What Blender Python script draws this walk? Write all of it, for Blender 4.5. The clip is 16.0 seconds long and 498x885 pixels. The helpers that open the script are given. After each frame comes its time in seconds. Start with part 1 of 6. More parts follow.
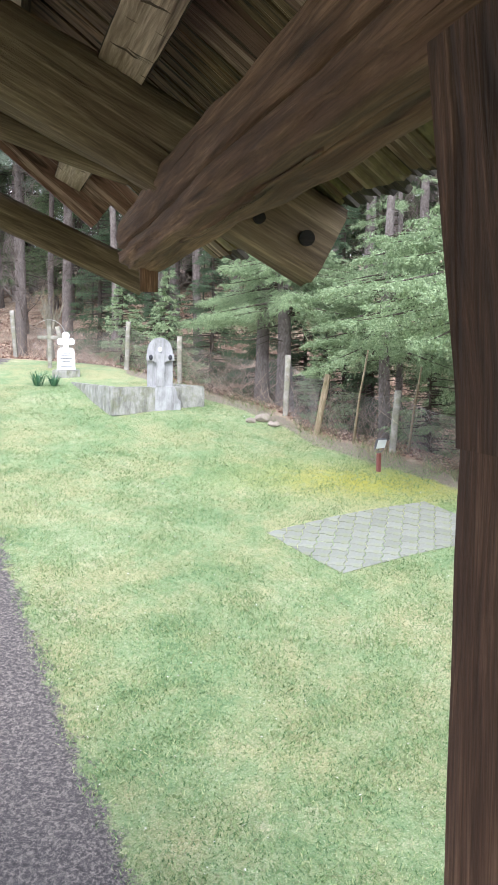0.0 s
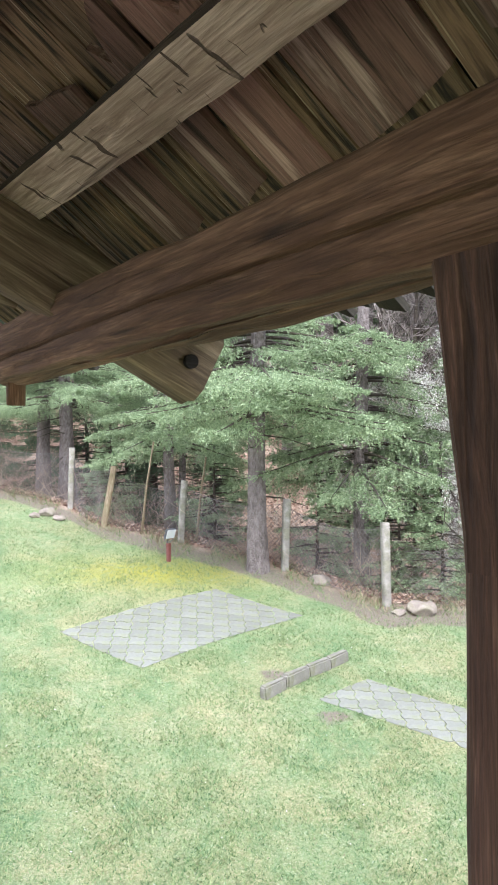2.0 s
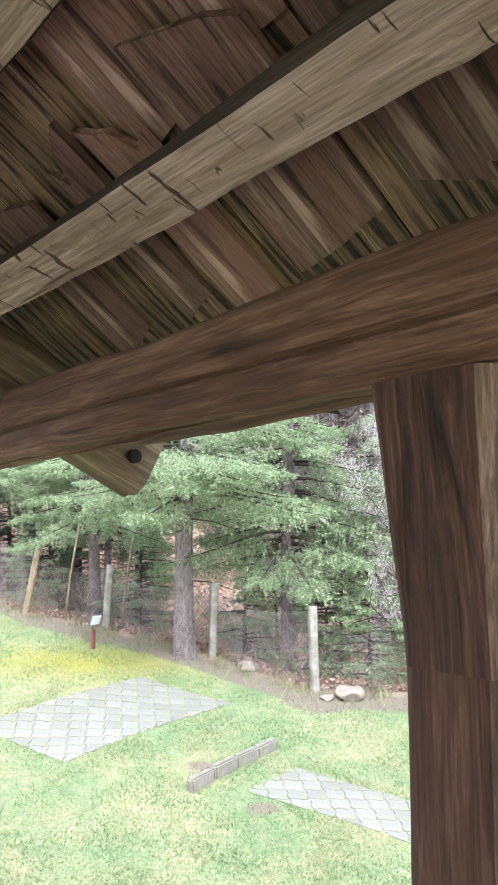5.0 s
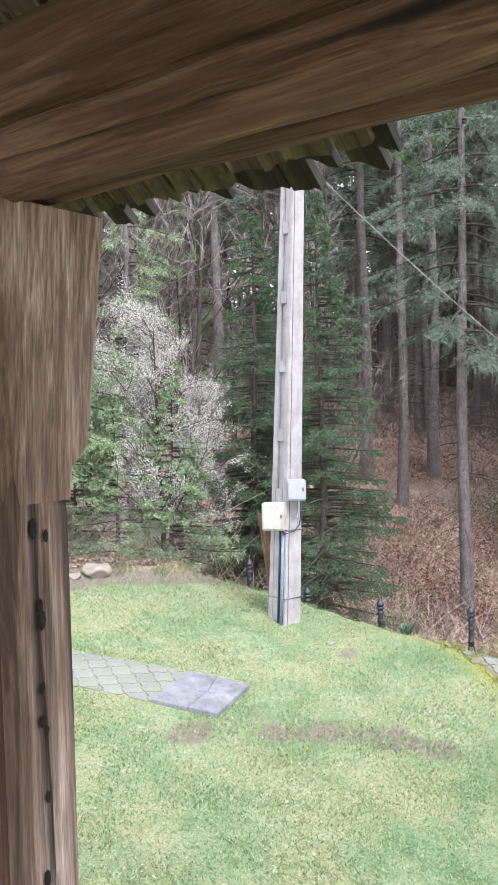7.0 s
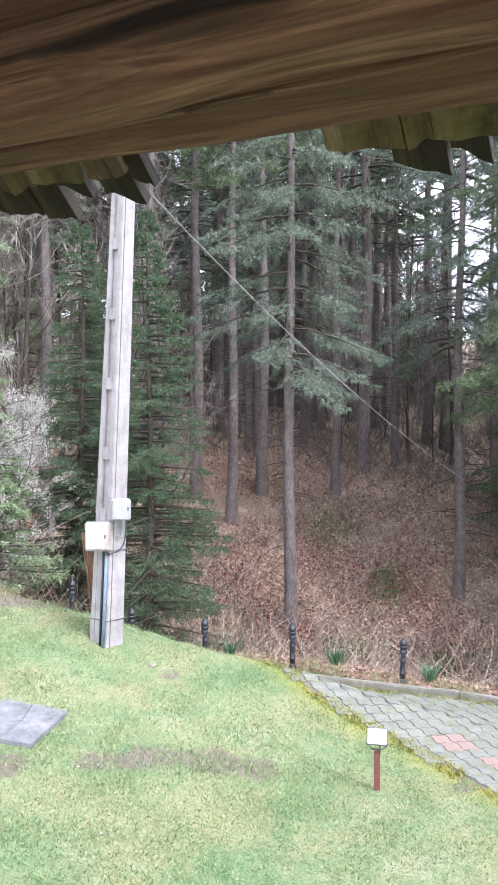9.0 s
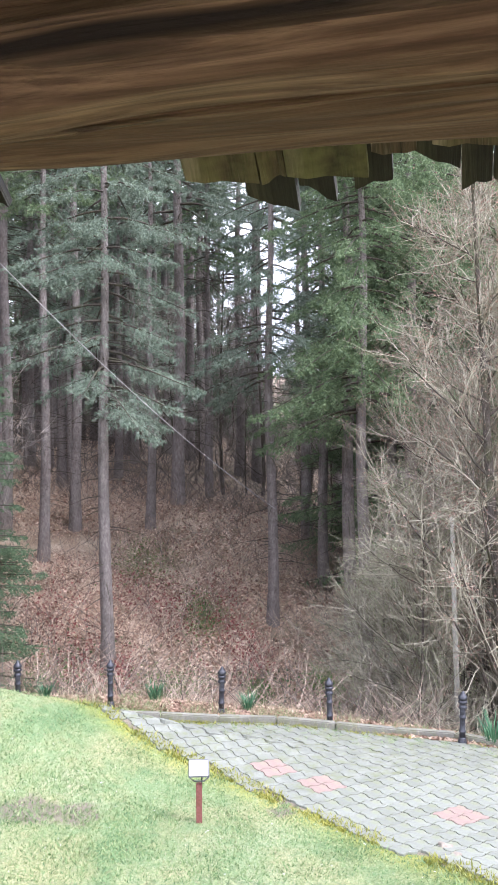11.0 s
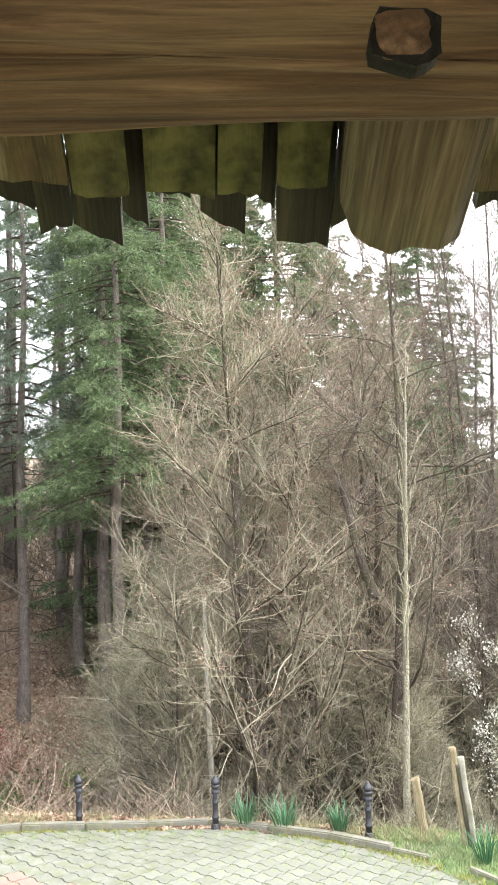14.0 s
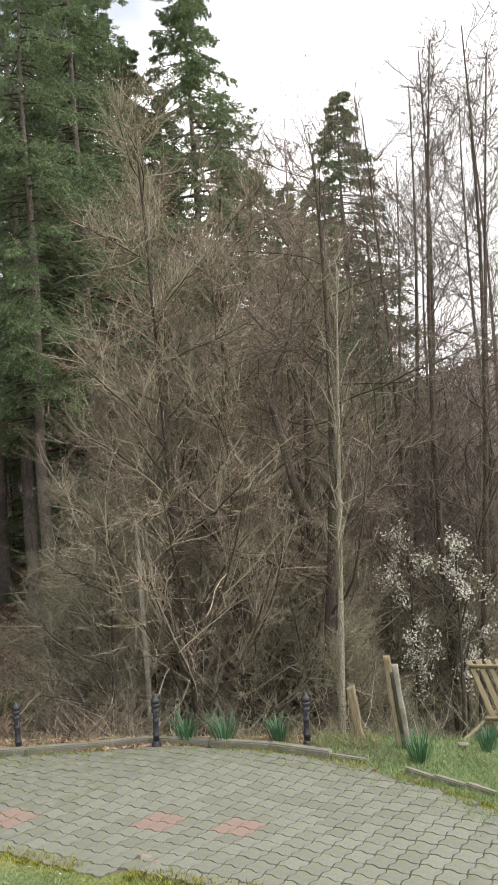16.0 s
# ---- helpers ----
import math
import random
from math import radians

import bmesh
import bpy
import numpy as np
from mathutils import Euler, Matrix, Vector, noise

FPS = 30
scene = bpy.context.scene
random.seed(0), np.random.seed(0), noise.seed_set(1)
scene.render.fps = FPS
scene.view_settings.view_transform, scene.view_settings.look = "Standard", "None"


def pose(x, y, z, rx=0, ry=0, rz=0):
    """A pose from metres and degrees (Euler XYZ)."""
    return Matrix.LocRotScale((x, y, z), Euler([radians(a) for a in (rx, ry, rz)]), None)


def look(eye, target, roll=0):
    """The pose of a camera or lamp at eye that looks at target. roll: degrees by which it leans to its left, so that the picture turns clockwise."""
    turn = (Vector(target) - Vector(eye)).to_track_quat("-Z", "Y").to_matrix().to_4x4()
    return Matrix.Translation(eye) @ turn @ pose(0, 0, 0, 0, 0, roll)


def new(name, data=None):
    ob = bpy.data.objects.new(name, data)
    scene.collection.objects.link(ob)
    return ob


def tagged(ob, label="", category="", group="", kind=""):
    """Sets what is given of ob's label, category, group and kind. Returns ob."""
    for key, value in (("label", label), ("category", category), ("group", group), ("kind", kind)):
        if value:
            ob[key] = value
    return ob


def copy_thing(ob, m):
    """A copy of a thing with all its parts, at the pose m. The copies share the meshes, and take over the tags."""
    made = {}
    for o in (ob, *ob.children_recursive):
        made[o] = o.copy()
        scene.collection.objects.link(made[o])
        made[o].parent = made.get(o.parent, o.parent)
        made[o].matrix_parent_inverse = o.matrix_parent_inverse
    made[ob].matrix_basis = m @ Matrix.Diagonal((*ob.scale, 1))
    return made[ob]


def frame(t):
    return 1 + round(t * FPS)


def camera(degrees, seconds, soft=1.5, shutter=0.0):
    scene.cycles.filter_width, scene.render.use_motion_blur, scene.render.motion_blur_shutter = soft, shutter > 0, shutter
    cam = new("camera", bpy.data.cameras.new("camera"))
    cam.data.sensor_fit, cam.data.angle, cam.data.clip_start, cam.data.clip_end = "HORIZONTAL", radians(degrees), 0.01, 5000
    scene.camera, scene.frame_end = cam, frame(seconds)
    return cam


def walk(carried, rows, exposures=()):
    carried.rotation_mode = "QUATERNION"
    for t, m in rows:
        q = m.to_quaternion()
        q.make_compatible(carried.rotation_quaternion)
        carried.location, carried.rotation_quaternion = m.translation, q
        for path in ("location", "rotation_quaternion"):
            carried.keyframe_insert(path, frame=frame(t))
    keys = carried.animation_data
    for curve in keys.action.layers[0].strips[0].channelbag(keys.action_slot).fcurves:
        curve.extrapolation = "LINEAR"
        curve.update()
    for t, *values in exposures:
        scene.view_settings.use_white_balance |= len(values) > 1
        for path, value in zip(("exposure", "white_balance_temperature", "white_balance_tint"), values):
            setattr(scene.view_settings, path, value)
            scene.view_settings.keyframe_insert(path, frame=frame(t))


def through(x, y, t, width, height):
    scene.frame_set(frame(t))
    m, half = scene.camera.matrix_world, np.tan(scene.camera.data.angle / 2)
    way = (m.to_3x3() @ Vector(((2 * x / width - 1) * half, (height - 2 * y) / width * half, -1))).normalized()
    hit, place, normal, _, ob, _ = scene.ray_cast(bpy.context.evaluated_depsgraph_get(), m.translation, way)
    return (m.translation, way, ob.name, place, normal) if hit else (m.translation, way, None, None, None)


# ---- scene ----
cam = camera(32.92, 16.0)
PATH = [
    (0.0, pose(0.000, 0.000, 1.529, 84.10, -0.46, 0.00)),
    (0.5, pose(-0.049, -0.010, 1.559, 85.33, -0.49, -3.07)),
    (1.0, pose(-0.155, -0.023, 1.580, 86.61, -0.19, -6.63)),
    (1.5, pose(-0.223, -0.045, 1.584, 88.05, 0.18, -10.69)),
    (2.0, pose(-0.253, -0.079, 1.584, 90.09, 0.48, -15.36)),
    (2.5, pose(-0.279, -0.107, 1.654, 94.84, 0.24, -18.93)),
    (3.0, pose(-0.298, -0.098, 1.727, 99.57, -0.09, -19.72)),
    (5.5, pose(-0.307, -0.148, 1.573, 93.28, 1.19, -21.40)),
    (6.0, pose(-0.270, -0.159, 1.552, 90.50, 1.71, -25.84)),
    (6.5, pose(-0.175, -0.220, 1.548, 88.16, 1.68, -31.45)),
    (7.0, pose(-0.103, -0.280, 1.554, 87.52, 1.32, -36.38)),
    (7.5, pose(-0.013, -0.284, 1.581, 87.51, 1.06, -40.47)),
    (8.0, pose(0.018, -0.301, 1.588, 87.91, 0.54, -42.95)),
    (10.5, pose(-0.010, -0.264, 1.592, 89.82, 0.13, -56.41)),
    (11.0, pose(-0.031, -0.266, 1.575, 90.73, 0.46, -60.24)),
    (11.5, pose(-0.037, -0.286, 1.604, 91.74, 0.69, -65.13)),
    (12.0, pose(0.042, -0.286, 1.617, 93.07, 1.06, -68.74)),
    (12.5, pose(0.097, -0.310, 1.630, 94.25, 1.51, -71.23)),
    (13.0, pose(0.096, -0.350, 1.618, 95.20, 1.59, -73.02)),
    (13.5, pose(0.099, -0.393, 1.593, 95.81, 1.44, -74.28)),
    (14.0, pose(0.122, -0.383, 1.564, 95.98, 1.71, -76.25)),
    (14.5, pose(0.201, -0.309, 1.564, 96.22, 2.29, -78.67)),
    (15.0, pose(0.268, -0.239, 1.556, 94.93, 2.85, -80.69)),
    (15.5, pose(0.272, -0.189, 1.519, 92.74, 3.13, -81.59)),
    (16.0, pose(0.291, -0.176, 1.517, 90.64, 3.28, -81.58)),
]
EXPOSURES = [(0.0, 0.8, 5850, 14), (2.0, 0.98, 5850, 16), (2.5, 1.36, 5600, 20), (3.0, 1.85, 4950, 16), (3.6, 1.7, 5000, 16), (5.3, 1.22, 5900, 18), (6.0, 1.05, 5900, 18), (7.5, 0.93, 5900, 18), (8.2, 1.0, 5850, 19), (11.0, 1.25, 5800, 18), (12.5, 1.45, 6150, 13), (13.5, 1.52, 6450, 8), (14.3, 1.2, 6650, 8), (15.0, 0.64, 6800, 9), (15.6, 0.27, 6800, 10), (16.0, 0.17, 6850, 10)]
walk(cam, PATH, EXPOSURES)

# ---- world and light ----
world = bpy.data.worlds.new("overcast_sky")
scene.world = world
world.use_nodes = True
wn = world.node_tree.nodes
sky = wn.new("ShaderNodeTexSky")
sky.sky_type = "NISHITA"
sky.sun_disc = False
sky.sun_elevation = radians(52)
sky.sun_rotation = radians(182)
sky.air_density = 1.0
sky.dust_density = 4.0
cloud_map = wn.new("ShaderNodeTexCoord")
cloud = wn.new("ShaderNodeTexNoise")
cloud.inputs["Scale"].default_value = 1.6
cloud.inputs["Detail"].default_value = 5.0
cramp = wn.new("ShaderNodeValToRGB")
cramp.color_ramp.elements[0].position, cramp.color_ramp.elements[1].position = 0.30, 0.46
cmix = wn.new("ShaderNodeMix")
cmix.data_type = "RGBA"
cmix.inputs["B"].default_value = (10.5, 10.7, 11.2, 1)
wl = world.node_tree.links
wl.new(cloud_map.outputs["Generated"], cloud.inputs["Vector"])
wl.new(cloud.outputs["Fac"], cramp.inputs["Fac"])
wl.new(cramp.outputs["Color"], cmix.inputs["Factor"])
wl.new(sky.outputs["Color"], cmix.inputs["A"])
wl.new(cmix.outputs["Result"], wn["Background"].inputs["Color"])
wn["Background"].inputs["Strength"].default_value = 0.16

sun = new("sun", bpy.data.lights.new("sun", "SUN"))
sun.data.energy, sun.data.angle, sun.data.color = 2.0, radians(18), (1.0, 0.96, 0.9)
sun.matrix_basis = look((0, 0, 0), (-math.sin(radians(182)), -math.cos(radians(182)), -1.28))

# ---- materials ----


def mat_new(name, rough=0.8, metal=0.0):
    m = bpy.data.materials.new(name)
    m.use_nodes = True
    b = m.node_tree.nodes["Principled BSDF"]
    b.inputs["Roughness"].default_value, b.inputs["Metallic"].default_value = rough, metal
    return m


class Net:
    """Short forms for a material's nodes."""

    def __init__(self, m, space="Object", size=(1, 1, 1)):
        self.m, self.t = m, m.node_tree
        self.bsdf = self.t.nodes["Principled BSDF"]
        co = self.t.nodes.new("ShaderNodeTexCoord")
        mp = self.t.nodes.new("ShaderNodeMapping")
        mp.inputs["Scale"].default_value = size
        self.t.links.new(co.outputs[space], mp.inputs["Vector"])
        self.vec = mp.outputs["Vector"]

    def mapped(self, size, space="Object"):
        co = self.t.nodes.new("ShaderNodeTexCoord")
        mp = self.t.nodes.new("ShaderNodeMapping")
        mp.inputs["Scale"].default_value = size
        self.t.links.new(co.outputs[space], mp.inputs["Vector"])
        return mp.outputs["Vector"]

    def noise(self, scale, detail=4.0, rough=0.6, vec=None, distort=0.0):
        n = self.t.nodes.new("ShaderNodeTexNoise")
        n.inputs["Scale"].default_value, n.inputs["Detail"].default_value = scale, detail
        n.inputs["Roughness"].default_value, n.inputs["Distortion"].default_value = rough, distort
        self.t.links.new(vec or self.vec, n.inputs["Vector"])
        return n.outputs["Fac"]

    def voronoi(self, scale, vec=None, feature="DISTANCE_TO_EDGE"):
        n = self.t.nodes.new("ShaderNodeTexVoronoi")
        n.feature = feature
        n.inputs["Scale"].default_value = scale
        self.t.links.new(vec or self.vec, n.inputs["Vector"])
        return n.outputs["Distance"]

    def ramp(self, fac, *stops):
        n = self.t.nodes.new("ShaderNodeValToRGB")
        e = n.color_ramp.elements
        while len(e) < len(stops):
            e.new(0.5)
        for el, (p, c) in zip(e, stops):
            el.position = p
            el.color = (*c, 1) if len(c) == 3 else c
        self.t.links.new(fac, n.inputs["Fac"])
        return n.outputs["Color"]

    def grey(self, fac, lo, hi):
        return self.ramp(fac, (lo, (0, 0, 0)), (hi, (1, 1, 1)))

    def mix(self, fac, a, b, how="MIX"):
        n = self.t.nodes.new("ShaderNodeMix")
        n.data_type, n.blend_type = "RGBA", how
        for key, v in (("Factor", fac), ("A", a), ("B", b)):
            sock = n.inputs[key] if key != "Factor" else n.inputs[0]
            if isinstance(v, (int, float)):
                sock.default_value = v
            elif isinstance(v, tuple):
                sock.default_value = (*v, 1)
            else:
                self.t.links.new(v, sock)
        return n.outputs["Result"]

    def math(self, how, a, b):
        n = self.t.nodes.new("ShaderNodeMath")
        n.operation = how
        for i, v in enumerate((a, b)):
            if isinstance(v, (int, float)):
                n.inputs[i].default_value = v
            else:
                self.t.links.new(v, n.inputs[i])
        return n.outputs[0]

    def attr(self, name):
        n = self.t.nodes.new("ShaderNodeAttribute")
        n.attribute_name = name
        return n.outputs["Fac"]

    def per_object(self):
        return self.t.nodes.new("ShaderNodeObjectInfo").outputs["Random"]

    def per_island(self):
        return self.t.nodes.new("ShaderNodeNewGeometry").outputs["Random Per Island"]

    def out(self, color=None, height=None, strength=0.5, dist=0.01, rough=None):
        if color is not None:
            self.t.links.new(color, self.bsdf.inputs["Base Color"])
        if rough is not None:
            self.t.links.new(rough, self.bsdf.inputs["Roughness"])
        if height is not None:
            b = self.t.nodes.new("ShaderNodeBump")
            b.inputs["Strength"].default_value, b.inputs["Distance"].default_value = strength, dist
            self.t.links.new(height, b.inputs["Height"])
            self.t.links.new(b.outputs["Normal"], self.bsdf.inputs["Normal"])
        return self.m


def wood_mat(name, dark, mid, light, moss=0.0, crack=0.55, rnd=0.0, ring=0.0, foot=0.0, streak=0.0, feather=0.0):
    """Old weathered timber, its grain along the object's own x axis."""
    n = Net(mat_new(name, 0.85))
    grain = n.noise(1.0, 7, 0.68, n.mapped((3.5, 48, 48)), 0.9)
    fibre = n.noise(1.0, 3, 0.6, n.mapped((8, 240, 240)))
    broad = n.noise(1.0, 4, 0.6, n.mapped((1.5, 7, 7)))
    col = n.ramp(n.math("ADD", n.math("MULTIPLY", grain, 0.6), n.math("MULTIPLY", broad, 0.4)), (0.39, dark), (0.5, mid), (0.62, light))
    col = n.mix(n.grey(fibre, 0.35, 0.7), n.mix(0.75, col, dark), col)
    cr = n.grey(n.noise(1.0, 3, 0.5, n.mapped((1.3, 22, 22)), 0.8), crack - 0.30, crack - 0.19)
    col = n.mix(cr, (dark[0] * 0.25, dark[1] * 0.25, dark[2] * 0.25), col)
    if streak:
        rot = n.grey(n.noise(1.0, 5, 0.65, n.mapped((2.6, 26, 26)), 1.6), 0.50, 0.57)
        col = n.mix(n.math("MULTIPLY", rot, streak), col, (dark[0] * 0.55, dark[1] * 0.6, dark[2] * 0.7))
    if feather:
        split = n.noise(1.0, 5, 0.62, n.mapped((2.2, 30, 30)), 0.5)
        col = n.mix(feather, col, n.ramp(split, (0.40, (dark[0] * 0.3, dark[1] * 0.36, dark[2] * 0.42)), (0.48, mid), (0.54, (mid[0] * 0.5, mid[1] * 0.5, mid[2] * 0.5)), (0.63, light)))
    if rnd:
        k = n.per_object()
        col = n.mix(n.grey(k, 0.0, 0.55), n.mix(rnd, col, (dark[0] * 0.5, dark[1] * 0.5, dark[2] * 0.5)), col)
        col = n.mix(n.math("MULTIPLY", n.grey(k, 0.80, 0.88), rnd * 0.45), col, (light[0] * 0.55, light[1] * 0.40, light[2] * 0.38))
    if ring:
        rg_ = n.grey(n.noise(1.0, 2, 0.5, n.mapped((34, 7, 7)), 1.2), 0.315, 0.345)
        col = n.mix(rg_, (dark[0] * 0.35, dark[1] * 0.33, dark[2] * 0.3), col)
        cr = n.math("MULTIPLY", cr, rg_)
    if foot:
        sx = n.t.nodes.new("ShaderNodeSeparateXYZ")
        n.t.links.new(n.mapped((1, 1, 1)), sx.inputs[0])
        near = n.ramp(n.math("ADD", sx.outputs[0], n.math("MULTIPLY", n.noise(14, 4), 0.10)), (foot, (1, 1, 1)), (foot + 0.08, (0, 0, 0)))
        col = n.mix(n.math("MULTIPLY", near, n.grey(n.per_object(), 0.0, 0.9)), col, n.ramp(n.noise(30, 4), (0.35, (0.035, 0.036, 0.013)), (0.65, (0.20, 0.195, 0.065))))
    if moss:
        col = n.mix(n.math("MULTIPLY", n.grey(n.noise(9, 5), 0.4, 0.65), moss), col, (0.10, 0.115, 0.025))
    h = n.math("ADD", n.math("MULTIPLY", grain, 0.5), n.math("ADD", n.math("MULTIPLY", cr, 0.7), n.math("MULTIPLY", fibre, 0.15)))
    return n.out(col, h, 1.0, 0.010)


M_beam = wood_mat("beam_wood", (0.078, 0.041, 0.022), (0.205, 0.114, 0.060), (0.39, 0.24, 0.14), crack=0.57)
M_rafter = wood_mat("grey_rafter_wood", (0.085, 0.060, 0.036), (0.230, 0.168, 0.100), (0.41, 0.32, 0.205), crack=0.56)
M_log = wood_mat("lath_wood", (0.26, 0.19, 0.14), (0.56, 0.44, 0.335), (0.80, 0.67, 0.55), crack=0.56, ring=1.0)
# bark of the lath flanks, darkened by the shadow that lies on them
M_lath_bark_shade = wood_mat("shaded_lath_bark", (0.030, 0.020, 0.014), (0.085, 0.060, 0.042), (0.17, 0.125, 0.09), crack=0.55)
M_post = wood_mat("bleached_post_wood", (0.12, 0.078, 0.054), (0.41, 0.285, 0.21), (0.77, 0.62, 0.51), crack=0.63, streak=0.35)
# brown of the post's inner sides, their shade put into the colour
M_post_shade = wood_mat("shaded_brown_post_wood", (0.052, 0.028, 0.017), (0.15, 0.080, 0.048), (0.32, 0.19, 0.12), crack=0.57)
M_shingle = wood_mat("shingle_wood", (0.050, 0.025, 0.019), (0.36, 0.195, 0.155), (0.84, 0.60, 0.50), moss=0.02, rnd=0.55, streak=0.3, feather=0.6)
M_eave = wood_mat("mossy_shingle", (0.036, 0.024, 0.014), (0.27, 0.175, 0.100), (0.80, 0.62, 0.42), moss=0.04, rnd=0.45, streak=0.3, foot=0.17, feather=0.85)
M_feather = wood_mat("split_shingle", (0.032, 0.022, 0.015), (0.32, 0.20, 0.125), (0.90, 0.72, 0.52), moss=0.03, rnd=0.5, streak=0.3, feather=0.85)
# near-black colour for the shade inside holes that aren't cut
M_hole = wood_mat("hole_shade", (0.004, 0.003, 0.002), (0.010, 0.007, 0.005), (0.020, 0.014, 0.010))
M_outer = wood_mat("dark_shingle", (0.018, 0.015, 0.010), (0.05, 0.042, 0.030), (0.11, 0.09, 0.06), moss=0.16)
M_stake = wood_mat("pale_stake", (0.17, 0.13, 0.08), (0.33, 0.26, 0.17), (0.5, 0.42, 0.3), moss=0.25)


def stone_mat(name, a, b, c, stain=0.0, scale=1.0, moss=0.0, bump=0.5, rnd=0.0, wear=(0.06, 0.06, 0.055)):
    n = Net(mat_new(name, 0.9))
    fine, broad = n.noise(60 * scale, 6, 0.7), n.noise(4.5 * scale, 5, 0.6)
    col = n.ramp(n.math("ADD", n.math("MULTIPLY", fine, 0.45), n.math("MULTIPLY", broad, 0.55)), (0.34, a), (0.5, b), (0.66, c))
    if rnd:
        k = n.per_object()
        col = n.mix(n.math("MULTIPLY", k, rnd), col, n.mix(0.5, col, (a[0] * 0.75, a[1] * 0.75, a[2] * 0.7)))
    if stain:
        col = n.mix(n.math("MULTIPLY", n.grey(n.noise(1, 6, 0.7, n.mapped((7, 7, 1.6))), 0.45, 0.66), stain), col, wear)
    if moss:
        col = n.mix(n.math("MULTIPLY", n.grey(n.noise(6 * scale, 6, 0.7), 0.48, 0.62), moss), col, (0.13, 0.15, 0.03))
    return n.out(col, n.math("ADD", fine, n.math("MULTIPLY", broad, 0.6)), bump, 0.006)


M_concrete = stone_mat("concrete", (0.26, 0.245, 0.24), (0.36, 0.34, 0.335), (0.45, 0.43, 0.425), stain=0.25)
M_kerb = stone_mat("kerb_concrete", (0.15, 0.145, 0.12), (0.23, 0.22, 0.185), (0.31, 0.295, 0.255), stain=0.3, moss=0.35)
M_paver = stone_mat("grey_paver", (0.15, 0.157, 0.132), (0.228, 0.236, 0.204), (0.32, 0.328, 0.285), moss=0.4, rnd=0.8)
M_paver_red = stone_mat("red_paver", (0.21, 0.15, 0.13), (0.27, 0.195, 0.17), (0.33, 0.25, 0.225), moss=0.25)
M_plinth = stone_mat("stained_concrete", (0.22, 0.22, 0.195), (0.33, 0.325, 0.295), (0.43, 0.42, 0.39), stain=0.85, moss=0.35, wear=(0.10, 0.10, 0.09))
M_head = stone_mat("pale_gravestone", (0.27, 0.27, 0.275), (0.37, 0.37, 0.375), (0.46, 0.46, 0.465), stain=0.75, wear=(0.16, 0.155, 0.15))
M_white = stone_mat("white_marble", (0.68, 0.68, 0.68), (0.76, 0.76, 0.76), (0.82, 0.82, 0.82), stain=0.1, bump=0.15)
M_rock = stone_mat("field_stone", (0.18, 0.15, 0.12), (0.28, 0.24, 0.20), (0.38, 0.34, 0.29), moss=0.3)
M_fpost = stone_mat("fence_post_concrete", (0.22, 0.205, 0.175), (0.32, 0.30, 0.26), (0.41, 0.385, 0.34), stain=0.4, moss=0.3)


def iron_mat(name, base, rough=0.55, metal=0.6, rust=0.0):
    n = Net(mat_new(name, rough, metal))
    col = n.mix(n.grey(n.noise(40, 5), 0.4, 0.7), base, (base[0] * 1.6 + 0.01, base[1] * 1.6 + 0.01, base[2] * 1.6 + 0.012))
    if rust:
        col = n.mix(n.math("MULTIPLY", n.grey(n.noise(16, 6, 0.7), 0.5, 0.65), rust), col, (0.16, 0.06, 0.03))
    return n.out(col, n.noise(90, 3), 0.25, 0.003)


M_iron = iron_mat("black_cast_iron", (0.050, 0.050, 0.058), 0.5)
M_wire = iron_mat("galvanised_wire", (0.20, 0.19, 0.18), 0.6, 0.7, rust=0.5)
M_red = iron_mat("red_painted_steel", (0.15, 0.048, 0.042), 0.6, 0.0, rust=0.6)
M_lampbody = iron_mat("grey_lamp_body", (0.12, 0.12, 0.13), 0.5, 0.3)
M_cable = iron_mat("dark_cable", (0.03, 0.035, 0.045), 0.5, 0.0)
M_cable_blue = iron_mat("blue_grey_cable", (0.16, 0.21, 0.27), 0.5, 0.0)
M_box = stone_mat("white_meter_box", (0.38, 0.37, 0.34), (0.47, 0.46, 0.43), (0.55, 0.54, 0.51), stain=0.6, bump=0.1, wear=(0.28, 0.16, 0.09))
M_box2 = stone_mat("grey_meter_box", (0.28, 0.285, 0.29), (0.35, 0.355, 0.36), (0.41, 0.415, 0.42), bump=0.1)
M_glass = mat_new("lamp_glass", 0.12)
M_glass.node_tree.nodes["Principled BSDF"].inputs["Base Color"].default_value = (0.72, 0.75, 0.78, 1)


def plant_mat(name, a, b, c, rough=0.6, through=0.25):
    """Leaves, needles and blades: each island its own shade."""
    n = Net(mat_new(name, rough))
    k = n.math("ADD", n.math("MULTIPLY", n.per_island(), 0.65), n.math("MULTIPLY", n.noise(1.3, 4), 0.35))
    col = n.ramp(k, (0.15, a), (0.5, b), (0.85, c))
    n.out(col)
    tr = n.t.nodes.new("ShaderNodeBsdfTranslucent")
    sh = n.t.nodes.new("ShaderNodeMixShader")
    sh.inputs[0].default_value = through
    n.t.links.new(col, tr.inputs["Color"])
    n.t.links.new(n.bsdf.outputs[0], sh.inputs[1])
    n.t.links.new(tr.outputs[0], sh.inputs[2])
    n.t.links.new(sh.outputs[0], n.t.nodes["Material Output"].inputs["Surface"])
    return n.m


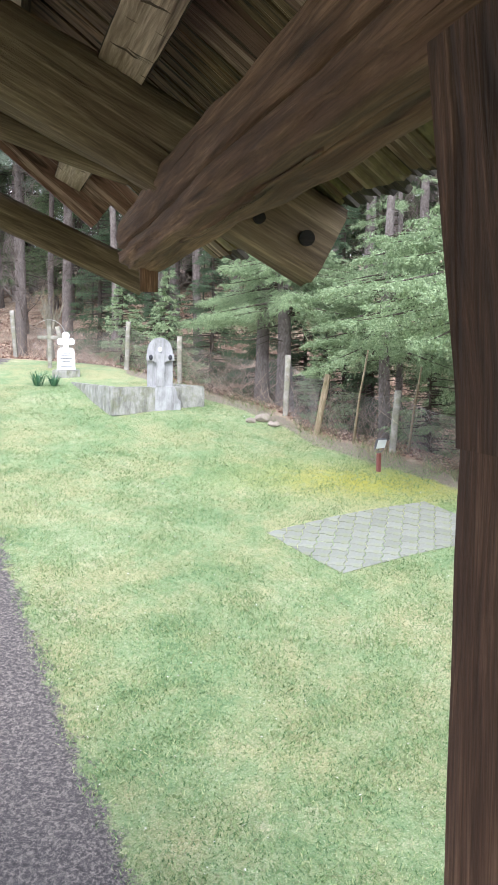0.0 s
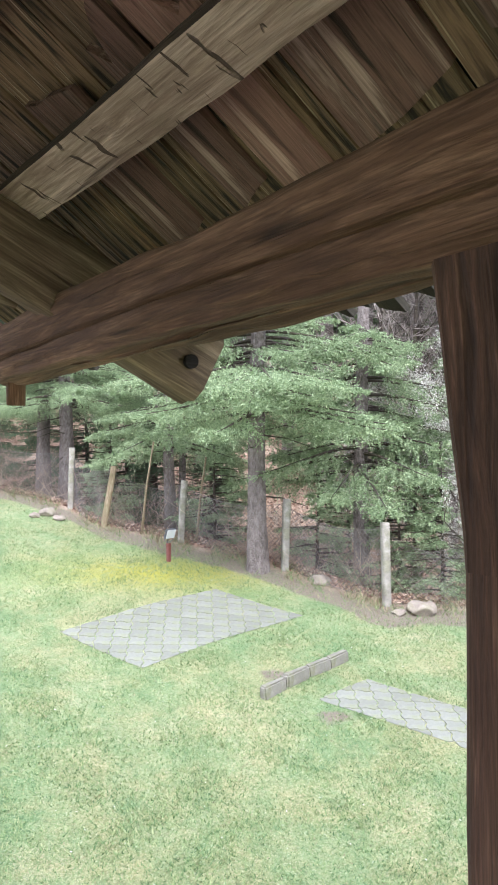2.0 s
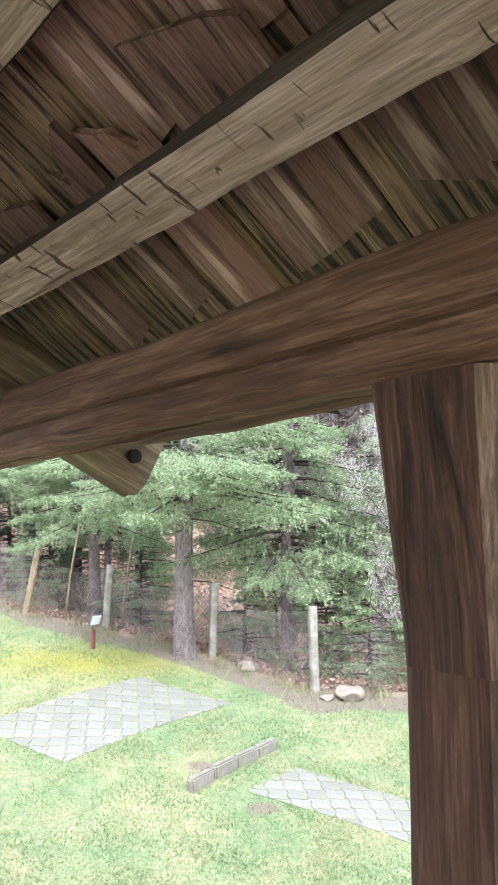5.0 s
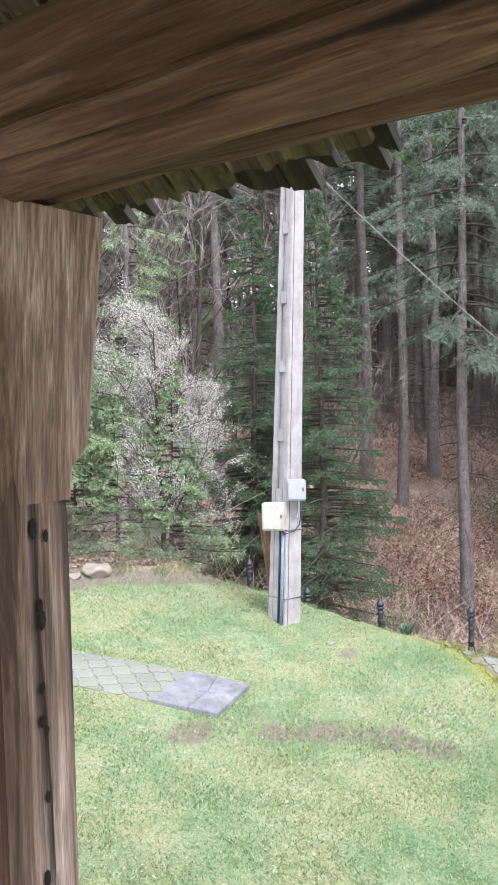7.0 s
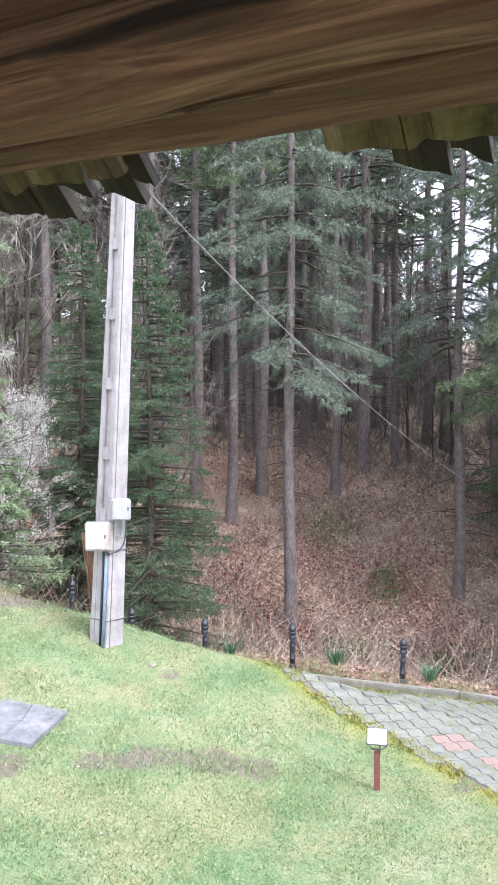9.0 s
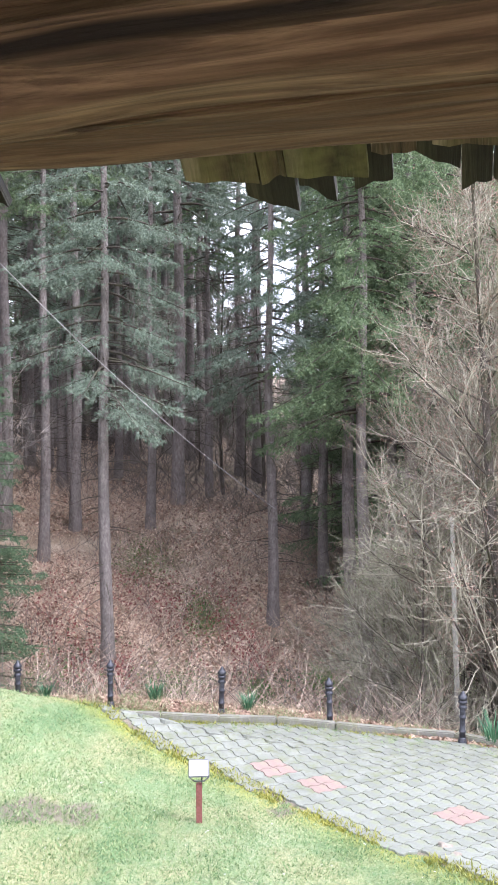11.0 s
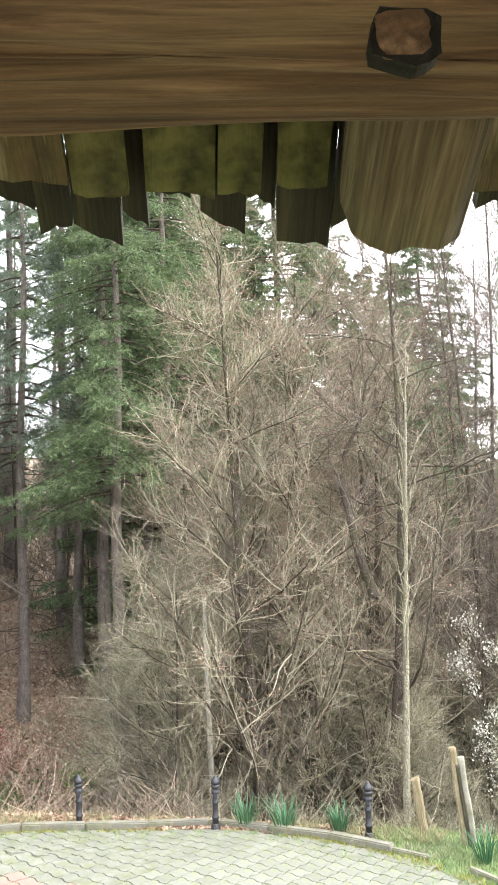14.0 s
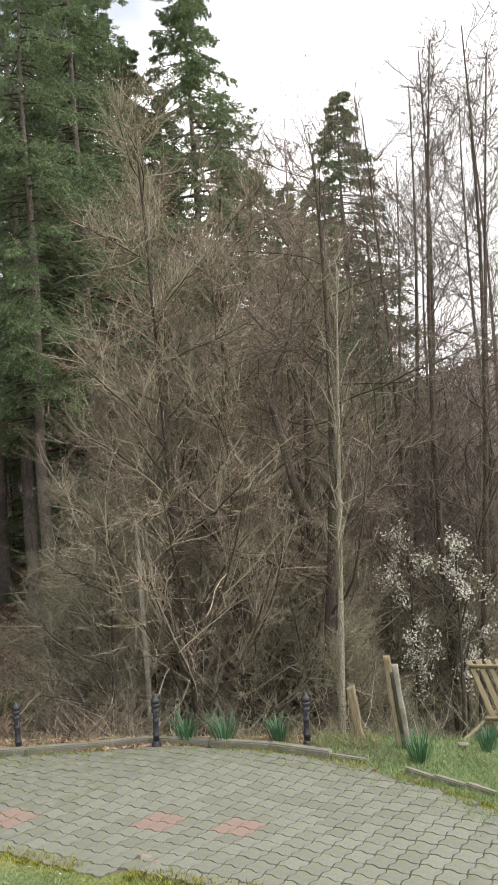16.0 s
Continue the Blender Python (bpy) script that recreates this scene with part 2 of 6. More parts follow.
M_needle = plant_mat("spruce_needles", (0.070, 0.115, 0.055), (0.145, 0.205, 0.10), (0.23, 0.305, 0.155))
M_needle_dark = plant_mat("dark_spruce_needles", (0.045, 0.085, 0.042), (0.098, 0.155, 0.082), (0.165, 0.235, 0.128))
M_needle_pale = plant_mat("pale_spruce_needles", (0.12, 0.185, 0.085), (0.285, 0.38, 0.205), (0.48, 0.58, 0.355))
M_needle_blue = plant_mat("dusty_spruce_needles", (0.095, 0.135, 0.095), (0.185, 0.235, 0.175), (0.29, 0.345, 0.265))
M_blossom = plant_mat("white_blossom", (0.50, 0.49, 0.43), (0.64, 0.63, 0.57), (0.76, 0.75, 0.70))
M_grass = plant_mat("grass_blades", (0.055, 0.128, 0.040), (0.195, 0.295, 0.115), (0.43, 0.45, 0.235))
M_moss = plant_mat("edge_moss", (0.13, 0.15, 0.02), (0.27, 0.27, 0.045), (0.42, 0.39, 0.10))
M_drygrass = plant_mat("dry_grass", (0.20, 0.155, 0.09), (0.33, 0.27, 0.165), (0.46, 0.40, 0.26))
M_litter = plant_mat("fallen_leaves", (0.12, 0.060, 0.043), (0.40, 0.26, 0.19), (0.75, 0.60, 0.47))
M_bramble = plant_mat("red_bramble_leaves", (0.11, 0.022, 0.024), (0.24, 0.055, 0.055), (0.38, 0.14, 0.12))
M_ivy = plant_mat("ground_ivy", (0.03, 0.065, 0.018), (0.055, 0.105, 0.03), (0.10, 0.16, 0.05))
M_fern = plant_mat("fresh_undergrowth", (0.05, 0.10, 0.025), (0.115, 0.19, 0.05), (0.20, 0.30, 0.09))
M_daff = plant_mat("daffodil_leaves", (0.035, 0.11, 0.055), (0.065, 0.17, 0.085), (0.12, 0.24, 0.11))
M_bud_green = plant_mat("green_buds", (0.17, 0.21, 0.09), (0.27, 0.32, 0.15), (0.38, 0.42, 0.22))
M_bud = plant_mat("red_brown_buds", (0.17, 0.095, 0.072), (0.30, 0.18, 0.14), (0.44, 0.29, 0.235))


def bark_mat(name, a, b, c, moss=0.0):
    n = Net(mat_new(name, 0.92))
    f = n.noise(1, 6, 0.75, n.mapped((20, 20, 9)))
    plates = n.voronoi(1, n.mapped((26, 26, 13)))
    col = n.ramp(n.math("ADD", n.math("MULTIPLY", f, 0.7), n.math("MULTIPLY", n.noise(2.5, 3), 0.3)), (0.35, a), (0.5, b), (0.65, c))
    if moss:
        col = n.mix(n.math("MULTIPLY", n.grey(n.noise(3, 5), 0.45, 0.6), moss), col, (0.08, 0.095, 0.025))
    return n.out(col, n.math("ADD", f, n.grey(plates, 0.0, 0.25)), 0.8, 0.02)


M_bark = bark_mat("spruce_bark", (0.10, 0.082, 0.074), (0.20, 0.170, 0.156), (0.32, 0.285, 0.265))
M_bark_dark = bark_mat("dark_bark", (0.040, 0.031, 0.025), (0.080, 0.063, 0.052), (0.135, 0.11, 0.092), moss=0.3)
M_bark_pale = bark_mat("pale_young_bark", (0.19, 0.172, 0.128), (0.285, 0.26, 0.20), (0.37, 0.34, 0.275))
M_twig = plant_mat("bare_twigs", (0.11, 0.095, 0.068), (0.265, 0.236, 0.176), (0.47, 0.43, 0.335), 0.85, 0.0)
M_twig_dark = plant_mat("dark_twigs", (0.075, 0.060, 0.052), (0.14, 0.115, 0.098), (0.22, 0.185, 0.16), 0.85, 0.0)
M_twig_grey = plant_mat("grey_twigs", (0.12, 0.105, 0.092), (0.235, 0.205, 0.18), (0.40, 0.355, 0.31), 0.85, 0.0)
M_twig_red = plant_mat("rusty_brush", (0.19, 0.135, 0.10), (0.38, 0.29, 0.225), (0.60, 0.49, 0.39), 0.85, 0.0)


def ground_mat():
    n = Net(mat_new("lawn_and_forest_floor", 0.95))
    fine, mid, big = n.noise(70, 8, 0.85), n.noise(5.5, 5, 0.65), n.noise(0.75, 4, 0.6)
    lawn = n.ramp(n.math("ADD", n.math("MULTIPLY", fine, 0.52), n.math("ADD", n.math("MULTIPLY", mid, 0.2), n.math("MULTIPLY", big, 0.28))),
                  (0.39, (0.068, 0.132, 0.048)), (0.46, (0.178, 0.282, 0.122)), (0.53, (0.28, 0.35, 0.172)), (0.61, (0.54, 0.48, 0.33)))
    dry = n.math("MULTIPLY", n.grey(n.noise(0.9, 6, 0.75), 0.45, 0.60), 0.75)
    lawn = n.mix(dry, lawn, n.ramp(fine, (0.38, (0.20, 0.20, 0.075)), (0.5, (0.38, 0.365, 0.18)), (0.62, (0.60, 0.50, 0.33))))
    lawn = n.mix(n.grey(n.noise(34, 5, 0.75), 0.40, 0.50), n.mix(0.45, lawn, (0.05, 0.10, 0.03)), lawn)
    lawn = n.mix(n.grey(n.noise(52, 4, 0.7), 0.58, 0.66), lawn, n.mix(0.5, lawn, (0.62, 0.66, 0.46)))
    lawn = n.mix(n.math("MULTIPLY", n.attr("moss"), n.grey(n.noise(9, 5), 0.25, 0.5)), lawn, n.ramp(fine, (0.38, (0.22, 0.22, 0.025)), (0.62, (0.50, 0.46, 0.07))))
    soil = n.ramp(fine, (0.3, (0.14, 0.115, 0.085)), (0.55, (0.26, 0.22, 0.17)), (0.72, (0.40, 0.36, 0.30)))
    lawn = n.mix(n.grey(n.math("ADD", n.attr("bare"), n.math("MULTIPLY", mid, 0.5)), 0.55, 0.72), lawn, soil)
    asph = n.ramp(n.noise(30, 8, 0.85), (0.36, (0.040, 0.035, 0.035)), (0.48, (0.085, 0.075, 0.073)), (0.60, (0.30, 0.26, 0.23)))
    lawn = n.mix(n.grey(n.math("ADD", n.math("MULTIPLY", n.attr("track"), 0.7), n.math("MULTIPLY", n.noise(5, 7, 0.8), 1.1)), 0.85, 0.96), lawn, asph)
    leaf = n.ramp(n.math("ADD", n.math("MULTIPLY", n.noise(24, 6, 0.8), 0.6), n.math("MULTIPLY", n.noise(1.1, 4), 0.4)),
                  (0.38, (0.13, 0.082, 0.058)), (0.46, (0.34, 0.232, 0.165)), (0.53, (0.51, 0.385, 0.285)), (0.62, (0.67, 0.56, 0.44)))
    leaf = n.mix(n.grey(n.noise(0.35, 3), 0.50, 0.62), leaf, n.mix(0.55, leaf, (0.12, 0.085, 0.05)))
    leaf = n.mix(n.math("MULTIPLY", n.attr("ivy"), n.grey(n.noise(3.0, 5), 0.42, 0.56)), leaf, n.ramp(fine, (0.35, (0.03, 0.06, 0.018)), (0.65, (0.085, 0.13, 0.04))))
    col = n.mix(n.grey(n.math("ADD", n.attr("litter"), n.math("MULTIPLY", mid, 0.4)), 0.5, 0.85), lawn, leaf)
    return n.out(col, n.math("ADD", fine, mid), 0.9, 0.03)


M_ground = ground_mat()

# ---- terrain ----
EDGE_B = (-180, -60, -30, -12, -5, 2.5, 4.3, 9.7, 16.7, 23.4, 33, 40, 45.6, 51.6, 59.3, 66.7, 75.4, 85.4, 97, 120, 180)
EDGE_R = (60, 45, 27, 22.5, 19.4, 16.9, 15.8, 14.9, 13.7, 12.6, 13.2, 13.5, 13.5, 13.3, 12.8, 12.5, 12.1, 11.7, 11.6, 13, 60)


def bearing(x, y):
    return np.degrees(np.arctan2(x, y))


def edge(b):
    return np.interp(b, EDGE_B, EDGE_R)


def step(t):
    t = np.clip(t, 0, 1)
    return t * t * (3 - 2 * t)


def inner(x, y):
    """The mown slope and the drive below it."""
    yy = np.where(y < 2, 2 + (y - 2) * 0.15, np.where(y > 20, 20 + (y - 20) * 0.4, y))
    g = -3.05 - 0.022 * np.clip(x, -8, 12) + 0.206 * yy
    g = g - 0.68 * np.maximum(0, x + 0.5 * (np.minimum(y, 14) - 8) - 8.3) * (y < 30)
    dr = np.where(x > 7, -2.14 - 0.07 * (np.minimum(x, 14) - 7), -2.14 + 0.1 * (np.maximum(x, -10) - 7))
    k = 0.22
    h = np.clip(0.5 + 0.5 * (g - dr) / k, 0, 1)
    return dr * (1 - h) + g * h + k * h * (1 - h) * 0.5


def land(x, y):
    """The height of the ground."""
    x, y = np.asarray(x, float), np.asarray(y, float)
    r, b = np.hypot(x, y), bearing(x, y)
    e = edge(b)
    d = r - e
    f = np.minimum(1.0, e / np.maximum(r, 1e-6))
    z0 = inner(x * f, y * f)
    drop = np.interp(b, (-180, -20, 10, 25, 45, 60, 72, 85, 120, 180), (0.3, 0.3, 0.5, 0.8, 1.3, 1.6, 2.2, 3.2, 3.2, 0.3))
    slope = np.interp(b, (-180, -60, -20, 10, 25, 45, 60, 70, 80, 95, 120, 180), (0.05, 0.1, 0.2, 0.3, 0.3, 0.29, 0.27, 0.14, 0.02, 0.0, 0.0, 0.05))
    up = slope * np.minimum(np.maximum(d - 4, 0), 20) + 0.12 * step((slope - 0.03) / 0.12) * np.minimum(np.maximum(d - 24, 0), 150)
    wob = 0.12 * np.sin(x * 0.9 + 1.3 * np.sin(y * 0.7)) * step(d / 4) + 0.02 * np.sin(x * 1.7 + y) + 0.015 * np.sin(2.3 * y - x)
    far = np.minimum(d, 200.0)
    return z0 - drop * step(d / 4.5) + np.where(far > 0, up * (far / np.maximum(d, 1e-6)) ** 0.0, 0) + wob


def drive_in(y):
    return np.interp(y, (-9, 0, 2.5, 3.0, 3.56, 4.35, 4.9, 5.62, 6.24, 6.75, 7.3, 8.5, 10.5), (5.3, 6.85, 7.62, 7.82, 8.0, 8.28, 8.42, 8.46, 8.52, 8.66, 8.82, 8.7, 8.2))


def drive_out(b):
    return np.interp(b, (40, 84, 90, 97, 106, 125), (13.0, 11.3, 10.5, 9.2, 8.2, 7.4)) - np.interp(b, (40, 45.6, 75, 84), (0.0, 0.0, -0.45, 0.0)) - np.interp(b, (40, 84), (0.25, 0.0))


def on_drive(x, y):
    b = bearing(x, y)
    return (x > drive_in(y)) & (np.hypot(x, y) < drive_out(b)) & (b > 42) & (b < 118)


def mesh_np(name, verts, faces, mat, kind=None, parent=None, smooth=False, attrs=None):
    """A mesh object from arrays; all faces have as many corners."""
    me = bpy.data.meshes.new(name)
    verts, faces = np.asarray(verts, np.float32), np.asarray(faces, np.int32)
    k = faces.shape[1]
    me.vertices.add(len(verts)), me.loops.add(faces.size), me.polygons.add(len(faces))
    me.vertices.foreach_set("co", verts.ravel())
    me.loops.foreach_set("vertex_index", faces.ravel())
    me.polygons.foreach_set("loop_start", np.arange(0, faces.size, k, dtype=np.int32))
    me.polygons.foreach_set("use_smooth", np.full(len(faces), smooth))
    me.update(calc_edges=True)
    for key, val in (attrs or {}).items():
        a = me.attributes.new(key, "FLOAT", "POINT")
        a.data.foreach_set("value", np.asarray(val, np.float32))
    me.materials.append(mat)
    ob = new(name, me)
    ob.parent = parent
    return ob


def part(name, bm, mat, parent=None, label="", m=None, smooth=False):
    me = bpy.data.meshes.new(name)
    if smooth:
        for fc in bm.faces:
            fc.smooth = True
    bm.to_mesh(me)
    bm.free()
    me.materials.append(mat)
    ob = new(name, me)
    ob.parent = parent
    if m is not None:
        ob.matrix_basis = m
    if label:
        ob["label"] = label
    return ob


def thing(name, m, label, category, group="", kind=""):
    ob = new(name)
    ob.matrix_basis = m
    return tagged(ob, label, category, group, kind)


def build_ground():
    bs = np.concatenate([np.arange(-180, -45, 5.0), np.arange(-45, 118, 0.7), np.arange(118, 180, 5.0)])
    rs = np.concatenate([[0.0, 1, 2], np.arange(2.6, 24, 0.2), 24 * 1.07 ** np.arange(0, 50)])
    B, Rr = np.meshgrid(np.radians(bs), rs)
    x, y = (Rr * np.sin(B)).ravel(), (Rr * np.cos(B)).ravel()
    z = land(x, y)
    nb = len(bs)
    i, j = np.meshgrid(np.arange(len(rs) - 1), np.arange(nb), indexing="ij")
    a, b = (i * nb + j).ravel(), (i * nb + (j + 1) % nb).ravel()
    faces = np.stack([a, b, b + nb, a + nb], 1)[:, ::-1]
    r, bb = np.hypot(x, y), bearing(x, y)
    d = r - edge(bb)
    litter = step((d + 0.9) / 1.2)
    litter = np.where(bb > 52, step((d + 0.1) / 0.9), litter)
    litter = np.where((bb > 88) & (bb < 125), step((d - 5) / 3), litter)
    moss = np.exp(-(((x - 1.9) / 1.5) ** 2 + ((y - 13.0) / 0.75) ** 2) * 0.9)
    moss += 0.9 * np.exp(-((x - drive_in(y)) / 0.28) ** 2) * (y > -3) * (y < 9) * (bb > 40)
    bare = np.zeros_like(x)
    for cx, cy, s in ((5.6, 6.3, 0.42), (6.2, 5.9, 0.42), (6.6, 5.5, 0.33), (4.35, 6.85, 0.4), (5.1, 6.5, 0.25), (3.0, 8.45, 0.3), (2.7, 9.4, 0.35), (4.7, 10.9, 0.3), (7.2, 7.6, 0.25), (7.9, 3.9, 0.3), (11.1, 0.3, 0.4), (11.25, -0.05, 0.42)):
        bare += np.exp(-(((x - cx) / s) ** 2 + ((y - cy) / (s * 0.7)) ** 2)) * 0.62
    bare += np.where((bb < 40) & (bb > -8), step((d + 1.3) / 0.7) * 0.8, 0)
    tx = np.interp(y, (3, 5.27, 6.75, 8.33, 10.6, 16), (-0.1, -0.73, -1.44, -2.16, -3.17, -6.2))
    track = step((tx - x + 0.45) / 0.9) * (y > 2) * (y < 24)
    ivy = np.exp(-((d - 2.2) / 1.8) ** 2) * (bb > 48) * (bb < 72) + 0.3 * (d > 2) * (bb > 55)
    drive = on_drive(x, y)
    bare = np.where(drive, 0.6, bare)
    ob = mesh_np("ground", np.stack([x, y, z], 1), faces, M_ground, smooth=True,
                 attrs={"litter": litter, "moss": np.clip(moss, 0, 1), "bare": np.clip(bare, 0, 1), "track": track, "ivy": np.clip(ivy, 0, 1)})
    return tagged(ob, "mown grass slope running into a leaf-strewn forest floor", "ground", kind="structure")


ground = build_ground()

# ---- the gallery's timber ----
TURN = pose(0, 0, 0, 0, 0, 16.46)


def axis_pose(p0, p1, up=(0, 0, 1)):
    """A pose at p0 whose x axis runs to p1."""
    p0, p1 = Vector(p0), Vector(p1)
    x = (p1 - p0).normalized()
    y = Vector(up).cross(x).normalized()
    z = x.cross(y)
    return Matrix(((x[0], y[0], z[0], p0[0]), (x[1], y[1], z[1], p0[1]), (x[2], y[2], z[2], p0[2]), (0, 0, 0, 1)))


def timber_bm(length, w, h, seed=0, rough=0.006, corner=0.25, seg=24, sides=16, bend=0.0, taper=0.0, cut=0.0, groove=0.0):
    """A hewn timber along x: w across (y), h high (z), its corners rounded and its faces uneven."""
    bm = bmesh.new()
    rings = []
    for i in range(seg + 1):
        t = i / seg
        ring = []
        for j in range(sides):
            a = 2 * math.pi * (j + 0.5) / sides
            c, s = math.cos(a), math.sin(a)
            p = 2.0 / max(corner, 0.05) if corner < 1 else 2.0
            k = (abs(c) ** p + abs(s) ** p) ** (-1 / p)
            q = Vector((t * length * 2.2 + seed * 7.1, c * 1.7, s * 1.7))
            off = (noise.noise(q) * 1.0 + noise.noise(q * 3.1) * 0.5) * rough
            sc = 1 - taper * t
            y, z = c * k * w / 2 * sc + c * off, s * k * h / 2 * sc + s * off
            b = bend * math.sin(math.pi * t) + noise.noise(Vector((t * 3 + seed * 3.3, seed, 0.5))) * rough * 1.5
            x = t * length - (cut * z if i == seg else 0)
            if groove and c > 0.2:
                deg = math.degrees(math.atan2(s, c))
                line = -12 + 10 * noise.noise(Vector((t * length * 0.9, seed, 2.0))) + 3 * noise.noise(Vector((t * length * 7.0, seed, 5.0)))
                open_ = max(0.25, 0.85 + noise.noise(Vector((t * length * 1.3, seed, 8.0))) * 0.9)
                y -= 2.4 * groove * min(open_, 1) * max(0.0, 1 - abs(deg - line) / 4.5)
                upper = 24 + 12 * noise.noise(Vector((t * length * 1.1, seed, 12.0)))
                y -= groove * max(0.0, min(1, noise.noise(Vector((t * length * 1.7, seed, 18.0))) * 3)) * max(0.0, 1 - abs(deg - upper) / 3.2)
                lip = -34 + 9 * noise.noise(Vector((t * length * 3.0, seed, 22.0))) + 4 * noise.noise(Vector((t * length * 14.0, seed, 25.0)))
                gone = max(0.15, min(1.0, 0.8 + 2.0 * noise.noise(Vector((t * length * 1.6, 4.0, seed)))))
                y -= groove * 1.1 * gone * max(0.0, min(1.0, (lip - deg) / 5.0)) * (1 if deg > -78 else 0.4)
            ring.append(bm.verts.new((x, y, z + b)))
        rings.append(ring)
    for r0, r1 in zip(rings, rings[1:]):
        for j in range(sides):
            bm.faces.new((r0[j], r0[(j + 1) % sides], r1[(j + 1) % sides], r1[j]))
    bm.faces.new(list(reversed(rings[0])))
    bm.faces.new(rings[-1])
    for fc in bm.faces:
        fc.smooth = len(fc.verts) == 4
    return bm


def timber(name, p0, p1, w, h, mat, parent=None, label="", up=(0, 0, 1), **kw):
    length = (Vector(p1) - Vector(p0)).length
    ob = part(name, timber_bm(length, w, h, **kw), mat, parent, label)
    ob.matrix_basis = (Matrix.Identity(4) if parent else TURN) @ axis_pose(p0, p1, up)
    return ob


frame_thing = thing("gallery_frame", TURN, "weathered hand-hewn timber frame of a church gallery", "timber frame", kind="structure")
plate = timber("beam", (0.356, -5.0, 1.900), (0.356, 2.2, 1.812), 0.112, 0.138, M_beam, frame_thing, "dark brown hewn wall plate beam with long cracks", seed=3, rough=0.012, corner=0.24, seg=300, sides=132, groove=0.014)
RAFTERS = (1.70, -0.56, -2.7, -4.8)
for k, ry in enumerate(RAFTERS):
    w = 0.13 if k == 0 else 0.088
    timber("rafter", (0.66 if k == 0 else 0.67, ry, 1.752 if k == 0 else 1.815), (-1.0, ry, 2.62 if k == 0 else 2.75), w, 0.17 if k == 0 else 0.10, M_rafter, frame_thing, "grey-brown hewn rafter with a sawn tail", seed=11 + k, rough=0.008 if k != 1 else 0.016, corner=0.3 if k == 0 else 0.6, seg=40)
timber("brace", (0.27, 1.79, 1.905), (-1.2, 1.84, 2.36), 0.06, 0.06, M_rafter, frame_thing, "thin round pole brace", seed=31, corner=1, rough=0.004)
verge = timber("verge_rafter", (0.46, 2.75, 1.768), (-1.0, 2.75, 2.415), 0.06, 0.095, M_rafter, frame_thing, "flat-sawn verge rafter", seed=37, corner=0.2)
timber("peg", (0.37, 2.14, 1.80), (0.37, 2.16, 1.69), 0.045, 0.035, M_beam, frame_thing, "square wooden peg", seed=39, up=(0, 1, 0), seg=4)
LATHS = ((0.325, 2.082, 0.082), (0.055, 2.290, 0.098), (-0.23, 2.525, 0.085), (-0.52, 2.765, 0.085), (-0.83, 3.02, 0.085))


def lath_bm(length, radius, seed, seg=170, sides=30):
    """A halved pole along x: one hewn face towards the gallery, knots on it, bark with painted shade round the back."""
    bm = bmesh.new()
    rings = []
    facing = math.atan2(-0.88, 0.47)
    rk = random.Random(seed)
    knots = [(rk.uniform(0, length), rk.uniform(-0.7, 0.7), rk.uniform(0.5, 1.0)) for _ in range(int(length * 3.2))]
    for i in range(seg + 1):
        x = length * i / seg
        ring = []
        for j in range(sides):
            a = 2 * math.pi * (j + 0.5) / sides
            a = a - math.pi
            wob = 1 + 0.10 * noise.noise(Vector((x * 3.0, seed * 3.1, math.cos(a)))) + 0.05 * noise.noise(Vector((x * 11.0, seed, a)))
            r = radius * wob
            c = math.cos(a)
            if c > 0.05:
                r = min(r, radius * (0.42 + 0.05 * noise.noise(Vector((x * 5.0, a * 1.5, seed)))) / c)
            side = r * math.sin(a)
            lift = 0.0
            if c > 0.3:
                for kx, kv, ks in knots:
                    d2 = ((x - kx) / 0.020) ** 2 + ((side - kv * radius) / 0.013) ** 2
                    if d2 < 6:
                        lift += 0.011 * ks * math.exp(-d2)
            y, z = (r + lift) * math.cos(a + facing), (r + lift) * math.sin(a + facing)
            sag = 0.010 * noise.noise(Vector((x * 0.9, seed * 2.0, 4.0)))
            ring.append(bm.verts.new((x, y, z + sag)))
        rings.append(ring)
    for r0, r1 in zip(rings, rings[1:]):
        for j in range(sides):
            f = bm.faces.new((r0[j], r0[(j + 1) % sides], r1[(j + 1) % sides], r1[j]))
            f.material_index = 0 if abs((j + 1) / sides * 2 - 1) < 0.37 else 1
    bm.faces.new(list(reversed(rings[0])))
    bm.faces.new(rings[-1])
    return bm


for k, (lx, lz, dia) in enumerate(LATHS):
    p0, p1 = (lx + (0.0 if k else -0.005), -5.0, lz), (lx - (0.10 if k == 0 else 0.03), 2.75, lz - 0.01)
    ob = part("lath", lath_bm(7.75, 0.048 if k == 0 else 0.052, 50 + k), M_log, frame_thing, "pale hewn half-round pole lath with knots")
    ob.data.materials.append(M_lath_bark_shade)
    ob.matrix_basis = axis_pose(p0, p1)


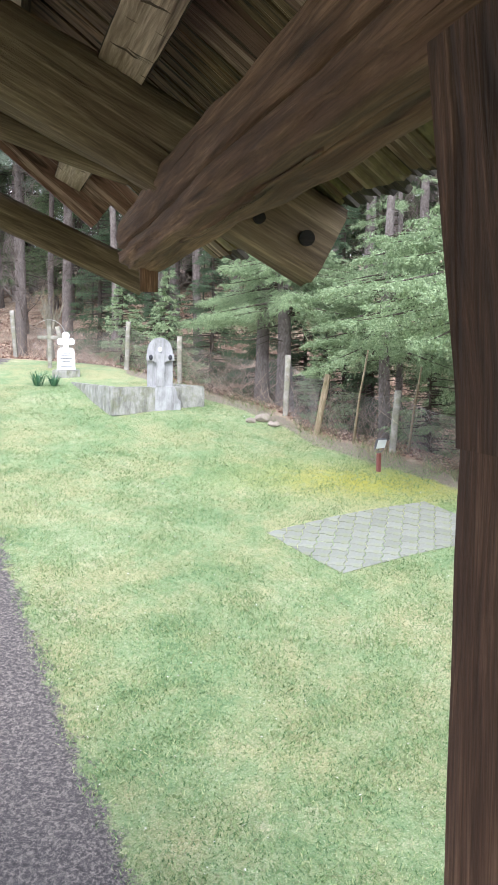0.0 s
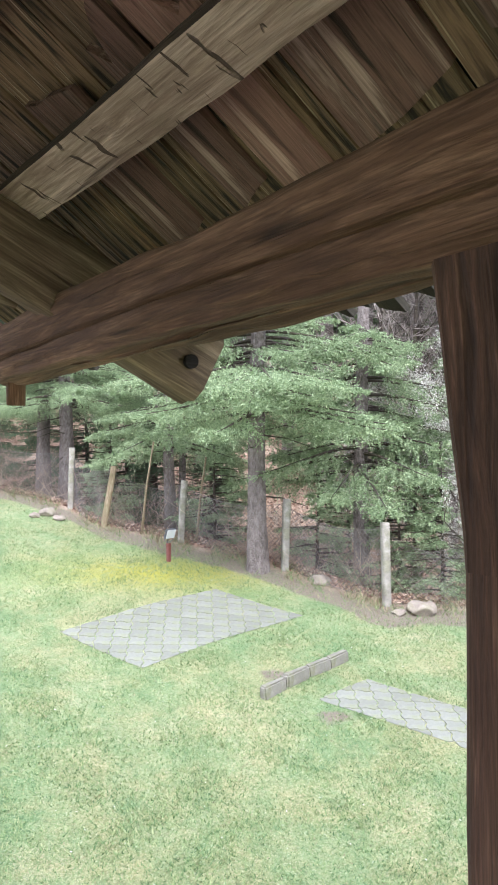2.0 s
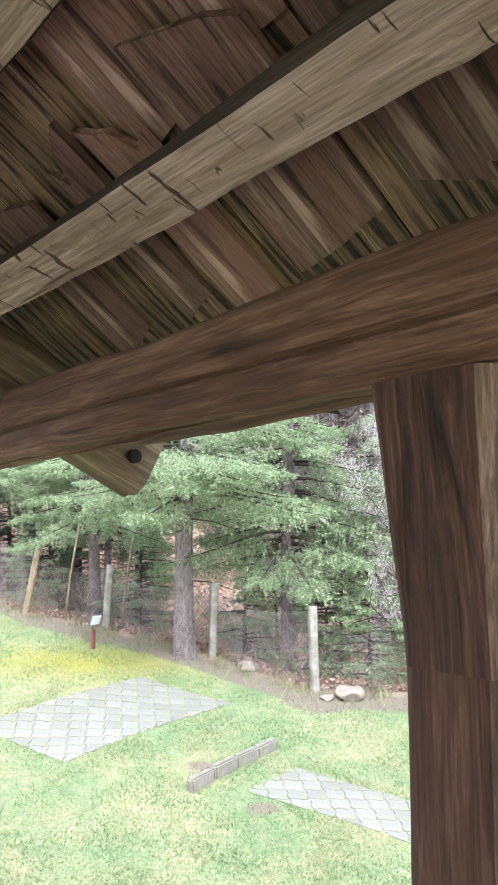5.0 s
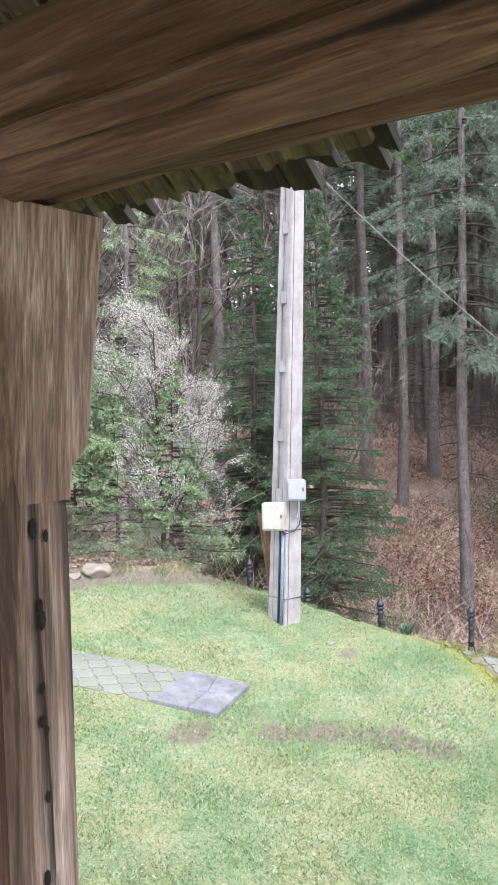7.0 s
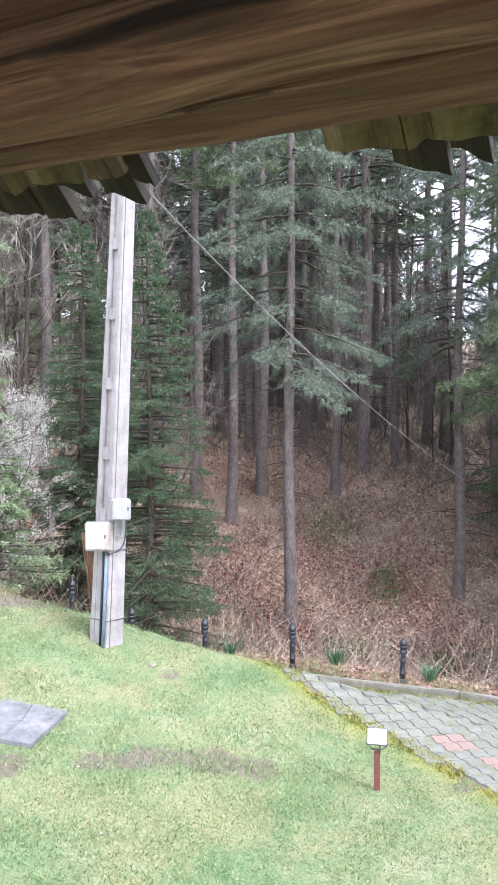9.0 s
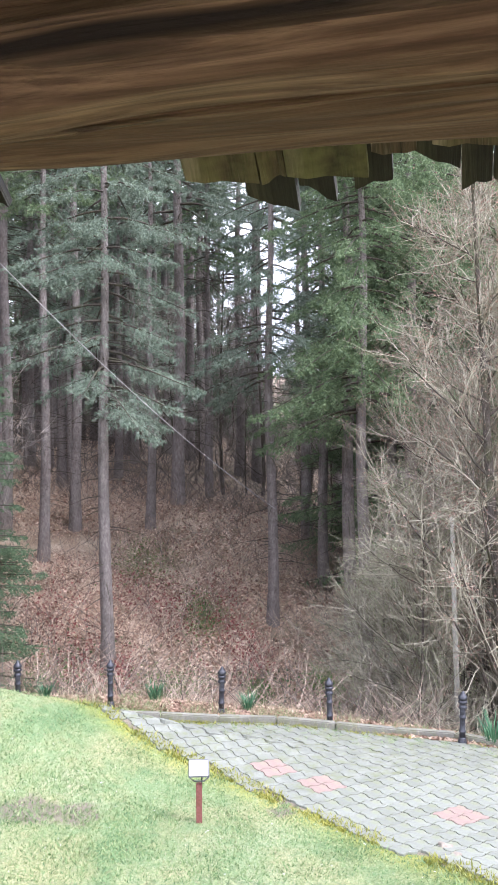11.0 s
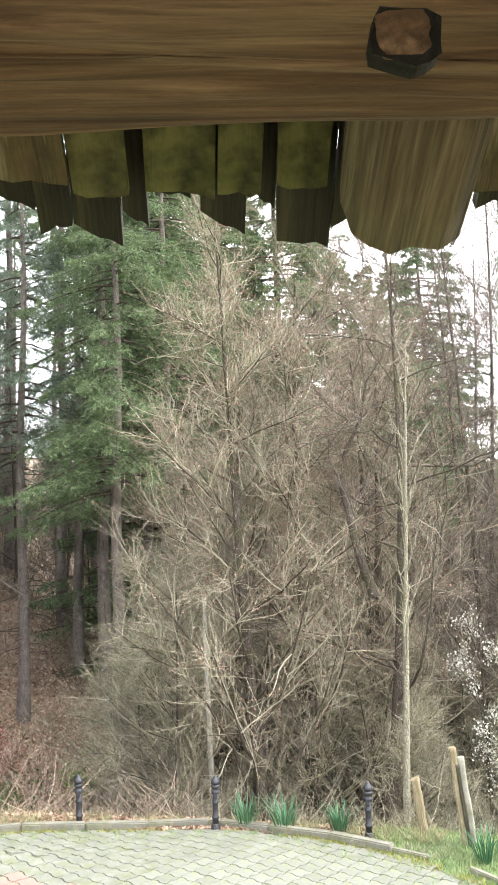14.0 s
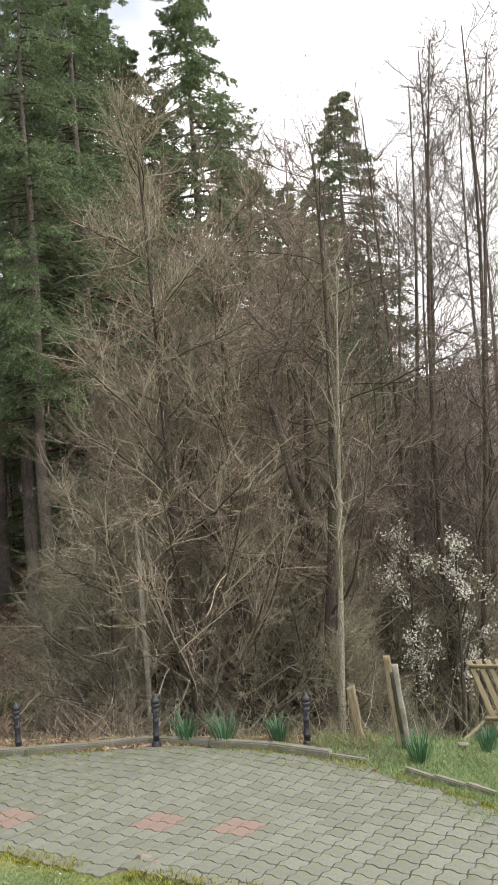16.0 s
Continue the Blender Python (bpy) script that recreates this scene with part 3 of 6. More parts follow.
def gallery_post(y, seed):
    """A carved post: square shaft under a wider head, with a tenon stub."""
    th = thing("gallery_post", TURN @ pose(0.378, y, 0.0), "weathered carved wooden post with a wider notched head", "post", "gallery posts")
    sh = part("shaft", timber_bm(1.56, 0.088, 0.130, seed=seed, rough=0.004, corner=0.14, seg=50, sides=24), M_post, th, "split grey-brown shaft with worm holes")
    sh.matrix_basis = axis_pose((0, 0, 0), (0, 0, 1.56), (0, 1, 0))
    sh.data.materials.append(M_post_shade)
    # inward faces take the brown wood with shade painted in
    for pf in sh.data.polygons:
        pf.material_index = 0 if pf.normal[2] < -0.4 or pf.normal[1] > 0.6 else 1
    bm = bmesh.new()
    prof = ((1.46, 0.045, 0.045, 0.066), (1.495, 0.047, 0.049, 0.067), (1.515, 0.049, 0.072, 0.068), (1.60, 0.058, 0.082, 0.074), (1.68, 0.066, 0.090, 0.080), (1.757, 0.073, 0.096, 0.085))
    rings = []
    for z, hi, ho, hy in prof:
        ring = []
        for j in range(24):
            a = 2 * math.pi * (j + 0.5) / 24
            c, s = math.cos(a), math.sin(a)
            k = (abs(c) ** 14 + abs(s) ** 14) ** (-1 / 14)
            o = noise.noise(Vector((c * 2, s * 2, z * 6 + seed))) * 0.004
            ring.append(bm.verts.new((z, s * k * hy + s * o, c * k * (ho if c > 0 else hi) + c * o)))
        rings.append(ring)
    for r0, r1 in zip(rings, rings[1:]):
        for j in range(24):
            bm.faces.new((r0[j], r0[(j + 1) % 24], r1[(j + 1) % 24], r1[j]))
    bm.faces.new(list(reversed(rings[0]))), bm.faces.new(rings[-1])
    bmesh.ops.recalc_face_normals(bm, faces=bm.faces)
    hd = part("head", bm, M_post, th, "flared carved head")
    hd.data.materials.append(M_post_shade)
    # same split on the head: inner sides coloured as shaded
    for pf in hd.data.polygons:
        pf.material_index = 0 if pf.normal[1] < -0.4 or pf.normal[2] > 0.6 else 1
    hd.matrix_basis = Matrix(((0, 0, 1, 0), (0, 1, 0, 0), (1, 0, 0, 0), (0, 0, 0, 1)))
    st = part("tenon", timber_bm(0.05, 0.03, 0.05, seed=seed + 2, seg=3), M_post, th)
    st.matrix_basis = axis_pose((-0.005, -0.05, 1.735), (-0.005, -0.05, 1.785), (0, 1, 0))
    # flat dark beads on the face paint the shade inside worm holes
    for k, (hz, hx, sz) in enumerate(((1.435, -0.014, 0.008), (1.425, 0.002, 0.005), (1.355, -0.008, 0.006), (1.34, -0.006, 0.008), (1.27, -0.008, 0.005), (1.235, -0.010, 0.005), (1.225, -0.004, 0.004), (1.155, -0.006, 0.005), (1.07, -0.010, 0.007), (1.045, -0.012, 0.006), (1.02, -0.004, 0.004), (1.655, -0.014, 0.007), (1.63, -0.022, 0.005))):
        bm = bmesh.new()
        bmesh.ops.create_uvsphere(bm, u_segments=10, v_segments=8, radius=sz, matrix=Matrix.Diagonal((0.62, 0.10, 1.35, 1)))
        for vt in bm.verts:
            vt.co *= 1 + 0.13 * math.sin(vt.co.x * 900 + k * 2.1) * math.cos(vt.co.z * 700 + k)
        part("worm_hole", bm, M_hole, th, "dark worm hole").matrix_basis = pose(hx, -0.0655 - 0.006 * (hz > 1.5), hz, 0, 0, 0)
    return th


gallery_post(0.515, 4)
gallery_post(-2.6, 9)
# unseen far posts, added: an open side lets sky light reach the beam
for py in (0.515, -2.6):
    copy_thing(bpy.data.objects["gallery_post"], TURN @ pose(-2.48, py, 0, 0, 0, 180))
# floor out of view, in pale wood to bounce light upwards
deck = thing("gallery_floor", TURN, "worn plank floor of the raised gallery", "floor", kind="structure")
for i in range(14):
    timber("plank", (-2.6 + i * 0.235, -5, -0.025), (-2.6 + i * 0.235, 1.85, -0.025), 0.228, 0.05, M_post, deck, seed=70 + i, rough=0.002, corner=0.1, seg=10)
# unseen beam added on the open far side
timber("beam", (-2.46, -5.0, 1.828), (-2.46, 2.2, 1.828), 0.115, 0.142, M_beam, frame_thing, seed=5, rough=0.008, corner=0.28, seg=40)
base_wall = thing("wall_base", TURN, "rough stone base under the gallery", "wall", kind="structure")
bm = bmesh.new()
bmesh.ops.create_cube(bm, size=1, matrix=Matrix.Translation((-1.05, -1.56, -1.86)) @ Matrix.Diagonal((3.1, 6.78, 3.6, 1)))
bmesh.ops.bevel(bm, geom=bm.edges[:], offset=0.04, segments=2)
part("masonry", bm, M_rock, base_wall)

# ---- the shingle roof ----
TAN = 0.82
ALONG = Vector((-1, 0, TAN)).normalized()
OUT = Vector((TAN, 0, 1)).normalized()
rng = random.Random(5)


def roof_at(s, y, off=0.0):
    return Vector((0.66, y, 1.838)) + ALONG * s + OUT * off


def shingle_bm(length, width, seed, thick=0.011, ragged=0.02):
    """A split shingle along x with uneven ends."""
    r = random.Random(seed)
    bm = bmesh.new()
    k = 5
    sl, sh = r.uniform(-1, 1) * ragged, r.uniform(-1, 1) * ragged
    lo = [sl * (i / (k - 1) - 0.5) + r.uniform(-0.0035, 0.0035) for i in range(k)]
    hi = [length + sh * (i / (k - 1) - 0.5) + r.choice((0, 0, -1)) * r.uniform(0, ragged) for i in range(k)]
    cup = r.uniform(-0.003, 0.004)
    top, bot = [], []
    for rows_, z in ((bot, 0.0), (top, thick)):
        for i in range(k):
            y = (i / (k - 1) - 0.5) * width
            zz = z + cup * (1 - (2 * i / (k - 1) - 1) ** 2) + r.uniform(-0.0008, 0.0008)
            rows_.append([bm.verts.new((lo[i], y, zz)), bm.verts.new((length * 0.5, y + r.uniform(-0.003, 0.003), zz)), bm.verts.new((hi[i], y, zz))])
    for i in range(k - 1):
        for j in range(2):
            bm.faces.new((bot[i][j], bot[i + 1][j], bot[i + 1][j + 1], bot[i][j + 1]))
            bm.faces.new((top[i][j], top[i][j + 1], top[i + 1][j + 1], top[i + 1][j]))
        bm.faces.new((bot[i][0], top[i][0], top[i + 1][0], bot[i + 1][0]))
        bm.faces.new((bot[i][2], bot[i + 1][2], top[i + 1][2], top[i][2]))
    for j in range(2):
        bm.faces.new((bot[0][j], bot[0][j + 1], top[0][j + 1], top[0][j]))
        bm.faces.new((bot[-1][j], top[-1][j], top[-1][j + 1], bot[-1][j + 1]))
    return bm


def bm_mesh(name, bm, mat, smooth=False):
    me = bpy.data.meshes.new(name)
    if smooth:
        for fc in bm.faces:
            fc.smooth = True
    bm.to_mesh(me)
    bm.free()
    me.materials.append(mat)
    return me


roof = thing("roof", TURN, "old split-shingle roof with mossy ragged eaves", "roof", kind="structure")


def lay(mesh_kinds, width, y0, y1, s_of, off_lo, off_hi, length, gaps=(0.001, 0.002, 0.004, 0.007, 0.014)):
    """One course of shingles side by side; those far from the open bay are joined into one mesh."""
    y = y0
    while y < y1:
        j = rng.randrange(len(mesh_kinds))
        me, w = mesh_kinds[j]
        sc = rng.uniform(0.8, 1.2)
        s = s_of(y)
        p0, p1 = roof_at(s, y + w * sc / 2, off_lo + rng.uniform(-0.003, 0.009)), roof_at(s + length, y + w * sc / 2 + rng.uniform(-0.012, 0.012), off_hi + rng.uniform(0, 0.004))
        m = axis_pose(p0, p1, OUT)
        m = m @ Matrix.Diagonal((1, sc, 1, 1))
        ob = new("shingle", me)
        ob.parent = roof
        ob.matrix_basis = m
        y += w * sc + rng.choice(gaps)


inner_kinds = [(bm_mesh("shingle", shingle_bm(0.52, w, 100 + i, ragged=0.045), M_shingle), w) for i, w in enumerate((0.10, 0.13, 0.16, 0.19, 0.145, 0.115, 0.09))]
eave_kinds = [(bm_mesh("shingle", shingle_bm(0.50, w, 200 + i, ragged=0.012), M_eave), w) for i, w in enumerate((0.04, 0.055, 0.03, 0.065, 0.045, 0.035))]
# outer course dark: the tips' backlit silhouette is put into the colour
outer_kinds = [(bm_mesh("shingle", shingle_bm(0.50, w, 300 + i, ragged=0.026, thick=0.014), M_outer), w) for i, w in enumerate((0.035, 0.042, 0.026, 0.038, 0.048, 0.022))]
lay(eave_kinds, 0.07, -2.2, 2.70, lambda y: rng.uniform(-0.024, -0.002) + (0.07 if -0.05 < y < 0.2 else 0), 0.010 + 0.006 * rng.random(), 0.0, 0.50)
lay(outer_kinds, 0.06, -2.2, 2.70, lambda y: rng.choice((-0.066, -0.055, -0.046, -0.040, -0.033, -0.024)) + rng.uniform(-0.008, 0.008) + (0.13 if -0.05 < y < 0.2 else 0), 0.034, 0.024, 0.50, (0.001, 0.003, 0.008, 0.02, 0.03))
narrow_kinds = [(bm_mesh("shingle", shingle_bm(0.52, w, 250 + i, ragged=0.05), M_feather), w) for i, w in enumerate((0.05, 0.07, 0.04, 0.085, 0.06))]
lay(narrow_kinds, 0.06, -1.1, 2.70, lambda y: 0.27 + rng.uniform(-0.06, 0.06), 0.030, 0.004, 0.52)
for c in range(2, 5):
    lay(inner_kinds, 0.1, -1.1, 2.70, lambda y, c=c: 0.06 + c * 0.25 + rng.uniform(-0.045, 0.045), 0.036, 0.004, 0.52)
# slipped shingles whose broken heads show from inside
for k, (y, w, head) in enumerate(((0.79, 0.205, 0.612), (0.565, 0.10, 0.632), (0.47, 0.115, 0.618), (0.365, 0.09, 0.66), (1.02, 0.12, 0.565), (1.16, 0.10, 0.60), (1.42, 0.16, 0.57), (0.22, 0.15, 0.61), (0.05, 0.12, 0.59), (0.70, 0.14, 0.90), (0.92, 0.17, 0.87), (0.50, 0.12, 0.93))):
    ob = part("broken_shingle", shingle_bm(0.36, w, 520 + k, thick=0.016, ragged=0.055), M_shingle, roof, "slipped reddish shingle with a broken end")
    ob.matrix_basis = axis_pose(roof_at(head - 0.36, y + 0.01, 0.006), roof_at(head, y, -0.016 - 0.004 * (k % 3)), OUT)
# above the shingles that are seen: the outer covering, and the courses further off
bm = bmesh.new()
cols = 60
for i in range(cols):
    y = -5.1 + i * 7.85 / cols
    q = [roof_at(s, yy, o) for o in (0.062, 0.085) for s, yy in ((0.02, y), (0.02, y + 0.125), (2.21, y + 0.125), (2.21, y))]
    v = [bm.verts.new(p) for p in q]
    for fc in ((3, 2, 1, 0), (4, 5, 6, 7), (0, 1, 5, 4), (1, 2, 6, 5), (2, 3, 7, 6), (3, 0, 4, 7)):
        bm.faces.new([v[k] for k in fc])
part("covering", bm, M_outer, roof, "outer layer of grey mossy shingles")
# unseen far slope, added to close the roof above the open side
bm = bmesh.new()
v = [bm.verts.new(p) for o in (0.0, 3.0) for p in ((-1.05, -5.1, 3.30 + o * 0.02), (-1.05, 2.75, 3.30 + o * 0.02), (-2.8, 2.75, 1.87 + o * 0.02), (-2.8, -5.1, 1.87 + o * 0.02))]
for fc in ((0, 1, 2, 3), (7, 6, 5, 4), (0, 4, 5, 1), (1, 5, 6, 2), (2, 6, 7, 3), (3, 7, 4, 0)):
    bm.faces.new([v[k] for k in fc])
part("far_slope", bm, M_outer, roof)

# gable end: boards parallel to the slope, and the drilled rafter tail
gab = [(bm_mesh("board", shingle_bm(0.95, w, 400 + i, ragged=0.02), M_shingle), w) for i, w in enumerate((0.08, 0.1, 0.12))]
for k in range(8):
    me, w = gab[k % 3]
    for j in range(3):
        ob = new("board", me)
        ob.parent = roof
        o = -0.03 - k * 0.085
        p0 = roof_at(max(0.15, (0.085 * k - 0.02) / 0.22) + j * 0.8 + rng.uniform(0, 0.05), 2.76 + 0.008 * (k % 2), o)
        ob.matrix_basis = axis_pose(p0, p0 + ALONG, (0, -1, 0))
# dark discs on the tail paint the shade of the drilled holes
for hx, hz, rr in ((0.60, 1.765, 0.016), (0.50, 1.80, 0.012)):
    bm = bmesh.new()
    bmesh.ops.create_cone(bm, cap_ends=True, segments=14, radius1=rr, radius2=rr, depth=0.012, matrix=Matrix.Rotation(radians(90), 4, "X"))
    part("peg_hole", bm, M_hole, frame_thing, "dark drilled peg hole").matrix_basis = pose(hx, 1.628, hz)

# dark block behind the peg paints the mortise's shade
timber("knot_peg", (0.315, -0.481, 1.750), (0.3050, -0.481, 1.750), 0.026, 0.021, M_hole, frame_thing, "mortise with its shade set in as dark wood", seed=61, seg=3, rough=0.003, corner=0.35)
timber("knot_peg", (0.315, -0.480, 1.749), (0.3035, -0.480, 1.749), 0.020, 0.016, M_beam, frame_thing, "brown peg set in a mortise", seed=62, seg=3, rough=0.002, corner=0.35)

# ---- small shapes ----


def box_bm(sx, sy, sz, bevel=0.006, z0=True, seg=2):
    bm = bmesh.new()
    bmesh.ops.create_cube(bm, size=1, matrix=Matrix.Translation((0, 0, sz / 2 if z0 else 0)) @ Matrix.Diagonal((sx, sy, sz, 1)))
    if bevel:
        bmesh.ops.bevel(bm, geom=bm.edges[:], offset=bevel, segments=seg, affect="EDGES")
    return bm


def lathe_bm(profile, n=18):
    bm = bmesh.new()
    rings = [[bm.verts.new((r * math.cos(2 * math.pi * j / n), r * math.sin(2 * math.pi * j / n), z)) for j in range(n)] for r, z in profile]
    for a, b in zip(rings, rings[1:]):
        for j in range(n):
            f = bm.faces.new((a[j], a[(j + 1) % n], b[(j + 1) % n], b[j]))
            f.smooth = True
    bm.faces.new(list(reversed(rings[0]))), bm.faces.new(rings[-1])
    return bm


def tube_bm(points, radius, n=8, taper=1.0):
    bm = bmesh.new()
    pts = [Vector(p) for p in points]
    rings = []
    for i, p in enumerate(pts):
        d = (pts[min(i + 1, len(pts) - 1)] - pts[max(i - 1, 0)]).normalized()
        a = d.orthogonal().normalized()
        b = d.cross(a)
        r = radius * (1 + (taper - 1) * i / (len(pts) - 1))
        rings.append([bm.verts.new(p + (a * math.cos(2 * math.pi * j / n) + b * math.sin(2 * math.pi * j / n)) * r) for j in range(n)])
    for a, b in zip(rings, rings[1:]):
        best = min(range(n), key=lambda k: (a[0].co - b[k].co).length)
        for j in range(n):
            f = bm.faces.new((a[j], a[(j + 1) % n], b[(j + 1 + best) % n], b[(j + best) % n]))
            f.smooth = True
    bm.faces.new(list(reversed(rings[0]))), bm.faces.new(rings[-1])
    return bm


def rough_bm(bm, amount, scale, seed=0):
    for v in bm.verts:
        v.co += Vector((noise.noise(v.co * scale + Vector((seed, 0, 0))), noise.noise(v.co * scale + Vector((0, seed + 5, 0))), noise.noise(v.co * scale + Vector((0, 3, seed))))) * amount
    return bm


def zland(x, y):
    return float(land(x, y))


def spot(b, r):
    """Plan coordinates from a bearing in degrees and a distance."""
    return r * math.sin(radians(b)), r * math.cos(radians(b))


# ---- bollards and kerb ----
BOLLARDS = ((8.2, 11.1), (8.85, 10.35), (9.5, 9.31), (10.28, 8.14), (11.02, 6.58), (11.34, 4.9), (11.54, 3.0), (11.46, 0.92))


def bollard():
    th = thing("bollard", pose(0, 0, 0), "black cast-iron bollard with ringed shaft and pointed finial", "bollard", "bollards along the drive")
    part("base", lathe_bm(((0.062, -0.1), (0.062, 0.02), (0.055, 0.035), (0.05, 0.06), (0.046, 0.075))), M_iron, th)
    part("shaft", lathe_bm(((0.044, 0.07), (0.042, 0.14), (0.050, 0.15), (0.050, 0.165), (0.041, 0.175), (0.038, 0.33), (0.047, 0.34), (0.047, 0.36), (0.038, 0.37), (0.038, 0.46))), M_iron, th)
    part("collar", lathe_bm(((0.038, 0.455), (0.058, 0.47), (0.058, 0.50), (0.045, 0.51), (0.045, 0.535), (0.062, 0.55), (0.062, 0.575), (0.048, 0.585))), M_iron, th)
    part("finial", lathe_bm(((0.046, 0.583), (0.060, 0.60), (0.064, 0.622), (0.052, 0.65), (0.030, 0.672), (0.026, 0.685), (0.016, 0.70), (0.004, 0.715))), M_iron, th)
    lug = part("lug", box_bm(0.035, 0.05, 0.10, 0.006), M_iron, th)
    lug.matrix_basis = pose(-0.045, 0, 0.40)
    return th


first = bollard()
for i, (x, y) in enumerate(BOLLARDS):
    m = pose(x, y, zland(x, y) + 0.02, rng.uniform(-1.5, 1.5), rng.uniform(-1.5, 1.5), -bearing(x, y) + 90 + rng.uniform(-10, 10))
    if i:
        copy_thing(first, m)
    else:
        first.matrix_basis = m

kerb = thing("kerb", pose(0, 0, 0), "weathered concrete kerb stones edging the drive", "kerb", kind="structure")
b = 43.0
while b < 83.6:
    r0, r1 = float(drive_out(b)) + 0.08, float(drive_out(b + 4.0)) + 0.08
    (x0, y0), (x1, y1) = spot(b, r0), spot(b + 4.0, r1)
    L = math.hypot(x1 - x0, y1 - y0)
    ob = part("kerbstone", rough_bm(box_bm(L - 0.012, 0.12, 0.2, 0.015), 0.006, 5, b), M_kerb, kerb)
    ob.matrix_basis = pose((x0 + x1) / 2, (y0 + y1) / 2, (zland(x0, y0) + zland(x1, y1)) / 2 - 0.09, 0, -math.degrees(math.atan2(zland(x1, y1) - zland(x0, y0), L)), math.degrees(math.atan2(y1 - y0, x1 - x0)))
    b += 4.0
RUN = ((11.2, 1.15), (11.0, 0.62), (10.78, 0.12), (10.45, -0.33), (10.15, -0.65), (9.86, -0.98), (9.57, -1.28), (9.0, -1.8), (8.4, -2.3))
for (x0, y0), (x1, y1) in zip(RUN, RUN[1:]):
    if (x0, y0) == RUN[2]:
        continue  # a gap where grass grows over
    L = math.hypot(x1 - x0, y1 - y0)
    ob = part("kerbstone", rough_bm(box_bm(L - 0.02, 0.07, 0.2, 0.012), 0.012, 6, x0), M_kerb, kerb)
    ob.matrix_basis = pose((x0 + x1) / 2, (y0 + y1) / 2, zland((x0 + x1) / 2, (y0 + y1) / 2) - 0.135, 0, 0, math.degrees(math.atan2(y1 - y0, x1 - x0)))


# ---- concrete utility pole ----
def utility_pole():
    px, py = 7.05, 8.72
    turn = 6
    th = thing("utility_pole", pose(px, py, zland(px, py) - 0.1, 1.2, 2.0, turn), "tall tapered grey concrete utility pole with slotted side", "utility pole")
    H, w0, w1 = 10.5, 0.30, 0.15

    def tapered(x0, x1, y0, y1, za, zb, bev=0.008):
        bm = bmesh.new()
        vs = []
        for z in (za, zb):
            k = 1 - (z / H) * (1 - w1 / w0)
            for x, y in ((x0, y0), (x1, y0), (x1, y1), (x0, y1)):
                vs.append(bm.verts.new((x * k, y * k, z)))
        for f in ((3, 2, 1, 0), (4, 5, 6, 7), (0, 1, 5, 4), (1, 2, 6, 5), (2, 3, 7, 6), (3, 0, 4, 7)):
            bm.faces.new([vs[i] for i in f])
        bmesh.ops.bevel(bm, geom=bm.edges[:], offset=bev, segments=2, affect="EDGES")
        return bm

    part("body", tapered(-0.11, 0.16, -0.16, 0.16, 0, H, 0.014), M_concrete, th)
    part("flange", tapered(-0.17, -0.106, -0.16, -0.07, 0, H), M_concrete, th)
    part("flange", tapered(-0.17, -0.106, 0.07, 0.16, 0, H), M_concrete, th)
    part("web", tapered(-0.168, -0.106, -0.071, 0.071, 0.02, 1.9, 0.004), M_concrete, th)
    for k in range(8):
        za = 2.55 + k * 0.93
        part("web", tapered(-0.168, -0.106, -0.071, 0.071, za, za + 0.16, 0.004), M_concrete, th)
    # straps, conduit and cables on the sides that face the lawn
    for z, s in ((0.42, 0.178), (1.35, 0.17)):
        k = 1 - (z / H) * (1 - w1 / w0)
        c = [(-s * k, -0.168 * k, z), (s * k, -0.168 * k, z), (s * k, 0.168 * k, z), (-s * k, 0.168 * k, z), (-s * k, -0.168 * k, z)]
        part("strap", tube_bm(c, 0.008, 6), M_wire, th)
    part("conduit", tube_bm([(-0.19, -0.12, 0.02), (-0.185, -0.12, 0.8), (-0.18, -0.115, 1.45)], 0.022), M_cable_blue, th, "blue-grey plastic conduit")
    part("cable", tube_bm([(-0.185, -0.06, 0.02), (-0.18, -0.06, 0.8), (-0.175, -0.06, 1.45)], 0.016), M_cable, th, "black cable")
    part("cable", tube_bm([(0.07, -0.19, 1.75), (0.075, -0.2, 1.55), (0.05, -0.2, 1.42), (-0.05, -0.2, 1.34), (-0.19, -0.15, 1.3), (-0.2, -0.08, 1.4)], 0.011), M_cable, th, "black looped cable")
    part("cable", tube_bm([(0.03, -0.18, 1.78), (0.025, -0.19, 1.62), (0.0, -0.195, 1.52), (-0.08, -0.19, 1.55)], 0.012), M_box2, th, "grey looped cable")
    part("hook", tube_bm([(0.12, -0.02, 6.0), (0.22, -0.05, 6.02), (0.26, -0.06, 6.0)], 0.012), M_wire, th)
    part("cable", tube_bm([(0.13, -0.05, 6.5), (0.24, -0.07, 6.2), (0.24, -0.08, 5.9), (0.34, -0.12, 6.05), (0.3, -0.1, 6.3), (0.16, -0.04, 6.0), (0.2, -0.08, 5.7), (0.14, -0.1, 5.6)], 0.010), M_cable, th, "coiled black cable")
    return th


pole = utility_pole()


def meter_box(name, w, h, d, mat, lid_mat, m, label):
    th = thing(name, m, label, "meter box")
    part("body", box_bm(w, d, h, 0.015), mat, th)
    lid = part("lid", box_bm(w * 0.9, 0.025, h * 0.88, 0.008), lid_mat, th)
    lid.matrix_basis = pose(0, -d / 2 - 0.008, h * 0.06)
    latch = part("latch", box_bm(0.02, 0.016, 0.05, 0.003), M_lampbody, lid)
    latch.matrix_basis = pose(w * 0.33, -0.016, h * 0.4)
    return th


pz = zland(7.05, 8.72)
meter_box("meter_box", 0.32, 0.37, 0.16, M_box, M_box, pose(6.80, 8.57, pz + 1.27, 0, 0, -48), "white plastic meter box with rusty stains on a pole")
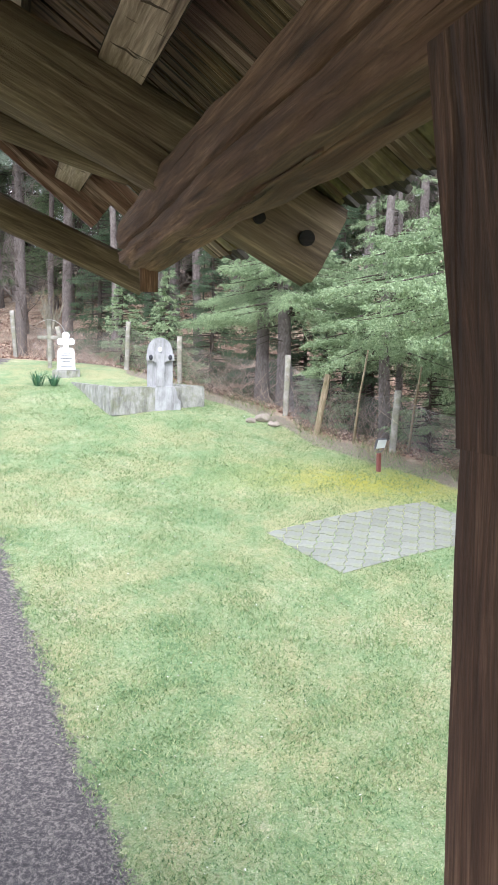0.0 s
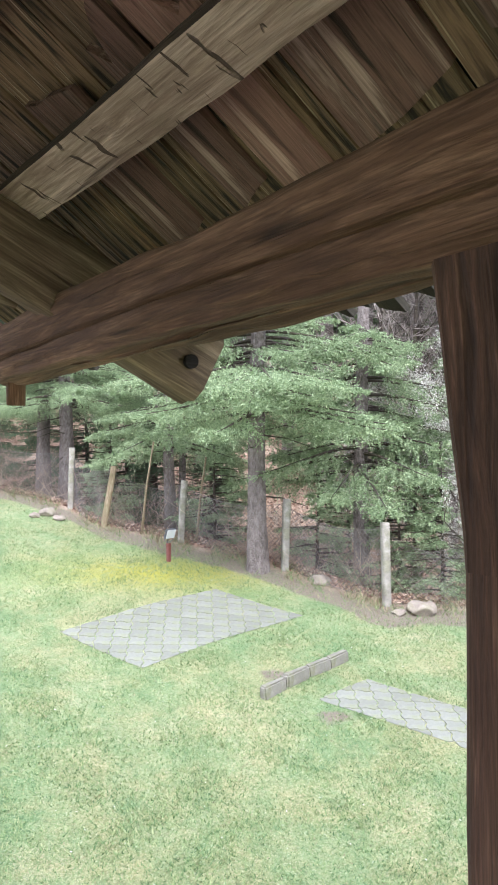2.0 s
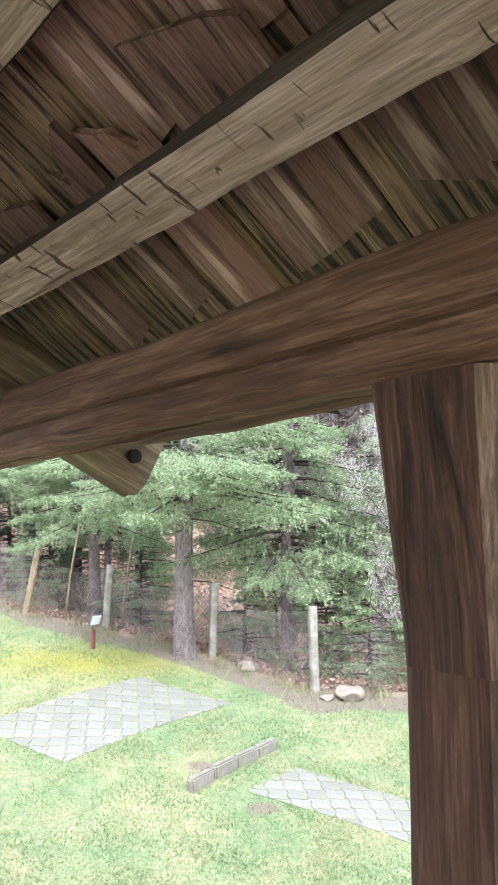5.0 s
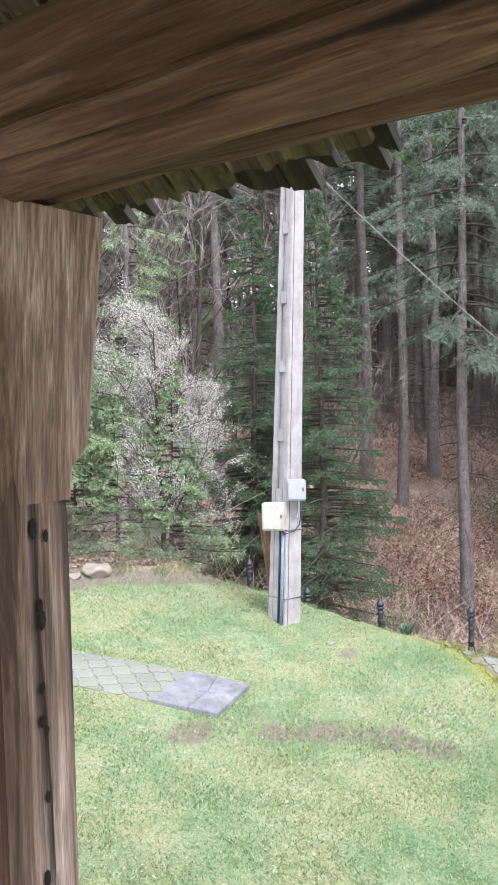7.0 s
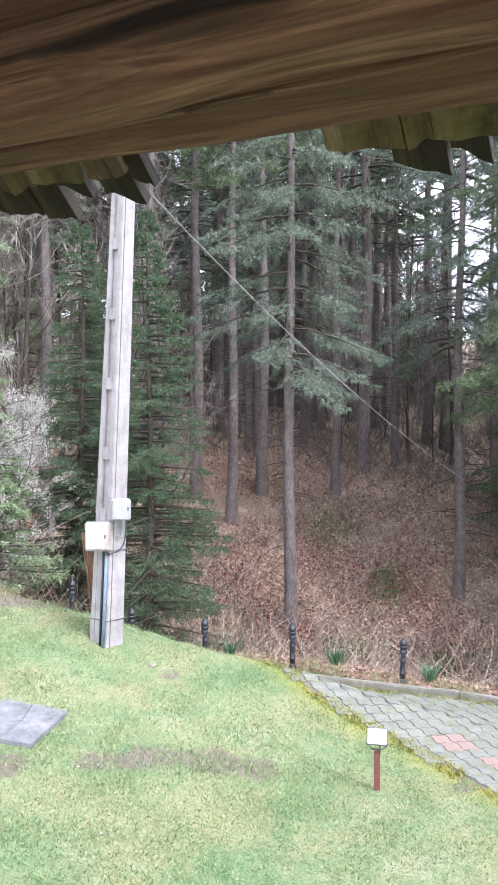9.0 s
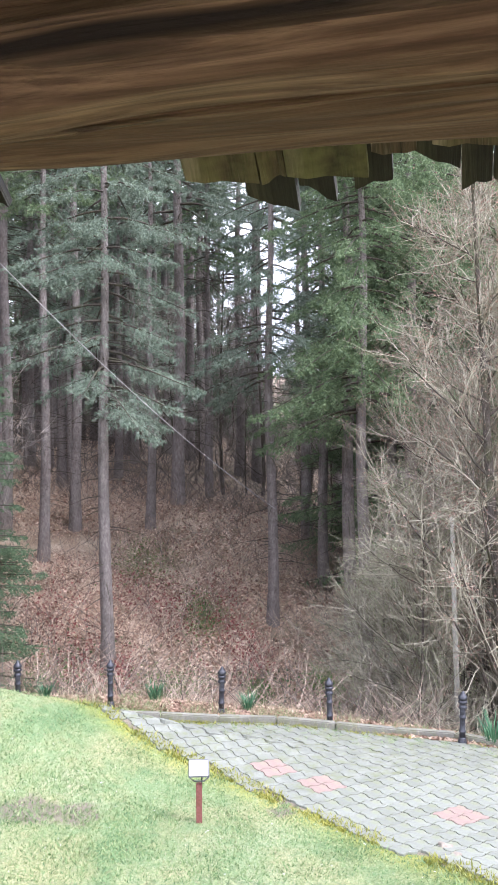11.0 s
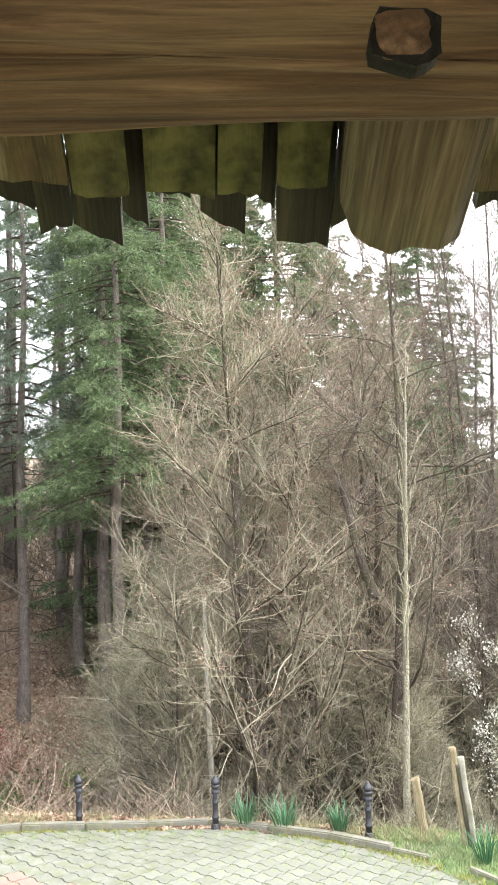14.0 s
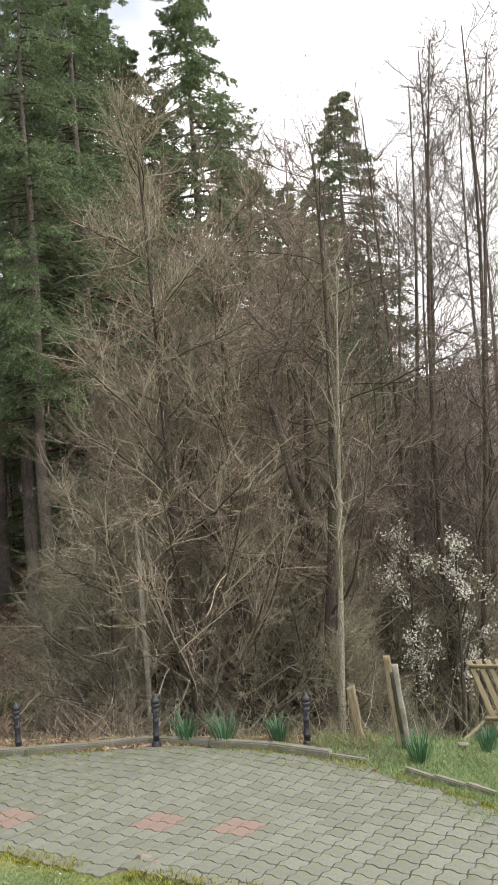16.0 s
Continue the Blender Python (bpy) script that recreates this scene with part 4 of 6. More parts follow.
small = meter_box("junction_box", 0.26, 0.28, 0.13, M_box2, M_box2, pose(7.05, 8.42, pz + 1.66, 0, 0, -30), "grey plastic junction box with pale lid on a pole")

wire = thing("overhead_cable", pose(0, 0, 0), "thin pale overhead cable slung into the woods", "cable")
A, C = Vector((7.42, 8.6, 4.9)), Vector((16.2, 8.35, 0.35))
part("strand", tube_bm([A.lerp(C, t / 20) - Vector((0, 0, 0.9 * 4 * (t / 20) * (1 - t / 20))) * 0.28 for t in range(21)], 0.007, 6), M_concrete, wire)


# ---- garden floodlights ----
def floodlight(x, y, turn, tilt, hgt, label):
    th = thing("floodlight", pose(x, y, zland(x, y), 0, 0, turn), label, "floodlight", "lawn floodlights")
    part("stake", box_bm(0.06, 0.06, hgt + 0.1, 0.006), M_red, th, "rusty red steel stake").matrix_basis = pose(0, 0, -0.1)
    part("bracket", tube_bm([(-0.10, -0.03, hgt + 0.16), (-0.10, 0, hgt + 0.06), (-0.05, 0, hgt + 0.02), (0.05, 0, hgt + 0.02), (0.10, 0, hgt + 0.06), (0.10, -0.03, hgt + 0.16)], 0.008, 6), M_lampbody, th)
    hd = part("housing", box_bm(0.21, 0.05, 0.17, 0.012, z0=False), M_lampbody, th)
    hd.matrix_basis = pose(0, -0.03, hgt + 0.16, tilt)
    part("glass", box_bm(0.19, 0.012, 0.15, 0.004, z0=False), M_glass, hd, "pale lamp glass").matrix_basis = pose(0, -0.027, 0)
    part("cable", tube_bm([(0, 0.02, hgt + 0.1), (0.03, 0.05, hgt + 0.05), (0.02, 0.045, hgt - 0.1), (0.02, 0.04, 0)], 0.007, 6), M_cable, th)
    return th


floodlight(7.19, 4.48, -58, -25, 0.40, "floodlight with white glass on a red steel stake")
floodlight(2.12, 13.58, 35, 20, 0.30, "small floodlight with pale glass on a rusty stake")


# ---- fence ----
fence = thing("wire_fence", pose(0, 0, 0), "sagging chain-link fence on leaning concrete posts", "fence")
FENCE = ((-6.2, 22.6, 1.25, 2, 3), (-4.6, 21.6, 0.95, -6, 14), (-2.95, 20.3, 1.15, 2, -3), (-1.55, 18.95, 1.05, 0, 0), (0.72, 16.7, 1.18, 1, -2), (1.2, 15.5, 1.12, 2, -10), (2.47, 14.5, 1.08, 1, -4), (3.88, 12.9, 1.15, 1, -2), (4.95, 11.3, 1.22, 0, 1), (6.0, 11.0, 1.0, 0, 2), (7.6, 11.2, 1.0, 0, 2))
tops = []
for i, (x, y, h, ax, ay) in enumerate(FENCE):
    z = zland(x, y)
    if i < 9:
        ob = part("post", rough_bm(timber_bm(h + 0.3, 0.11, 0.115, seed=i, rough=0.006, corner=0.15, seg=10, sides=12), 0.004, 6, i), M_stake if i == 5 else M_fpost, fence)
        ob.matrix_basis = pose(x, y, z - 0.3, ax, -ay, 0) @ axis_pose((0, 0, 0), (0, 0, 1), (0, 1, 0))
    tops.append((Vector((x, y + 0.06, z)), Vector((x + math.sin(radians(-ay)) * h, y + 0.06, z + h * 0.93))))
mesh_v, mesh_f = [], []


def thin(p, q, r=0.0035):
    d = (q - p).normalized()
    a = d.orthogonal().normalized()
    c = d.cross(a)
    k = len(mesh_v)
    for s in (p, q):
        for j in range(3):
            mesh_v.append(tuple(s + (a * math.cos(2.094 * j) + c * math.sin(2.094 * j)) * r))
    for j in range(3):
        mesh_f.append((k + j, k + (j + 1) % 3, k + 3 + (j + 1) % 3, k + 3 + j))


for (b0, t0), (b1, t1) in zip(tops, tops[1:]):
    L = (b1 - b0).length
    n = max(4, int(L / 0.085))
    hh = ((t0 - b0).length + (t1 - b1).length) / 2
    span = int(round(hh / 0.085))

    def at_mesh(u, w):
        u = min(max(u, 0), 1)
        lo, hi = b0.lerp(b1, u), t0.lerp(t1, u) - Vector((0, 0, 0.18 * math.sin(math.pi * u)))
        return lo.lerp(hi, w) + Vector((0.03 * math.sin(9 * u + 4 * w), 0.03 * math.cos(7 * u), 0))

    for k in range(-span, n):
        for sgn in (1, -1):
            pts = []
            for w in (0, 0.5, 1.0):
                u = (k + span * (w if sgn > 0 else 1 - w)) / n
                pts.append((u, w))
            for (ua, wa), (ub, wb) in zip(pts, pts[1:]):
                if (ua < 0 and ub < 0) or (ua > 1 and ub > 1):
                    continue
                ca, cb = min(max(ua, 0), 1), min(max(ub, 0), 1)
                wa2, wb2 = wa + (wb - wa) * (ca - ua) / (ub - ua), wa + (wb - wa) * (cb - ua) / (ub - ua)
                thin(at_mesh(ca, wa2), at_mesh(cb, wb2))
    for w in (0.02, 0.99):
        for k in range(6):
            thin(at_mesh(k / 6, w), at_mesh((k + 1) / 6, w), 0.004)
wm = mesh_np("wire_mesh", mesh_v, mesh_f, M_wire, parent=fence)
tagged(wm, "rusty galvanised chain-link mesh")
for (x, y), (lx, ly), h in (((1.86, 14.95), (0.24, 0.0), 1.65), ((2.75, 14.45), (0.2, 0.0), 1.5)):
    st = thing("stick", pose(x, y, zland(x, y)), "thin pale leaning stick beside a wire fence", "stick", "sticks at the fence")
    part("rod", tube_bm([(0, 0, -0.1), (lx * 0.45, 0.01, h * 0.5), (lx, ly, h)], 0.028, 7, 0.6), M_stake, st)
st = thing("plank", pose(7.20, 9.16, zland(7.20, 9.16)), "weathered leaning plank behind a utility pole", "plank")
part("board", timber_bm(1.45, 0.14, 0.04, seed=8, rough=0.004, seg=10), M_beam, st).matrix_basis = axis_pose((0.05, 0, -0.1), (-0.12, 0.05, 1.3), (0, 1, 0))

# ---- posts, pallet and slabs by the lower end of the drive ----
rp = thing("split_post", pose(11.45, -0.34, zland(11.45, -0.34)), "split grey timber post pair with mossy top", "post")
part("half", timber_bm(1.30, 0.095, 0.085, seed=5, rough=0.008, corner=0.25), M_stake, rp).matrix_basis = axis_pose((0, 0.045, -0.1), (0.0, 0.165, 1.19), (0, 1, 0))
part("half", timber_bm(1.18, 0.085, 0.09, seed=6, rough=0.008, corner=0.25), M_fpost, rp).matrix_basis = axis_pose((0.02, -0.055, -0.1), (0.02, 0.065, 1.08), (0, 1, 0))
part("core", timber_bm(1.05, 0.035, 0.05, seed=7, rough=0.003), M_outer, rp, "dark rotten core").matrix_basis = axis_pose((-0.045, -0.01, -0.05), (-0.045, 0.105, 0.98), (0, 1, 0))
rp = thing("stump_post", pose(11.75, 0.22, zland(11.75, 0.22)), "short pale broken timber post", "post")
part("shaft", timber_bm(0.82, 0.13, 0.11, seed=15, rough=0.012, corner=0.25, cut=0.3), M_stake, rp).matrix_basis = axis_pose((0, -0.01, -0.1), (0.0, 0.11, 0.72), (0, 1, 0))
cp = thing("slim_pole", pose(13.6, 3.75, zland(13.6, 3.75), 3.0), "slim weathered concrete pole among bare shrubs", "pole")
part("shaft", timber_bm(4.2, 0.085, 0.085, seed=25, rough=0.004, corner=0.2, taper=0.3), M_fpost, cp).matrix_basis = axis_pose((0.05, -0.12, -0.3), (0, 0.12, 3.2), (0, 1, 0))
pal = thing("broken_pallet", pose(12.2, -1.75, zland(12.2, -1.75) + 0.0, 0, 0, 8), "broken grey slatted wooden pallet leaning in brushwood", "pallet")
for k in range(5):
    part("slat", timber_bm(1.15, 0.075, 0.02, seed=30 + k, rough=0.002, seg=6), M_stake, pal).matrix_basis = axis_pose((0, 0.25 - k * 0.13 - 0.2, 0.0), (0.5, 0.42 - k * 0.13, 1.2), (1, 0, 0))
for w in (0.25, 0.8):
    part("batten", timber_bm(0.75, 0.08, 0.03, seed=40, rough=0.003, seg=6), M_stake, pal).matrix_basis = axis_pose((0.46 * w - 0.03, 0.42 - 0.2 * (1 - w), 1.2 * w), (0.46 * w - 0.03, -0.36, 1.2 * w - 0.04), (1, 0, 1))
part("prop", timber_bm(0.9, 0.07, 0.05, seed=43, rough=0.003, seg=6), M_stake, pal).matrix_basis = axis_pose((-0.1, 0.75, -0.02), (0.3, 0.1, 0.28), (1, 0, 1))

# low step of concrete beside the second paved patch
stp = thing("step", pose(0, 0, 0), "low cracked concrete edging step set in the lawn", "step", kind="structure")
p, q = Vector((2.36, 8.95, 0)), Vector((3.72, 9.79, 0))
for k in range(4):
    a, c = p.lerp(q, k / 4), p.lerp(q, (k + 1) / 4)
    mid = (a + c) / 2
    part("block", rough_bm(box_bm((c - a).length - 0.003, 0.10, 0.30, 0.02), 0.022, 7, k), M_kerb, stp).matrix_basis = pose(mid[0], mid[1], zland(mid[0], mid[1]) - 0.17, 0, -4, math.degrees(math.atan2(q[1] - p[1], q[0] - p[0])))

# stones at the fence
for k, (x, y, s) in enumerate(((0.28, 16.3, 0.34), (0.5, 16.0, 0.26), (0.05, 16.15, 0.2), (4.3, 12.35, 0.33), (5.35, 11.0, 0.42), (5.0, 11.0, 0.2), (7.15, 7.9, 0.09), (-4.75, 19.2, 0.13), (11.6, -1.1, 0.14), (7.9, 2.15, 0.13), (7.75, 2.0, 0.1))):
    bm = bmesh.new()
    bmesh.ops.create_icosphere(bm, subdivisions=3, radius=s / 2)
    for v in bm.verts:
        v.co.z *= 0.55
    rough_bm(bm, s * 0.22, 2.2 / s, k)
    tagged(part("stone", bm, M_rock, None, m=pose(x, y, zland(x, y) + s * 0.08, 0, 0, k * 50), smooth=True), "pale rounded field stone lying in grass", "stone", "stones at the lawn edge")

# ---- graves ----
M_tombsoil = stone_mat("mossy_earth", (0.06, 0.055, 0.025), (0.12, 0.11, 0.045), (0.2, 0.18, 0.08), moss=0.7)
tomb = thing("grave_surround", pose(-1.79, 16.66, zland(-1.78, 16.75) - 0.12, 0, 0, 27), "stained concrete grave surround with mossy rim", "grave")
for sx, sy, w, d in ((0, 0, 1.95, 0.16), (0, 3.1, 1.95, 0.16), (-0.9, 1.55, 0.15, 2.94), (0.9, 1.55, 0.15, 2.94)):
    part("wall", rough_bm(box_bm(w, d, 0.56, 0.02), 0.008, 4, sx), M_plinth, tomb).matrix_basis = pose(sx, sy, 0)
part("soil", rough_bm(box_bm(1.66, 2.95, 0.40, 0.02), 0.02, 3), M_tombsoil, tomb, "mossy earth filling").matrix_basis = pose(0, 1.55, 0)


def slab_bm(outline, thick, bevel=0.012):
    bm = bmesh.new()
    vs = [bm.verts.new((x, 0, z)) for x, z in outline]
    f = bm.faces.new(vs)
    ext = bmesh.ops.extrude_face_region(bm, geom=[f])
    for v in ext["geom"]:
        if isinstance(v, bmesh.types.BMVert):
            v.co.y += thick
    bmesh.ops.recalc_face_normals(bm, faces=bm.faces)
    bmesh.ops.bevel(bm, geom=[e for e in bm.edges if e.calc_face_angle(0) > 0.6], offset=bevel, segments=2, affect="EDGES")
    return bm


def arch(w, z0, z1, top, n=10):
    """An outline with a rounded head: half width w, from z0 to z1, its crown at top."""
    return [(-w, z0), (w, z0), (w, z1)] + [(w * math.cos(math.pi * k / n) * (0.98 if 0 < k < n else 1), z1 + (top - z1) * math.sin(math.pi * k / n)) for k in range(1, n)] + [(-w, z1)]


hs = thing("headstone", pose(-1.74, 16.62, zland(-1.78, 16.75) - 0.12, 0, 0, 12), "pale carved gravestone with rounded top and cameo ovals", "gravestone")
part("pedestal", slab_bm([(-0.40, 0), (0.40, 0), (0.40, 0.28), (0.33, 0.34), (0.33, 0.45), (0.27, 0.56), (-0.27, 0.56), (-0.33, 0.45), (-0.33, 0.34), (-0.40, 0.28)], 0.26), M_head, hs, "blue-grey stained stepped pedestal").matrix_basis = pose(0, -0.05, 0)
part("tablet", slab_bm(arch(0.25, 0.55, 1.25, 1.52), 0.13), M_head, hs).matrix_basis = pose(0, 0.03, 0)
part("column", slab_bm([(-0.10, 0.55), (0.10, 0.55), (0.08, 0.62), (0.08, 1.02), (0.13, 1.05), (0.27, 1.06), (0.27, 1.20), (-0.27, 1.20), (-0.27, 1.06), (-0.13, 1.05), (-0.08, 1.02), (-0.08, 0.62)], 0.09), M_head, hs).matrix_basis = pose(0, -0.05, 0)
for ox, oz in ((-0.19, 1.13), (0.19, 1.13), (0, 1.28)):
    bm = bmesh.new()
    bmesh.ops.create_uvsphere(bm, u_segments=14, v_segments=8, radius=0.05, matrix=Matrix.Diagonal((0.8, 0.3, 1.1, 1)))
    part("cameo", bm, M_iron if oz < 1.2 else M_white, hs, "small dark oval cameo", smooth=True).matrix_basis = pose(ox, -0.055 if oz < 1.2 else 0.02, oz)

cr = thing("white_cross", pose(-4.2, 19.45, zland(-4.2, 19.45), 0, 0, 12), "white marble cross gravestone with trefoil arms and lettering", "gravestone")
part("plinth", rough_bm(box_bm(0.62, 0.4, 0.20, 0.02), 0.006, 5), M_plinth, cr).matrix_basis = pose(0, 0, -0.06)
part("tablet", slab_bm([(-0.21, 0.12), (0.21, 0.12), (0.19, 0.58), (0.14, 0.64), (-0.14, 0.64), (-0.19, 0.58)], 0.11), M_white, cr).matrix_basis = pose(0, -0.06, 0)
tre = [(-0.07, 0.62), (0.07, 0.62), (0.06, 0.72), (0.12, 0.70), (0.19, 0.72), (0.20, 0.78), (0.19, 0.84), (0.12, 0.86), (0.07, 0.84), (0.09, 0.92), (0.07, 0.98), (0, 1.0), (-0.07, 0.98), (-0.09, 0.92), (-0.07, 0.84), (-0.12, 0.86), (-0.19, 0.84), (-0.20, 0.78), (-0.19, 0.72), (-0.12, 0.70), (-0.06, 0.72)]
part("cross", slab_bm(tre, 0.10, 0.008), M_white, cr).matrix_basis = pose(0, -0.055, 0)
for k in range(6):
    part("inscription", box_bm(0.26 - 0.04 * (k % 3), 0.006, 0.016, 0), M_lampbody, cr, "unreadable dark engraved line").matrix_basis = pose(0, -0.063, 0.20 + k * 0.062)
wc = thing("wooden_cross", pose(-4.75, 20.2, zland(-4.75, 20.2), 0, 0, 15), "weathered wooden grave cross under a curved tin roof", "grave cross")
part("upright", timber_bm(1.3, 0.10, 0.05, seed=2, rough=0.003), M_fpost, wc).matrix_basis = axis_pose((0, 0, -0.15), (0, 0, 1.15), (0, 1, 0))
part("crossbar", timber_bm(0.55, 0.05, 0.09, seed=3, rough=0.003), M_fpost, wc).matrix_basis = axis_pose((-0.28, 0, 0.72), (0.28, 0, 0.72))
bm = bmesh.new()
ring = [[bm.verts.new((0.36 * math.cos(math.pi * k / 16), y, 0.78 + 0.36 * math.sin(math.pi * k / 16))) for y in (-0.12, 0.12)] for k in range(17)]
for a, c in zip(ring, ring[1:]):
    bm.faces.new((a[0], c[0], c[1], a[1]))
bmesh.ops.solidify(bm, geom=bm.faces[:], thickness=0.012)
part("tin_roof", bm, M_white, wc, "curved whitish tin roof")
gs = thing("gravestone", pose(-6.5, 20.0, zland(-6.5, 20.0), 0, 0, 20), "grey stone grave slab with a leaning wooden cross", "gravestone")
part("slab", rough_bm(box_bm(0.7, 0.5, 0.34, 0.03), 0.01, 4), M_head, gs)
part("upright", timber_bm(1.05, 0.09, 0.06, seed=4), M_fpost, gs).matrix_basis = axis_pose((0, 0, 0.3), (0.12, 0, 1.25), (0, 1, 0))

# ---- road below, and the far ridge ----
bs = np.arange(70, 122, 2.0)
v = []
for bb in bs:
    for r in (19.2, 21.2, 23.2):
        x, y = spot(bb, r)
        v.append((x, y, zland(x, y) + 0.10))
f = [(i * 3 + j, i * 3 + j + 1, i * 3 + j + 4, i * 3 + j + 3) for i in range(len(bs) - 1) for j in range(2)]
M_asph = stone_mat("asphalt", (0.07, 0.07, 0.075), (0.11, 0.11, 0.115), (0.16, 0.16, 0.165))
tagged(mesh_np("road", v, f, M_asph), "grey asphalt road below the bank", "road", kind="structure")
bs = np.arange(60, 150, 1.5)
v, f = [], []
for bb in bs:
    top = 6 + 16 * math.exp(-((bb - 103) / 14) ** 2) + 2.5 * noise.noise(Vector((bb * 0.13, 0, 0)))
    for k in range(7):
        r = 110 + k * 18
        x, y = spot(bb, r)
        v.append((x, y, -7 + (top + 9) * float(step(k / 6)) + 1.2 * noise.noise(Vector((x * 0.1, y * 0.1, 0)))))
f = [(i * 7 + j, i * 7 + j + 1, i * 7 + j + 8, i * 7 + j + 7) for i in range(len(bs) - 1) for j in range(6)]
nn = Net(mat_new("far_wooded_ridge", 0.95))
M_ridge = nn.out(nn.ramp(nn.noise(0.35, 6, 0.8), (0.35, (0.14, 0.115, 0.105)), (0.5, (0.24, 0.20, 0.185)), (0.65, (0.33, 0.29, 0.27))), nn.noise(0.6, 5), 1.0, 1.5)
tagged(mesh_np("backdrop_ridge", v, f, M_ridge, smooth=True), "distant brown wooded ridge", "hill", kind="structure")

# ---- trees and plants ----


def tubes(lines, sides=4):
    """Tapered tubes along many lines (each an array of points and an array of radii), as one set of quads."""
    V, F, base = [], [], 0
    ang = 2 * np.pi * np.arange(sides) / sides
    ca, sa = np.cos(ang), np.sin(ang)
    for pts, rad in lines:
        pts, rad = np.asarray(pts, float), np.asarray(rad, float)
        n = len(pts)
        d = np.empty_like(pts)
        d[1:-1] = pts[2:] - pts[:-2]
        d[0], d[-1] = pts[1] - pts[0], pts[-1] - pts[-2]
        d /= np.linalg.norm(d, axis=1)[:, None] + 1e-9
        ref = np.array([0.31, 0.93, 0.2]) if abs(d[0, 2]) > 0.8 else np.array([0.0, 0.0, 1.0])
        a = np.cross(d, ref)
        a /= np.linalg.norm(a, axis=1)[:, None] + 1e-9
        c = np.cross(d, a)
        V.append((pts[:, None, :] + rad[:, None, None] * (a[:, None, :] * ca[None, :, None] + c[:, None, :] * sa[None, :, None])).reshape(-1, 3))
        i, j = np.meshgrid(np.arange(n - 1), np.arange(sides), indexing="ij")
        i, j = i.ravel(), j.ravel()
        k = base + i * sides
        F.append(np.stack([k + j, k + (j + 1) % sides, k + sides + (j + 1) % sides, k + sides + j], 1))
        base += n * sides
    return np.concatenate(V), np.concatenate(F)


def needles(rs, base, tip, per, size, width, spread=0.75):
    """Short needle clusters, one triangle each, along many twigs from base to tip."""
    base, tip = np.asarray(base), np.asarray(tip)
    k = len(base)
    t = (np.arange(per)[None, :] + rs.rand(k, per)) / per
    p = base[:, None, :] + (tip - base)[:, None, :] * t[..., None]
    d = tip - base
    d = d / (np.linalg.norm(d, axis=1)[:, None] + 1e-9)
    side = rs.normal(size=(k, per, 3))
    side -= (side * d[:, None, :]).sum(-1, keepdims=True) * d[:, None, :]
    side /= np.linalg.norm(side, axis=-1, keepdims=True) + 1e-9
    w = d[:, None, :] * (1 - spread * 0.5) + side * spread
    w /= np.linalg.norm(w, axis=-1, keepdims=True)
    s = np.cross(w, rs.normal(size=(k, per, 3)))
    s /= np.linalg.norm(s, axis=-1, keepdims=True) + 1e-9
    ln = size * rs.uniform(0.7, 1.3, (k, per, 1))
    a, b, c = p - s * width, p + s * width, p + w * ln
    v = np.stack([a, b, c], 2).reshape(-1, 3)
    f = np.arange(len(v)).reshape(-1, 3)
    return v, f


